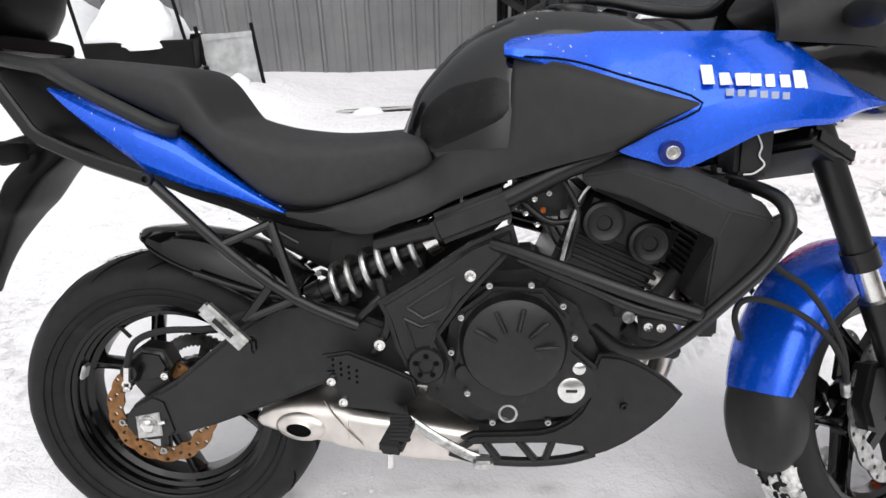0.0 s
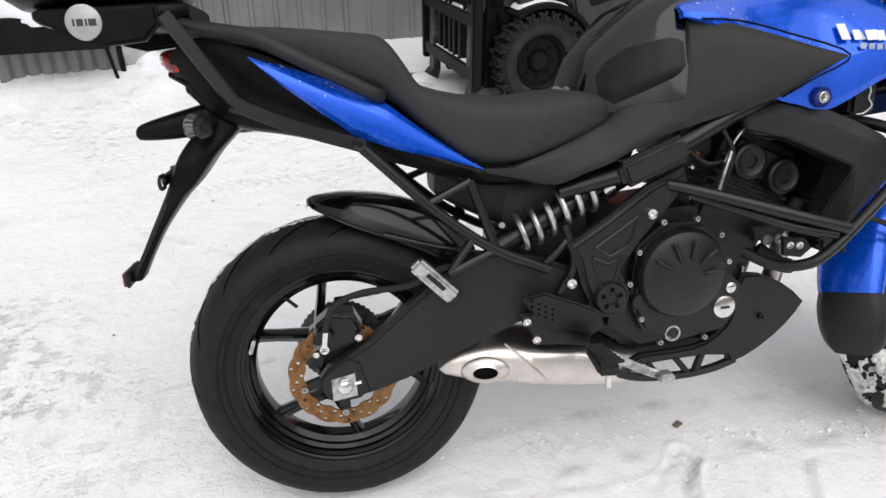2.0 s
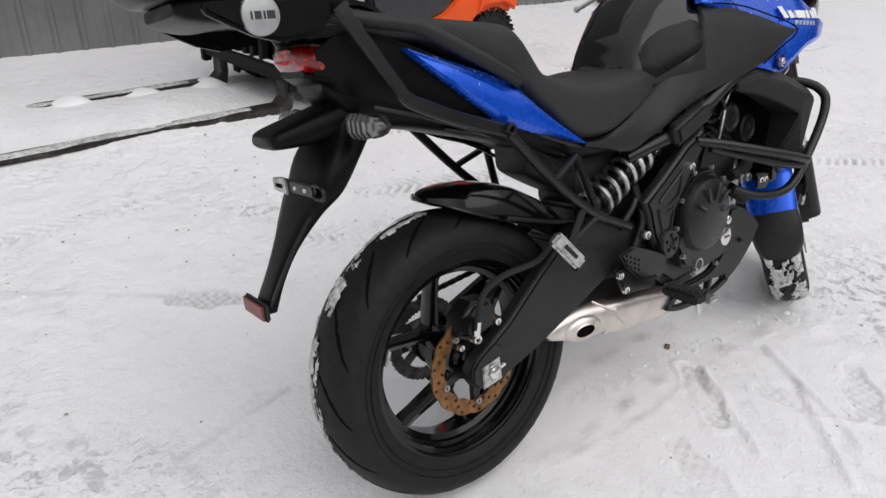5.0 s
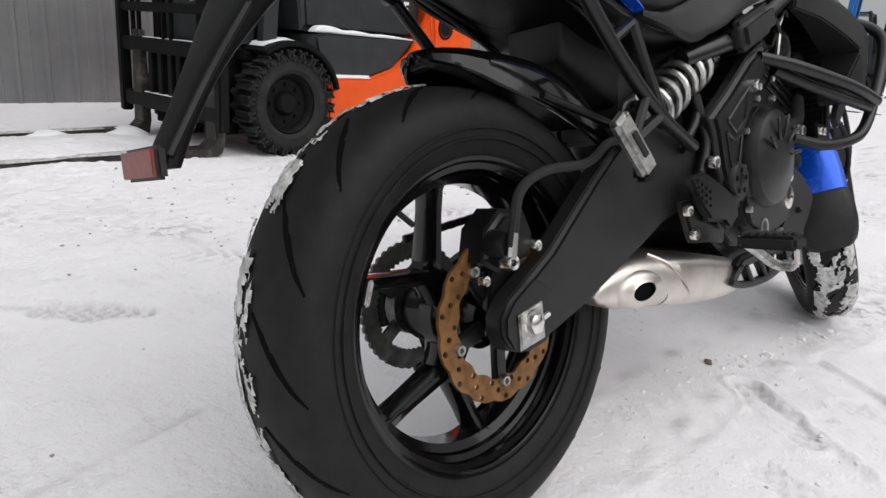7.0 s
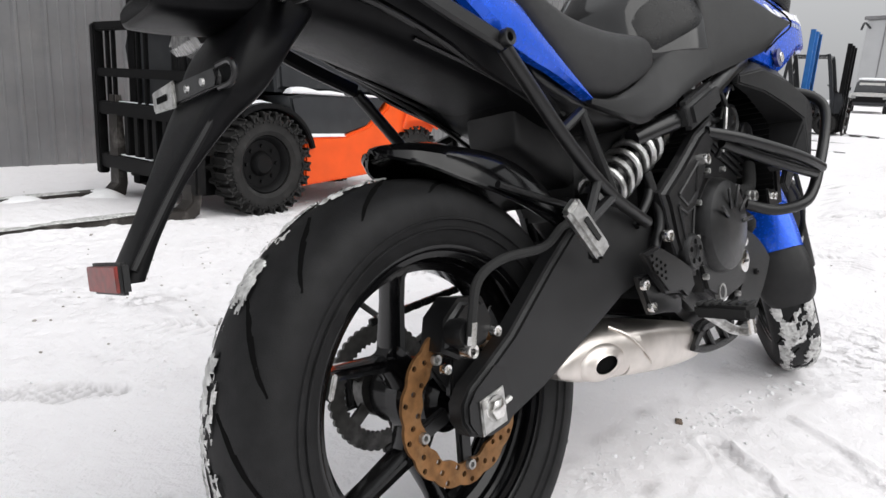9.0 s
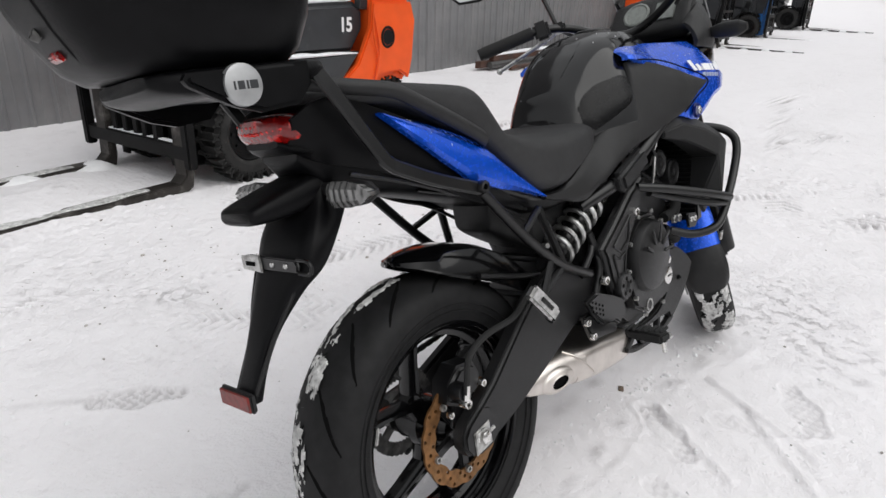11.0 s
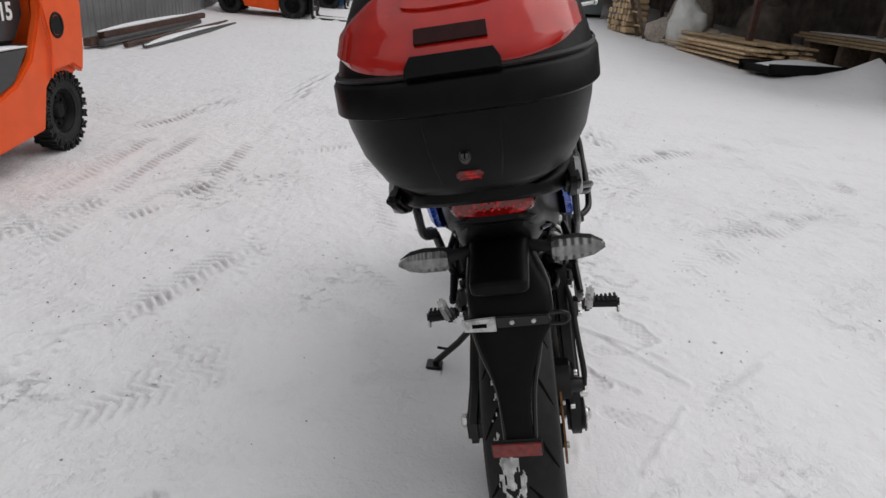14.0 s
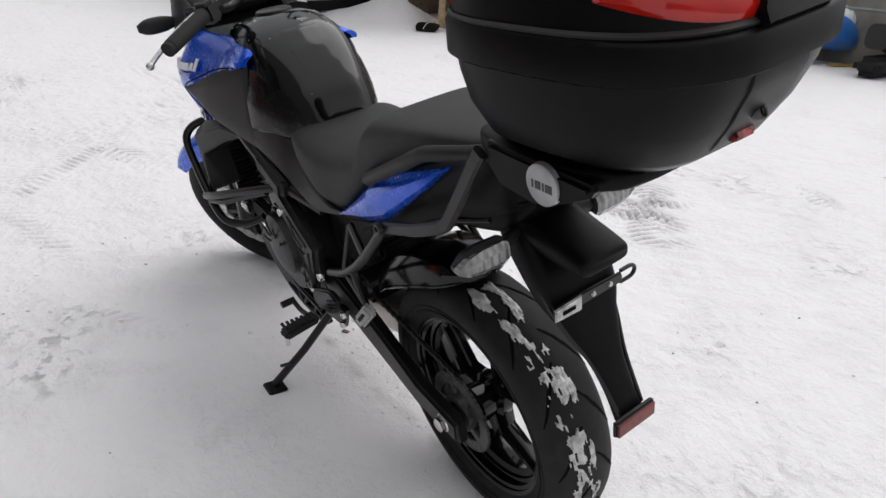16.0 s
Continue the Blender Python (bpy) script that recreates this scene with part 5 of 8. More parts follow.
# -- tail light --
tail = part("tail_light", loaf([(-0.274, 0.936, 0.955, 0.036), (-0.262, 0.919, 0.960, 0.062), (-0.242, 0.908, 0.962, 0.074), (-0.212, 0.902, 0.960, 0.076)], around=28, power=2.8), TAIL_RED, bike, "dark red tail light lens")
part("lamp_lip", loaf([(-0.262, 0.909, 0.922, 0.045), (-0.235, 0.895, 0.911, 0.068), (-0.20, 0.885, 0.906, 0.078)], around=20, power=3), CASE, tail, "black lower lip")
# two rows of lens facets, coloured bright for their sparkle
for row in range(2):
    for k in range(11):
        y = -0.06 + 0.012 * k
        x = -0.2735 + 3.9 * y * y + 0.002 * row
        part("light_facet", moved(lathe([(0.0001, 0.005), (0.0026, 0.003), (0.0044, -0.004)], seg=6, axis="x"), Matrix.Translation((x, y + 0.003 * row, 0.934 + 0.011 * row + 0.06 * abs(y))) @ Matrix.Rotation(math.pi, 4, "Z")), RED_GLINT, tail)

# -- number plate hanger, lamp, brackets, red reflector --
part("plate_hanger", loaf([(0.87, -0.05, 0.05, 0.045, -0.16), (0.82, -0.062, 0.062, 0.042, -0.185), (0.77, -0.085, 0.068, 0.036, -0.228), (0.72, -0.084, 0.062, 0.027, -0.260), (0.685, -0.062, 0.050, 0.019, -0.288), (0.63, -0.038, 0.030, 0.013, -0.326), (0.58, -0.031, 0.022, 0.011, -0.355), (0.533, -0.036, 0.022, 0.011, -0.380)], around=20, power=4.5, axis="z"), CASE, bike, "long black number plate hanger without a plate", angle=45)
for s in SIDES:
    part("hanger_rib", tube([(-0.205, s * 0.06, 0.80), (-0.268, s * 0.064 - 0.002, 0.73), (-0.303, s * 0.052 - 0.004, 0.675), (-0.336, s * 0.033 - 0.008, 0.62), (-0.38, s * 0.026 - 0.008, 0.545)], 0.004, 6, 4), SATIN, bike)
part("plate_hood", loaf([(-0.334, 0.806, 0.822, 0.042), (-0.322, 0.80, 0.832, 0.05), (-0.26, 0.80, 0.85, 0.052), (-0.18, 0.81, 0.87, 0.055)], around=20, power=4), CASE, bike)
part("plate_bracket", plate([(0.07, 0.721), (0.07, 0.741), (0.05, 0.743), (-0.076, 0.740), (-0.08, 0.73), (-0.076, 0.720), (0.05, 0.719)], -0.294, -0.287, 0.002, axis="x"), SATIN, bike)
loop = [(-0.29, -0.078, 0.741), (-0.29, -0.100, 0.741), (-0.29, -0.109, 0.737), (-0.29, -0.112, 0.730), (-0.29, -0.109, 0.723), (-0.29, -0.100, 0.719), (-0.29, -0.078, 0.719)]
part("bracket_loop", tube(loop, 0.0035, 8, 3), SATIN, bike, "slotted black bracket end")
for y in (-0.012, -0.05):
    part("bracket_screw", moved(lathe([(0.0001, 0.003), (0.004, 0.0025), (0.005, 0)], seg=10, axis="x"), Matrix.Translation((-0.294, y, 0.730)) @ Matrix.Rotation(math.pi, 4, "Z")), ALU, bike)
part("plate_clip", plate([(0.016, 0.715), (0.016, 0.745), (0.073, 0.742), (0.073, 0.718)], -0.2985, -0.294, 0.002, axis="x"), ALU, bike, "bright metal clip")
part("clip_slot", plate([(0.032, 0.726), (0.032, 0.733), (0.058, 0.733), (0.058, 0.726)], -0.2998, -0.2984, 0, axis="x"), GROOVE, bike)
part("rear_reflector", plate([(-0.043, 0.526), (0.041, 0.526), (0.041, 0.552), (-0.043, 0.552)], -0.4015, -0.3975, 0.001, axis="x"), RED_DULL, bike, "dull red rear reflector dusted with snow")
part("reflector_mount", block(-0.398, -0.388, -0.046, 0.044, 0.523, 0.555, 0.003), PLASTIC, bike)

# -- indicators --
RIBBED = ribbed_lens()


def indicator_shell(s, keys, x0, x1):
    """A six-sided tapering lamp body that points sideways."""
    rings = []
    for y, h in keys:
        k = 0.4 + 0.6 * h / 0.0215
        rings.append([(-0.205 + x0 * k, s * y, 0.828 - 0.45 * h), (-0.205 + x0 * k, s * y, 0.828 + 0.45 * h), (-0.205 + (0.6 * x0 + 0.4 * x1), s * y, 0.828 + h), (-0.205 + x1 * k, s * y, 0.828 + 0.8 * h), (-0.205 + x1 * k, s * y, 0.828 - 0.8 * h), (-0.205 + (0.6 * x0 + 0.4 * x1), s * y, 0.828 - h)])
    return skin(rings)


for s in SIDES:
    ind = part("rear_indicator", indicator_shell(s, ((0.082, 0.010), (0.094, 0.019), (0.140, 0.0215), (0.166, 0.017), (0.186, 0.004)), -0.006, 0.016), PLASTIC, bike, "black indicator housing", angle=20)
    lens = part("lens", indicator_shell(s, ((0.094, 0.016), (0.102, 0.0205), (0.142, 0.0205), (0.168, 0.0155), (0.188, 0.003)), -0.024, -0.003), RIBBED, ind, "clear ribbed indicator lens", angle=20)
    part("indicator_stalk", tube([(-0.19, s * 0.04, 0.835), (-0.205, s * 0.098, 0.829)], 0.011, 10, 1), PLASTIC, bike)

# -- rack arms and top case plate --
for s in SIDES:
    part("rack_arm", strap([(-0.236, s * 0.14, 1.01), (-0.219, s * 0.142, 0.985), (-0.188, s * 0.144, 0.937), (-0.152, s * 0.147, 0.883), (-0.142, s * 0.148, 0.868), (-0.128, s * 0.149, 0.856), (-0.108, s * 0.151, 0.846), (-0.038, s * 0.155, 0.816), (0.068, s * 0.158, 0.780)], 0.024, 0.013, bevel=0.004), SATIN, bike, "black steel luggage rack arm")
    part("rack_bolt", bolt(0.065, 0.784, s * 0.166, 0.012, s, 0.009), SATIN, bike)
    # passenger footrest stays
    part("footrest_stay", tube([(0.07, s * 0.158, 0.775), (0.199, s * 0.158, 0.648), (0.304, s * 0.158, 0.568), (0.415, s * 0.155, 0.515)], 0.0105, 10, 3), SATIN, bike, "black tubular footrest stay")
    for p, q, r in (((0.265, 0.14, 0.70), (0.31, 0.158, 0.565), 0.0095), ((0.185, 0.158, 0.668), (0.265, 0.14, 0.70), 0.008), ((0.305, 0.158, 0.566), (0.213, 0.165, 0.53), 0.0085), ((0.27, 0.158, 0.6), (0.215, 0.165, 0.53), 0.0085)):
        part("stay_brace", tube([(p[0], s * p[1], p[2]), (q[0], s * q[1], q[2])], r, 8, 1), SATIN, bike)
    fold = part("passenger_footrest", moved(block(-0.053, 0.053, -0.010, 0.010, -0.016, 0.016, 0.006), Matrix.Translation((0.184, s * 0.184, 0.524)) @ Matrix.Rotation(radians(46), 4, "Y") @ Matrix.Rotation(radians(-12 * s), 4, "X")), ALU, bike, "folded bright passenger footrest")
    part("footrest_rubber", moved(block(-0.022, 0.028, -0.004, 0.004, -0.007, 0.007, 0.003), Matrix.Translation((0.182, s * 0.193, 0.527)) @ Matrix.Rotation(radians(46), 4, "Y") @ Matrix.Rotation(radians(-12 * s), 4, "X")), GRIP, fold)
    part("footrest_hinge", block(0.205, 0.235, s * 0.178 - 0.012, s * 0.178 + 0.012, 0.472, 0.502, 0.006), SATIN, bike)
part("rack_plate", loaf([(-0.456, 1.010, 1.028, 0.078), (-0.438, 1.0, 1.031, 0.100), (-0.395, 0.992, 1.032, 0.122), (-0.35, 0.995, 1.031, 0.134), (-0.27, 0.994, 1.034, 0.134), (-0.22, 1.0, 1.034, 0.124), (-0.2, 1.006, 1.03, 0.11)], around=32, power=5), CASE, bike, "black plastic top case plate")
for s in SIDES:
    part("rack_skirt", plate([(-0.435, 1.014), (-0.43, 1.006), (-0.40, 0.990), (-0.37, 0.975), (-0.33, 0.964), (-0.27, 0.970), (-0.245, 0.995), (-0.245, 1.028), (-0.43, 1.022)], s * 0.118, s * 0.139, 0.006), CASE, bike)
    badge = part("round_badge", moved(lathe([(0.0001, 0.005), (0.024, 0.005), (0.0275, 0.0035), (0.0285, -0.004)], seg=36), Matrix.Translation((-0.358, s * 0.139, 1.002)) @ Matrix.Scale(s, 4, (0, 1, 0))), SILVER, bike, "round silver badge")
    for k, w in enumerate((0.012, 0.003, 0.010, 0.003)):
        x = -0.358 + s * (-0.014 + 0.0095 * k)
        part("badge_bar", block(x - w / 2, x + w / 2, s * 0.1442 - 0.0005, s * 0.1442 + 0.0005, 0.996, 1.007, 0.0003, 1), MGREY, badge)


def lay_on(bm, ob, s):
    """Moves an upright plate sideways on to the outer face of a panel."""
    at = np.array([v.co[:] for v in ob.data.vertices])
    for v in bm.verts:
        d = np.hypot(at[:, 0] - v.co.x, at[:, 2] - v.co.z)
        near = np.argsort(d)[:12]
        side = np.abs(at[near, 1])
        keep = near[side > side.max() - 0.009]
        w = 1 / (d[keep] ** 2 + 1e-6)
        v.co.y += s * float((np.abs(at[keep, 1]) * w).sum() / w.sum() + 0.0005)
    return bm


def shroud_mesh(s):
    """A creased shroud beside the radiator: a top facet, a broad flank and a leg that runs down and back."""
    top = [(0.80, 0.172, 0.795), (0.86, 0.186, 0.815), (0.947, 0.200, 0.803), (1.02, 0.210, 0.772), (1.078, 0.218, 0.742)]
    ridge_line = [(0.802, 0.180, 0.783), (0.866, 0.205, 0.795), (0.95, 0.228, 0.768), (1.02, 0.240, 0.736), (1.068, 0.236, 0.723)]
    low = [(0.806, 0.176, 0.768), (0.876, 0.204, 0.748), (0.940, 0.226, 0.717), (1.001, 0.240, 0.688)]
    tip, heel, toe = (1.094, 0.230, 0.714), (0.968, 0.206, 0.592), (0.987, 0.250, 0.578)
    bm = bmesh.new()
    vt, vr, vl = ([bm.verts.new((x, s * y, z)) for x, y, z in row] for row in (top, ridge_line, low))
    vp, vh, vo = (bm.verts.new((x, s * y, z)) for x, y, z in (tip, heel, toe))
    for a, b in ((vt, vr), (vr[:4], vl)):
        for k in range(len(a) - 1):
            bm.faces.new((a[k], a[k + 1], b[k + 1], b[k]))
    bm.faces.new((vt[-1], vp, vr[-1]))
    bm.faces.new((vr[3], vr[4], vp, vl[3]))
    bm.faces.new((vl[3], vp, vo))
    bm.faces.new((vl[3], vo, vh))
    rim = [e for e in bm.edges if len(e.link_faces) == 1]
    for v in [g for g in bmesh.ops.extrude_edge_only(bm, edges=rim)["geom"] if isinstance(g, bmesh.types.BMVert)]:
        v.co.y = s * 0.165
    bmesh.ops.recalc_face_normals(bm, faces=bm.faces)
    bmesh.ops.bevel(bm, geom=[e for e in bm.edges if len(e.link_faces) == 2 and e.calc_face_angle() > 0.15], offset=0.003, segments=2, affect="EDGES")
    return bm


# -- tank --
part("tank_base", loaf([(0.56, 0.79, 0.85, 0.11), (0.62, 0.785, 0.865, 0.128), (0.68, 0.79, 0.875, 0.138), (0.71, 0.80, 0.885, 0.150), (0.76, 0.81, 0.90, 0.165), (0.83, 0.83, 0.91, 0.185), (0.9, 0.86, 0.905, 0.2)], around=40, power=4), PLASTIC, bike, "matt black plastic under the tank", angle=50)
TANK_HALF = ((1.2, 0.0), (1.3, 0.12), (1.24, 0.36), (1.10, 0.60), (0.98, 0.76), (0.86, 0.87), (0.70, 0.945), (0.45, 0.985), (0.0, 1.0))
TANK_KEYS = [(0.496, 0.84, 0.860, 0.05), (0.507, 0.825, 0.885, 0.068), (0.525, 0.81, 0.925, 0.081), (0.56, 0.80, 0.965, 0.097), (0.6, 0.80, 1.002, 0.111), (0.65, 0.80, 1.034, 0.126), (0.7, 0.80, 1.052, 0.132), (0.76, 0.81, 1.063, 0.128), (0.84, 0.83, 1.055, 0.118), (0.93, 0.84, 1.035, 0.104), (1.02, 0.86, 1.0, 0.08)]


def tank_side(x, z):
    """How far the tank's skin stands from its middle at a place along it and a height."""
    lo, hi, w = (float(np.interp(x, [k[0] for k in TANK_KEYS], [k[q] for k in TANK_KEYS])) for q in (1, 2, 3))
    return w * float(np.interp((z - lo) / (hi - lo), [h[1] for h in TANK_HALF], [h[0] for h in TANK_HALF]))


def knee_guard(s):
    """A thin guard that lies on the tank's flank."""
    outer, inner = [], []
    bm = bmesh.new()
    for i in range(13):
        x = 0.531 + 0.153 * i / 12
        low = float(np.interp(x, (0.531, 0.556, 0.621, 0.684), (0.845, 0.824, 0.852, 0.881)))
        high = float(np.interp(x, (0.531, 0.55, 0.586, 0.628, 0.667, 0.684), (0.88, 0.905, 0.928, 0.938, 0.944, 0.935)))
        zs = [low + (high - low) * j / 6 for j in range(7)]
        outer.append([bm.verts.new((x, s * (tank_side(x, z) + 0.0035 - (0.0025 if j in (0, 6) or i in (0, 12) else 0)), z)) for j, z in enumerate(zs)])
        inner.append([bm.verts.new((x, s * (tank_side(x, z) - 0.004), z)) for z in zs])
    for g in (outer, inner):
        for a, b in zip(g, g[1:]):
            for j in range(6):
                bm.faces.new((a[j], a[j + 1], b[j + 1], b[j]))
    for a, b in ((outer[0], inner[0]), (outer[-1], inner[-1]), ([c[0] for c in outer], [c[0] for c in inner]), ([c[-1] for c in outer], [c[-1] for c in inner])):
        for j in range(len(a) - 1):
            bm.faces.new((a[j], a[j + 1], b[j + 1], b[j]))
    return bm


def tank_mesh(keys):
    """A faceted tank: flat crown, chamfered shoulders, upright sides."""
    rings = []
    for (x, lo, hi), (w, _, _) in zip(spline([k[:3] for k in keys], 5), spline([(k[3], 0, 0) for k in keys], 5)):
        rings.append([(x, w * y, lo + (hi - lo) * z) for y, z in TANK_HALF] + [(x, -w * y, lo + (hi - lo) * z) for y, z in reversed(TANK_HALF[:-1])])
    return skin(rings)


part("fuel_tank", tank_mesh(TANK_KEYS), GLOSS, bike, "gloss black fuel tank with a clear protector", angle=24)
pad = bmesh.new()
grid = []
for i in range(15):
    x = 0.53 + 0.13 * i / 14
    w = 0.052 - 0.012 * abs(i - 8) / 8
    top = float(np.interp(x, [k[0] for k in TANK_KEYS], [k[2] for k in TANK_KEYS]))
    grid.append([pad.verts.new((x, w * (j / 4 - 1), top + (0.0012 if i in (0, 14) or j in (0, 8) else 0.0028) - 0.0006 * abs(j - 4))) for j in range(9)])
for a, b in zip(grid, grid[1:]):
    for j in range(8):
        pad.faces.new((a[j], a[j + 1], b[j + 1], b[j]))
part("tank_pad", pad, GLOSS, bike, "clear gloss tank protector")
part("filler_cap", moved(lathe([(0.0001, 0.006), (0.04, 0.005), (0.046, 0.002), (0.048, -0.008)], seg=32, axis="z"), Matrix.Translation((0.80, 0, 1.062)) @ Matrix.Rotation(radians(3), 4, "Y")), SATIN, bike)
for s in SIDES:
    part("tank_knee_panel", knee_guard(s), CARBON, bike, "dark woven-pattern knee guard", angle=30)
    part("side_panel", shell([(0.295, 0.712, 0.722, 0.142, 0.142), (0.35, 0.698, 0.724, 0.150, 0.149), (0.43, 0.682, 0.746, 0.155, 0.142), (0.49, 0.70, 0.770, 0.157, 0.130), (0.54, 0.716, 0.796, 0.160, 0.122), (0.58, 0.737, 0.826, 0.164, 0.132), (0.63, 0.758, 0.853, 0.170, 0.146), (0.675, 0.774, 0.876, 0.176, 0.156), (0.688, 0.778, 0.955, 0.18, 0.150), (0.70, 0.782, 0.972, 0.183, 0.153), (0.766, 0.803, 0.961, 0.20, 0.178), (0.85, 0.828, 0.934, 0.219, 0.207), (0.90, 0.858, 0.917, 0.227, 0.218), (0.963, 0.893, 0.898, 0.234, 0.232)], s, 0.012, rows=9, bulge=0.003), PLASTIC, bike, "matt black textured tank side panel")
    fairing = part("side_fairing", shell([(0.674, 0.975, 0.996, 0.158, 0.140), (0.692, 0.971, 1.006, 0.168, 0.126), (0.74, 0.955, 1.013, 0.166, 0.118), (0.80, 0.90, 1.014, 0.168, 0.116), (0.848, 0.829, 1.013, 0.190, 0.118), (0.90, 0.808, 1.012, 0.207, 0.122), (0.952, 0.796, 1.010, 0.208, 0.128), (1.0, 0.815, 1.009, 0.213, 0.132), (1.06, 0.846, 1.008, 0.215, 0.136), (1.10, 0.855, 1.004, 0.213, 0.138), (1.14, 0.859, 0.989, 0.205, 0.136), (1.19, 0.862, 0.962, 0.188, 0.13), (1.24, 0.878, 0.928, 0.165, 0.12), (1.30, 0.886, 0.902, 0.12, 0.10)], s, 0.016, rows=13, bulge=0.026, crease=0.42), BLUE, bike, "metallic blue side fairing with white and grey marking bars", angle=16)
    part("panel_edge", tube([(0.675, s * 0.156, 0.975), (0.766, s * 0.186, 0.966), (0.85, s * 0.214, 0.94), (0.967, s * 0.234, 0.897), (0.90, s * 0.226, 0.856), (0.847, s * 0.218, 0.826)], 0.0018, 8, 4), GROOVE, bike)
    part("fairing_bolt", join(bolt(0.932, 0.822, s * 0.221, 0.011, s, 0.003)), CHROME, bike)
    part("bolt_recess", lathe([(0.0001, s * 0.001), (0.019, s * 0.001), (0.020, s * -0.006)], (0.932, s * 0.2175, 0.822), seg=24), BLUE_DARK, bike)
    # plain marking bars where the maker's name stands
    for k, (w, h) in enumerate(((0.021, 0.030), (0.018, 0.019), (0.024, 0.019), (0.018, 0.019), (0.016, 0.019), (0.018, 0.019), (0.017, 0.027), (0.006, 0.027))):
        x = 0.978 + 0.0215 * k + (0.004 if k else 0) - (0.006 if k == 7 else 0)
        b = block(x, x + w * 0.86, -0.0012, 0.0012, 0.937 - 0.06 * (x - 0.978) - 0.013, 0.937 - 0.06 * (x - 0.978) - 0.013 + h, 0.0008, 1)
        lay_on(b, fairing, s)
        part("marking_bar", b, WHITE, bike, "white marking")
    for k in range(6):
        x = 1.01 + 0.0165 * k
        b = block(x, x + 0.0115, -0.001, 0.001, 0.906 - 0.08 * (x - 1.01), 0.917 - 0.08 * (x - 1.01), 0.0006, 1)
        lay_on(b, fairing, s)
        part("marking_bar", b, GREYTXT, bike, "grey marking")
    # radiator shroud
    part("radiator_shroud", shroud_mesh(s), PLASTIC, bike, "matt black creased radiator shroud", angle=12)
    part("shroud_ear", plate([(1.075, 0.70), (1.118, 0.722), (1.152, 0.690), (1.06, 0.588), (0.99, 0.530), (0.968, 0.552)], s * 0.188, s * 0.200, 0.003), PLASTIC, bike)
    # frame
    part("frame_tube", join(tube([(0.56, s * 0.155, 0.692), (0.68, s * 0.166, 0.745), (0.78, s * 0.170, 0.796), (0.87, s * 0.155, 0.826), (1.0, s * 0.06, 0.885)], 0.018, 12), tube([(0.45, s * 0.12, 0.66), (0.56, s * 0.15, 0.69)], 0.017, 10, 1)), SATIN, bike, "black steel frame tube")
    part("frame_cover", moved(block(-0.073, 0.073, -0.018, 0.018, -0.027, 0.027, 0.012, 3), Matrix.Translation((0.622, s * 0.168, 0.717)) @ Matrix.Rotation(radians(-21), 4, "Y")), PLASTIC, bike)
    pl = part("pivot_plate", plate([(0.615, 0.668), (0.69, 0.70), (0.70, 0.665), (0.645, 0.605), (0.605, 0.56), (0.562, 0.50), (0.586, 0.45), (0.575, 0.40), (0.515, 0.405), (0.483, 0.475), (0.468, 0.53), (0.452, 0.562), (0.53, 0.61)], s * 0.135, s * 0.172, 0.012, segments=3), CASTING, bike, "black cast pivot plate", angle=35)
    for tri in ([(0.505, 0.555), (0.59, 0.61), (0.575, 0.555), (0.535, 0.535)], [(0.50, 0.535), (0.53, 0.52), (0.56, 0.53), (0.545, 0.475), (0.52, 0.47)]):
        part("recess_rim", tube([(x, s * 0.1725, z) for x, z in tri + tri[:1]], 0.0035, 6, 1), CASTING, pl)
    part("pivot_cap", lathe([(0.0001, s * 0.004), (0.012, s * 0.004), (0.014, s * 0.008), (0.03, s * 0.008), (0.034, s * 0.002), (0.034, s * -0.01)], (0.538, s * 0.173, 0.449), seg=32), CASTING, pl)
    for k in range(5):
        a = radians(90 + 72 * k)
        part("cap_hole", lathe([(0.0001, s * 0.0086), (0.005, s * 0.0086), (0.0055, s * 0.007)], (0.538 + 0.019 * math.cos(a), s * 0.173, 0.449 + 0.019 * math.sin(a)), seg=10), GROOVE, pl)
    part("frame_bolt", bolt(0.617, 0.615, s * 0.174, 0.011, s, 0.009), CHROME, bike)
    part("frame_bolt", bolt(0.456, 0.487, s * 0.168, 0.011, s, 0.009), CHROME, bike)
    # rider's footrest bracket and footrest
    br = part("footrest_bracket", join(plate([(0.352, 0.468), (0.40, 0.476), (0.47, 0.447), (0.515, 0.425), (0.525, 0.39), (0.49, 0.37), (0.47, 0.385), (0.42, 0.392), (0.378, 0.43)], s * 0.165, s * 0.182, 0.005), plate([(0.355, 0.43), (0.39, 0.43), (0.42, 0.395), (0.5, 0.375), (0.5, 0.345), (0.44, 0.355), (0.39, 0.36)], s * 0.15, s * 0.166, 0.004)), SATIN, bike, "black heel plate with a dotted grip")
    for i in range(4):
        for j in range(3):
            part("heel_dot", lathe([(0.0001, s * 0.0015), (0.0028, s * 0.0012), (0.003, 0)], (0.372 + 0.014 * i, s * 0.182, 0.462 - 0.007 * i - 0.011 * j), seg=6), GROOVE, br)
    part("bracket_bolt", bolt(0.365, 0.415, s * 0.168, 0.009, s), CHROME, br)
    part("bracket_bolt", bolt(0.385, 0.375, s * 0.168, 0.009, s), CHROME, br)
    foot = part("footrest", moved(block(-0.02, 0.02, -0.05, 0.05, -0.012, 0.012, 0.006), Matrix.Translation((0.492, s * 0.245, 0.352)) @ Matrix.Rotation(radians(8 * s), 4, "Z")), GRIP, bike, "black rubber footrest")
    for k in range(7):
        part("footrest_rib", block(0.474 + 0.0014 * k, 0.51 + 0.0014 * k, s * (0.205 + 0.013 * k) - 0.004, s * (0.205 + 0.013 * k) + 0.004, 0.361, 0.368, 0.002, 1), GRIP, foot)
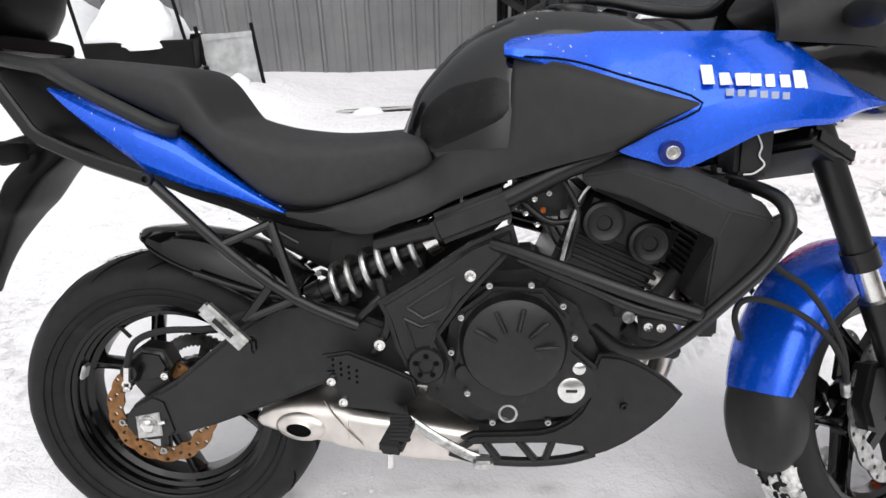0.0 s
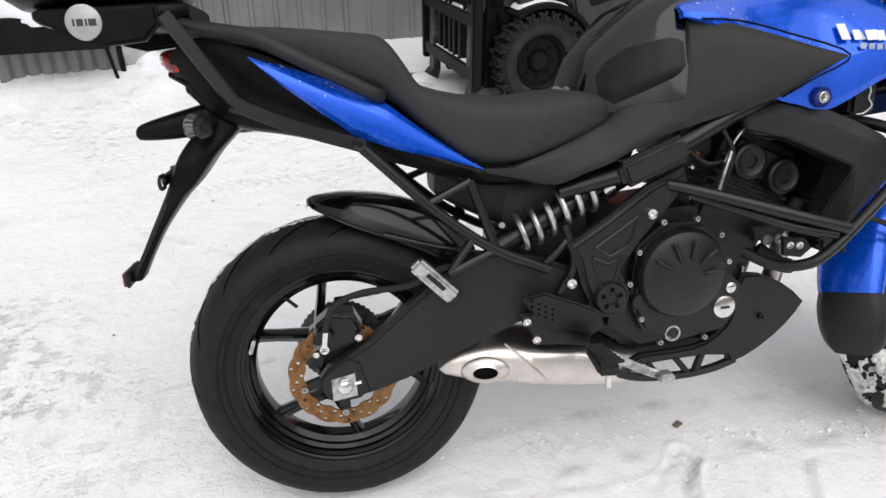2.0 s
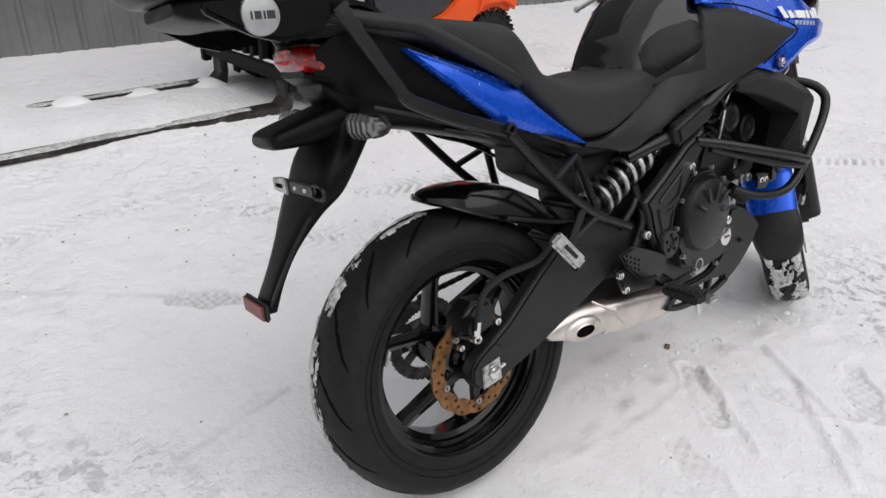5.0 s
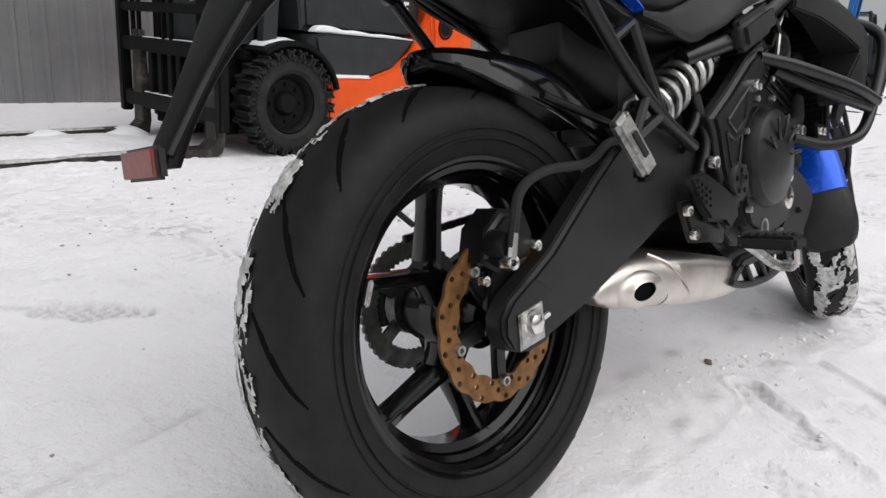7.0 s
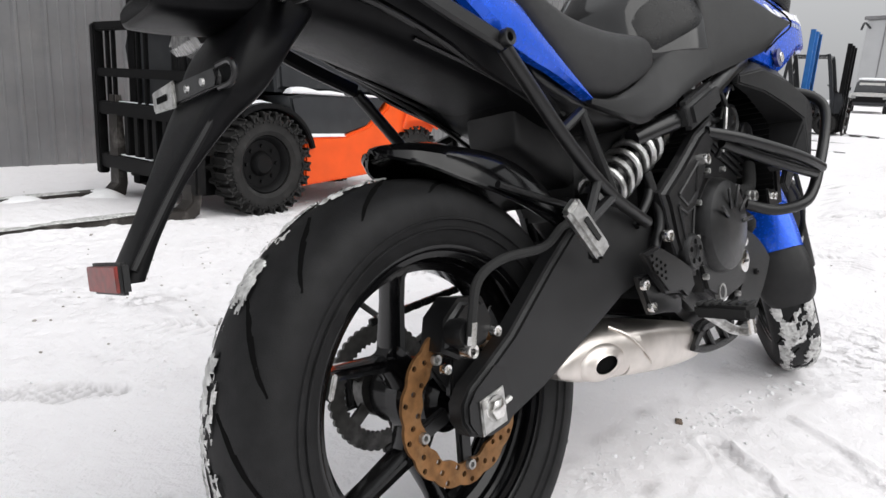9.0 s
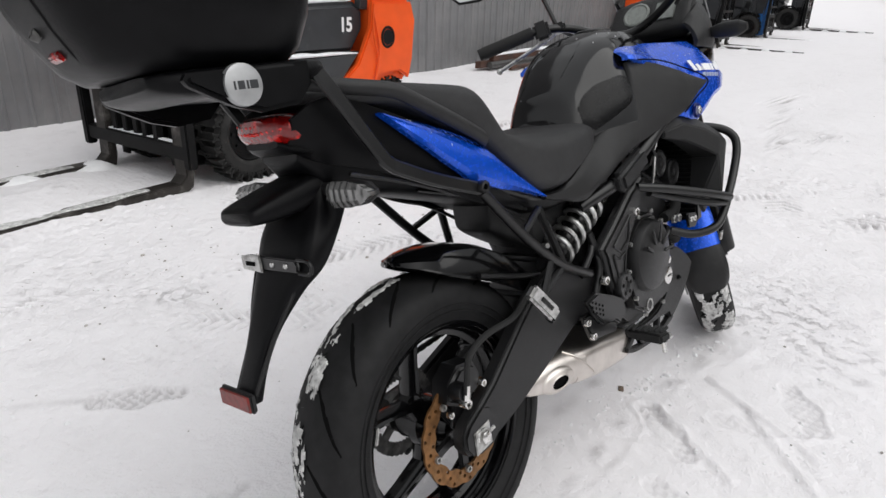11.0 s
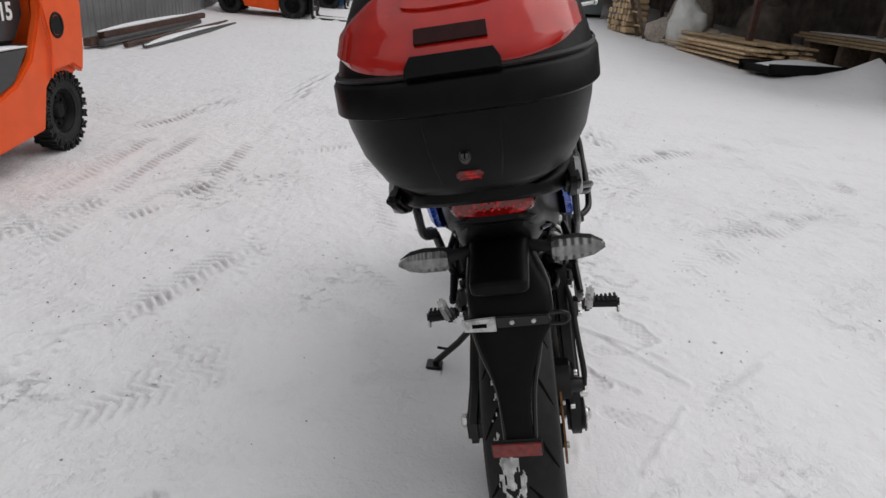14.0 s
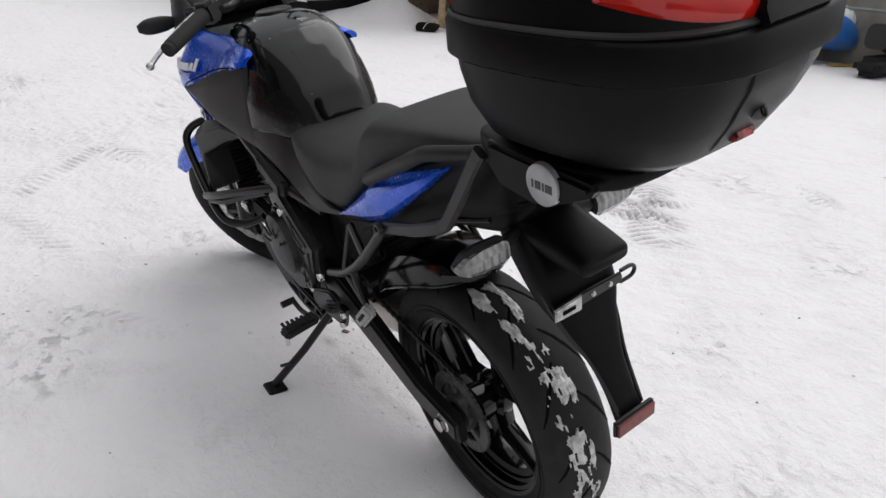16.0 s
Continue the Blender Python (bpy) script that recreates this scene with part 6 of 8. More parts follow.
    part("footrest_bolt", tube([(0.485, s * 0.288, 0.342), (0.485, s * 0.29, 0.318)], 0.006, 8, 1), CHROME, foot)
    # crash bars
    r = 0.0115
    part("crash_bar", join(tube([(1.03, s * 0.12, 0.765), (1.06, s * 0.16, 0.767), (1.095, s * 0.215, 0.752), (1.104, s * 0.245, 0.728), (1.098, s * 0.255, 0.697), (1.070, s * 0.258, 0.650), (1.01, s * 0.262, 0.591), (0.945, s * 0.262, 0.530), (0.905, s * 0.25, 0.505), (0.865, s * 0.21, 0.498), (0.83, s * 0.165, 0.515)], r, 12), tube([(0.655, s * 0.165, 0.668), (0.72, s * 0.20, 0.652), (0.83, s * 0.245, 0.620), (0.90, s * 0.266, 0.599), (0.962, s * 0.274, 0.581), (0.970, s * 0.274, 0.579)], r, 12), tube([(0.70, s * 0.175, 0.645), (0.80, s * 0.215, 0.610), (0.88, s * 0.25, 0.582), (0.955, s * 0.266, 0.566)], r * 0.9, 10)), SATIN, bike, "black tubular crash bar")
    part("bar_clamp", plate([(0.90, 0.545), (0.955, 0.538), (0.972, 0.515), (0.95, 0.497), (0.905, 0.505)], s * 0.178, s * 0.186, 0.003), SATIN, bike)
    for x, z in ((0.939, 0.525), (0.917, 0.527)):
        part("clamp_bolt", bolt(x, z, s * 0.187, 0.0085, s, 0.005), CHROME, bike)

# -- engine --
part("crankcase", join(plate([(0.56, 0.52), (0.62, 0.60), (0.74, 0.61), (0.82, 0.56), (0.87, 0.46), (0.86, 0.36), (0.80, 0.31), (0.62, 0.30), (0.53, 0.36)], -0.13, 0.13, 0.02), block(0.58, 0.8, -0.09, 0.09, 0.26, 0.33, 0.015)), CASTING, bike, "black cast engine case")
part("cylinder_block", moved(block(-0.09, 0.09, -0.115, 0.115, -0.11, 0.11, 0.012), Matrix.Translation((0.84, 0, 0.585)) @ Matrix.Rotation(radians(24), 4, "Y")), CASTING, bike)
fins = [moved(block(-0.094, 0.094, -0.121, 0.121, -0.004, 0.004, 0.002, 1), Matrix.Translation((0.84, 0, 0.585)) @ Matrix.Rotation(radians(24), 4, "Y") @ Matrix.Translation((0, 0, 0.03 + 0.018 * k))) for k in range(5)]
for b in fins:
    part("cooling_fin", b, CASTING, bike)
head = part("cylinder_head", moved(block(-0.095, 0.095, -0.128, 0.128, -0.05, 0.05, 0.022, 3), Matrix.Translation((0.886, 0, 0.685)) @ Matrix.Rotation(radians(24), 4, "Y")), CASTING, bike, "black cylinder head cover")
for x, z in ((0.847, 0.697), (0.926, 0.660)):
    part("cam_cap", lathe([(0.0001, -0.005), (0.012, -0.005), (0.014, -0.009), (0.026, -0.009), (0.03, -0.012), (0.036, -0.010), (0.038, 0.0), (0.038, 0.02)], (x, -0.132, z), seg=32), CASTING, head)
for s in SIDES:
    cover = part("clutch_cover" if s < 0 else "generator_cover", lathe([(0.0001, s * 0.034), (0.03, s * 0.034), (0.075, s * 0.028), (0.088, s * 0.022), (0.094, s * 0.010), (0.098, s * -0.02)], (0.692, s * 0.16, 0.484), seg=56), CASTING, bike, "round black cover with raised ribs", angle=35)
    for k in range(5):
        rib = block(0.035, 0.08, -0.0028, 0.0028, -0.004, 0.004, 0.0025, 1)
        part("cover_rib", moved(rib, Matrix.Translation((0.692, s * 0.1905, 0.484)) @ Matrix.Rotation(radians(-150 + 36 * k), 4, "Y") @ Matrix.Rotation(s * radians(6), 4, "Z")), CASTING, cover)
    part("side_case", plate([(0.60, 0.545), (0.655, 0.588), (0.745, 0.585), (0.79, 0.535), (0.80, 0.475), (0.84, 0.44), (0.842, 0.39), (0.80, 0.345), (0.69, 0.328), (0.62, 0.36), (0.588, 0.43)], s * 0.12, s * 0.162, 0.008), CASTING, bike)
for x, z in ((0.60, 0.535), (0.650, 0.593), (0.722, 0.594), (0.777, 0.556), (0.798, 0.498), (0.61, 0.392), (0.655, 0.335), (0.755, 0.336), (0.582, 0.47)):
    part("case_bolt", bolt(x, z, -0.163, 0.006), ALU, bike)
part("oil_plug", lathe([(0.0001, -0.006), (0.019, -0.006), (0.024, -0.004), (0.025, 0.01)], (0.795, -0.164, 0.399), seg=32), CHROME, bike, "bright round engine plug")
part("plug_slot", block(0.785, 0.805, -0.1715, -0.1702, 0.3965, 0.4015, 0, 1), SATIN, bike)
part("oil_plug", lathe([(0.0001, -0.005), (0.009, -0.005), (0.0115, -0.003), (0.012, 0.01)], (0.808, -0.164, 0.44), seg=24), CHROME, bike)
part("oil_window", lathe([(0.0001, -0.002), (0.0125, -0.002), (0.0135, -0.006), (0.0175, -0.006), (0.018, 0.01)], (0.683, -0.158, 0.351), seg=28), ALU, bike, "oil sight glass with a metal rim")
part("filler_plug", lathe([(0.0001, -0.004), (0.015, -0.004), (0.018, 0.01)], (0.605, -0.163, 0.43), seg=20), CASTING, bike)
part("coolant_pipe", join(tube([(0.90, -0.11, 0.50), (0.94, -0.125, 0.47), (0.99, -0.1, 0.45)], 0.017), tube([(0.87, -0.13, 0.54), (0.93, -0.135, 0.55), (0.98, -0.12, 0.60)], 0.015)), GRIP, bike)
for x, z in ((0.892, 0.532), (0.92, 0.53)):
    part("engine_bolt", bolt(x, z, -0.15, 0.012), ALU, bike)
part("throttle_body", join(block(0.70, 0.79, -0.1, 0.1, 0.70, 0.78, 0.012), tube([(0.70, -0.13, 0.74), (0.75, -0.135, 0.70), (0.80, -0.13, 0.70)], 0.006), tube([(0.77, -0.14, 0.78), (0.80, -0.15, 0.72), (0.79, -0.14, 0.65), (0.78, -0.13, 0.62)], 0.005)), CASTING, bike)
for k, (x, z) in enumerate(((0.73, 0.735), (0.745, 0.715), (0.715, 0.71), (0.755, 0.745), (0.735, 0.69))):
    part("linkage_screw", bolt(x, z, -0.108, 0.005), (CHROME, ORANGE_W, CHROME, ALU, CHROME)[k], bike)
part("fuel_line", join(tube([(0.79, -0.14, 0.70), (0.805, -0.15, 0.745), (0.83, -0.15, 0.77), (0.87, -0.14, 0.765)], 0.0025, 6), tube([(0.775, -0.145, 0.63), (0.785, -0.15, 0.68), (0.80, -0.15, 0.73)], 0.004, 6)), ALU, bike)
part("radiator", block(1.005, 1.04, -0.17, 0.17, 0.50, 0.78, 0.006), SATIN, bike)
rf = [block(0.998, 1.006, -0.165, 0.165, 0.51 + 0.013 * k, 0.5135 + 0.013 * k, 0, 1) for k in range(20)]
for b in rf:
    part("radiator_fin", b, CASTING, bike)
for s in SIDES:
    part("header_pipe", tube([(0.93, s * 0.06, 0.60), (0.985, s * 0.06, 0.56), (0.99, s * 0.06, 0.46), (0.95, s * 0.055, 0.34), (0.85, s * 0.04, 0.27), (0.65, s * 0.03, 0.26)], 0.021, 12), STEEL, bike, "heat-stained exhaust header pipe")
for s in SIDES:
    pan = part("belly_pan", plate([(0.845, 0.459), (0.866, 0.459), (0.887, 0.456), (0.917, 0.444), (0.943, 0.429), (0.972, 0.408), (0.998, 0.382), (0.982, 0.358), (0.962, 0.335), (0.934, 0.310), (0.901, 0.286), (0.868, 0.268), (0.831, 0.255), (0.822, 0.277), (0.769, 0.283), (0.703, 0.282), (0.616, 0.278), (0.596, 0.290), (0.621, 0.302), (0.703, 0.304), (0.742, 0.307), (0.768, 0.314), (0.795, 0.330), (0.814, 0.349), (0.827, 0.374), (0.833, 0.402), (0.835, 0.430)], s * 0.128, s * 0.15, 0.006), PLASTIC, bike, "matt black belly pan", angle=35)
    part("pan_rail", strap([(0.575, s * 0.139, 0.261), (0.61, s * 0.139, 0.249), (0.65, s * 0.139, 0.243), (0.70, s * 0.139, 0.240), (0.749, s * 0.139, 0.241), (0.80, s * 0.139, 0.248), (0.845, s * 0.139, 0.262)], 0.013, 0.02, 3), PLASTIC, pan)
    for p, q in (((0.703, 0.285), (0.738, 0.241)), ((0.768, 0.287), (0.752, 0.241)), ((0.616, 0.282), (0.58, 0.259)), ((0.64, 0.282), (0.668, 0.243))):
        part("pan_strut", strap([(p[0], s * 0.139, p[1]), (q[0], s * 0.139, q[1])], 0.012, 0.018, 1), PLASTIC, pan)
part("belly_bolt", bolt(0.892, 0.362, -0.152, 0.007), SATIN, bike)

# -- silencer under the engine --
muf = part("silencer", loaf([(0.355, 0.256, 0.347, 0.078, -0.058), (0.40, 0.249, 0.3425, 0.086, -0.058), (0.479, 0.237, 0.331, 0.089, -0.056), (0.574, 0.226, 0.311, 0.089, -0.05), (0.63, 0.222, 0.301, 0.086, -0.045)], around=36, power=4.2), STEEL, bike, "brushed steel underslung silencer with brown heat stains", angle=60)
part("silencer_end", loaf([(0.197, 0.299, 0.307, 0.008, -0.094), (0.206, 0.289, 0.320, 0.020, -0.088), (0.221, 0.283, 0.331, 0.031, -0.082), (0.24, 0.276, 0.340, 0.041, -0.076), (0.265, 0.268, 0.347, 0.051, -0.071), (0.30, 0.262, 0.351, 0.062, -0.066), (0.34, 0.255, 0.352, 0.073, -0.061), (0.37, 0.251, 0.350, 0.082, -0.059), (0.385, 0.251, 0.347, 0.087, -0.058)], around=36, power=3.0), STEEL, muf, "tapered steel silencer end with an oval outlet", angle=60)
OUTLET = Matrix.Translation((0.288, -0.1265, 0.298)) @ Matrix.Rotation(radians(-10), 4, "Z") @ Matrix.Rotation(radians(8), 4, "X") @ Matrix.Scale(-1, 4, (0, 1, 0)) @ Matrix.Diagonal((1.5, 1, 0.86, 1))
outlet = lathe([(0.0172, -0.004), (0.0172, 0.0082), (0.0178, 0.009), (0.019, 0.0082), (0.021, 0.0068), (0.028, 0.0046), (0.0335, 0.0005), (0.036, -0.008)], seg=28)
part("silencer_outlet", moved(outlet, OUTLET), STEEL, muf)
part("outlet_inside", moved(lathe([(0.0001, 0.0022), (0.0165, 0.0024), (0.0169, 0.0074)], seg=24), OUTLET), GROOVE, muf)
part("silencer_seam", tube([(0.335, -0.112, 0.348), (0.358, -0.136, 0.330), (0.385, -0.1455, 0.302), (0.408, -0.1455, 0.278), (0.42, -0.135, 0.258)], 0.0022, 6, 4), STEEL, muf)
part("brake_pedal", strap([(0.505, -0.19, 0.352), (0.55, -0.2, 0.325), (0.60, -0.205, 0.298), (0.635, -0.21, 0.285)], 0.018, 0.012, bevel=0.004), ALU, bike, "bare aluminium brake pedal")
part("pedal_tip", block(0.62, 0.655, -0.235, -0.205, 0.278, 0.295, 0.005), ALU, bike)
part("gear_lever", join(tube([(0.5, 0.2, 0.345), (0.58, 0.205, 0.33), (0.64, 0.205, 0.335)], 0.007), tube([(0.64, 0.2, 0.335), (0.64, 0.24, 0.335)], 0.010, 10, 1)), SATIN, bike)

# -- shock on the right --
shock = part("shock_absorber", join(tube([(0.345, -0.105, 0.565), (0.56, -0.105, 0.675)], 0.021, 14, 1), tube([(0.32, -0.105, 0.552), (0.345, -0.105, 0.565)], 0.026, 12, 1), tube([(0.54, -0.105, 0.665), (0.585, -0.105, 0.688)], 0.03, 16, 1)), SATIN, bike, "laid-down rear shock absorber")
d = Vector((0.215, 0, 0.11)).normalized()
nrm = Vector((-d.z, 0, d.x))
coil = []
for k in range(6 * 16 + 1):
    a = 2 * math.pi * k / 16
    coil.append(Vector((0.352, -0.105, 0.5685)) + d * (0.19 * k / 96) + nrm * 0.035 * math.cos(a) + Vector((0, 1, 0)) * 0.035 * math.sin(a))
part("coil_spring", tube(coil, 0.0062, 8, 1), ALU, shock, "grey coil spring")
part("spring_adjuster", join(*[moved(lathe([(0.025, -0.012), (0.034, -0.012), (0.034, 0.012), (0.025, 0.012)], seg=18, closed=True, axis="x"), Matrix.Translation((0.545, -0.105, 0.6675)) @ Matrix.Rotation(-math.atan2(d.z, d.x), 4, "Y"))]), CHROME, shock)
part("linkage_bracket", join(block(0.33, 0.4, -0.1, 0.05, 0.53, 0.57, 0.01), tube([(0.40, -0.14, 0.51), (0.44, -0.145, 0.55), (0.46, -0.14, 0.57)], 0.008), tube([(0.44, -0.15, 0.46), (0.47, -0.15, 0.52), (0.455, -0.14, 0.6)], 0.009)), SATIN, bike)
part("inner_mudguard", loaf([(0.35, 0.55, 0.68, 0.06), (0.40, 0.49, 0.69, 0.07), (0.46, 0.47, 0.70, 0.08), (0.52, 0.48, 0.72, 0.085)], around=20, power=5), PLASTIC, bike)
for s in SIDES:
    part("subframe_tube", tube([(0.5, s * 0.12, 0.71), (0.3, s * 0.115, 0.715), (0.1, s * 0.11, 0.80), (-0.15, s * 0.09, 0.93)], 0.013, 10), SATIN, bike)

# -- side stand --
part("side_stand", join(tube([(0.56, 0.13, 0.30), (0.60, 0.225, 0.19), (0.638, 0.325, 0.095)], 0.0115, 10, 1), tube([(0.615, 0.262, 0.155), (0.60, 0.30, 0.175)], 0.005, 8, 1), moved(block(-0.035, 0.025, -0.028, 0.028, -0.006, 0.006, 0.004), Matrix.Translation((0.638, 0.328, 0.088)) @ Matrix.Rotation(radians(13), 4, "X"))), SATIN, bike, "black side stand with its foot in the snow")

# -- front wheel, forks, mudguard: turned with the bars --
FX = 1.415
AX_F = Matrix.Translation((FX, 0, R_FRONT))
part("brake_hose", tube([(1.096, -0.13, 0.483), (1.081, -0.135, 0.526), (1.09, -0.14, 0.557), (1.128, -0.145, 0.559), (1.189, -0.15, 0.534), (1.242, -0.148, 0.489), (1.278, -0.14, 0.431), (1.295, -0.12, 0.387)], 0.0058, 8), GRIP, bike, "black rubber brake hose")
part("brake_hose", tube([(1.125, -0.13, 0.68), (1.14, -0.14, 0.621), (1.188, -0.15, 0.586), (1.234, -0.15, 0.529), (1.268, -0.145, 0.467), (1.293, -0.125, 0.392)], 0.0058, 8), GRIP, bike, "black rubber brake hose")
part("hose_end", tube([(1.288, -0.128, 0.40), (1.297, -0.12, 0.372)], 0.0085, 10, 1), ALU, bike, "bright hose fitting")
front = part("front_wheel", steered(moved(tyre_mesh(R_FRONT, 0.12, 0.216), AX_F)), RUBBER, bike, "black front tyre caked with snow", angle=60)
part("tread_groove", steered(moved(groove_shade_strips(R_FRONT, 0.12, 0.216, 17), AX_F)), GROOVE, front, smooth=False)
part("rim", steered(moved(wheel_rim(0.216, 0.09, radians(90), 0.05), AX_F)), RIM, front, "gloss black cast rim with three forked spokes")
for s in SIDES:
    dk = part("brake_disc", steered(moved(petal_disc(0.15, 0.112, 0.005, 16, 0.0046), Matrix.Translation((FX, s * 0.068, R_FRONT)))), ALU, front, "petal brake disc")
    part("disc_carrier", steered(join(*[moved(block(0.03, 0.118, -0.005, 0.005, -0.012, 0.012, 0.003), Matrix.Translation((FX, s * 0.062, R_FRONT)) @ Matrix.Rotation(radians(72 * k), 4, "Y")) for k in range(5)])), SATIN, dk)
    top = Vector((1.085, s * 0.105, 0.95)) + Vector((0.035, 0, 0))
    low = Vector((FX - 0.01, s * 0.105, R_FRONT - 0.02))
    mid = top.lerp(low, 0.55)
    part("fork_leg", steered(join(tube([top, mid], 0.0265, 16, 1), tube([top.lerp(low, 0.5), mid], 0.031, 16, 1))), SATIN, bike, "black upside fork tube")
    part("fork_stanchion", steered(tube([mid, top.lerp(low, 0.66)], 0.0205, 16, 1)), CHROME, bike)
    part("fork_slider", steered(join(tube([top.lerp(low, 0.64), low], 0.028, 16, 1), lathe([(0.0001, -0.02), (0.024, -0.02), (0.026, 0.02), (0.0001, 0.02)], (FX, s * 0.105, R_FRONT), seg=20))), SATIN, bike)
    part("front_caliper", steered(plate([(1.27, 0.33), (1.30, 0.40), (1.335, 0.40), (1.345, 0.33), (1.315, 0.27), (1.285, 0.28)], s * 0.055, s * 0.10, 0.008)), SATIN, bike)
    if s > 0:
        part("brake_hose", steered(tube([(1.31, s * 0.10, 0.40), (1.27, s * 0.125, 0.52), (1.22, s * 0.13, 0.6), (1.17, s * 0.11, 0.7), (1.12, s * 0.08, 0.82)], 0.006, 8)), GRIP, bike)
    part("triple_clamp", steered(block(1.06, 1.16, s * 0.02, s * 0.14, 0.86, 0.90, 0.012) if s < 0 else block(1.06, 1.16, 0.02, 0.14, 0.86, 0.90, 0.012)), SATIN, bike)


part("lower_clamp", steered(moved(join(block(-0.075, 0.04, -0.14, 0.14, -0.021, 0.021, 0.012, 3), block(-0.11, -0.06, -0.04, 0.04, -0.03, 0.03, 0.01)), Matrix.Translation((1.190, 0, 0.785)) @ Matrix.Rotation(radians(23), 4, "Y"))), SATIN, bike, "black lower fork clamp")
part("regulator_box", block(1.055, 1.115, -0.15, -0.06, 0.775, 0.86, 0.008), PLASTIC, bike, "black electrical box under the fairing")
part("pale_wire", tube([(1.085, -0.152, 0.845), (1.093, -0.154, 0.825), (1.09, -0.154, 0.81), (1.10, -0.153, 0.795), (1.085, -0.152, 0.781), (1.068, -0.152, 0.779)], 0.0016, 6, 4), WHITE, bike, "thin pale wire")


def front_mudguard(a0, a1, r, w, drop, rows, low=0.82):
    rings = []
    for k in range(rows):
        a = radians(a0 + (a1 - a0) * k / (rows - 1))
        f = math.sin(math.pi * min(1, 0.08 + k / (rows - 1) * 0.9)) ** 0.35
        ww = w * (low + (1 - low) * f)
        pts = [(-ww, -drop * f), (-ww * 0.98, -0.012), (-ww * 0.7, 0.004), (0, 0.008), (ww * 0.7, 0.004), (ww * 0.98, -0.012), (ww, -drop * f)]
        prof = pts + [(y * 0.95, q - 0.005) for y, q in reversed(pts)]
        rings.append([(FX + (r + q) * math.cos(a), y, R_FRONT + (r + q) * math.sin(a)) for y, q in prof])
    return skin(rings)


part("front_mudguard", steered(front_mudguard(40, 168, 0.328, 0.074, 0.075, 26)), BLUE, bike, "metallic blue front mudguard", angle=50)
part("mudguard_extension", steered(front_mudguard(164, 193, 0.325, 0.071, 0.065, 14, 0.5)), PLASTIC, bike, "matt black mudguard extension", angle=50)
part("snow_crust", steered(moved(snow_on_tyre(8, R_FRONT, 0.12, 0.216, radians(190), radians(264), -0.85, 0.85, -0.3, 0.006), AX_F)), SNOW_ICE, front, "snow caked on the tread")

# -- bars, levers, switches, mirrors --
bar = [(0.871, -0.41, 1.137), (0.894, -0.262, 1.142), (0.945, -0.17, 1.125), (1.03, -0.08, 1.08), (1.065, 0, 1.06), (1.03, 0.08, 1.08), (0.945, 0.17, 1.125), (0.894, 0.262, 1.142), (0.871, 0.41, 1.137)]
handlebar = part("handlebar", steered(tube(bar, 0.012, 12, 6)), SATIN, bike, "black tubular handlebar turned to the left")
for s in SIDES:
    inner, outer = Vector((0.894, s * 0.262, 1.142)), Vector((0.871, s * 0.408, 1.137))
    dd = (outer - inner)
    part("grip", steered(join(tube([inner, outer], 0.0175, 16, 1), tube([outer - dd * 0.02, outer + dd * 0.09], 0.0165, 16, 1))), GRIP, handlebar, "black rubber grip")
    part("switch_block", steered(moved(block(-0.022, 0.03, -0.022, 0.022, -0.028, 0.024, 0.008), Matrix.Translation((0.903, s * 0.235, 1.140)))), PLASTIC, handlebar)
    part("lever_perch", steered(block(0.92, 0.985, s * 0.19 - 0.02, s * 0.19 + 0.02, 1.122, 1.147, 0.006)), SATIN, handlebar)
    part("lever", steered(join(tube([(0.968, s * 0.19, 1.132), (0.995, s * 0.265, 1.116), (0.998, s * 0.355, 1.096), (0.994, s * 0.393, 1.088)], 0.0065, 8), moved(lathe([(0.0001, 0.01), (0.008, 0.006), (0.01, 0), (0.008, -0.006), (0.0001, -0.01)], seg=12), Matrix.Translation((0.993, s * 0.397, 1.087))))), ALU, handlebar, "bare metal lever")
    part("mirror_stem", steered(tube([(0.95, s * 0.195, 1.145), (0.952, s * 0.203, 1.20), (0.958, s * 0.222, 1.30), (0.962, s * 0.262, 1.328), (0.963, s * 0.31, 1.336)], 0.0065, 8, 4)), SATIN, handlebar)
    shape = [(s * y, z) for y, z in ((0.300, 1.325), (0.318, 1.362), (0.37, 1.376), (0.436, 1.366), (0.464, 1.338), (0.445, 1.310), (0.385, 1.296), (0.322, 1.302))]
    mir = part("mirror", steered(plate(shape, 0.957, 0.982, 0.009, axis="x", segments=3)), PLASTIC, handlebar, "black six-sided mirror housing")
    cy, cz = s * 0.382, 1.336
    part("mirror_glass", steered(plate([(cy + (y - cy) * 0.9, cz + (z - cz) * 0.86) for y, z in shape], 0.9545, 0.9567, 0, axis="x")), MIRROR, mir)
part("brake_reservoir", steered(moved(block(-0.03, 0.03, -0.022, 0.022, -0.016, 0.02, 0.006), Matrix.Translation((0.965, -0.175, 1.168)))), SATIN, handlebar)
part("starter_button", steered(block(0.876, 0.884, -0.245, -0.23, 1.145, 1.158, 0.003)), RED_LENS, handlebar)
for s in SIDES:
    part("control_cable", steered(tube([(0.95, s * 0.2, 1.135), (1.06, s * 0.17, 1.12), (1.12, s * 0.1, 1.05), (1.10, s * 0.06, 0.96)], 0.005, 6)), GRIP, handlebar)

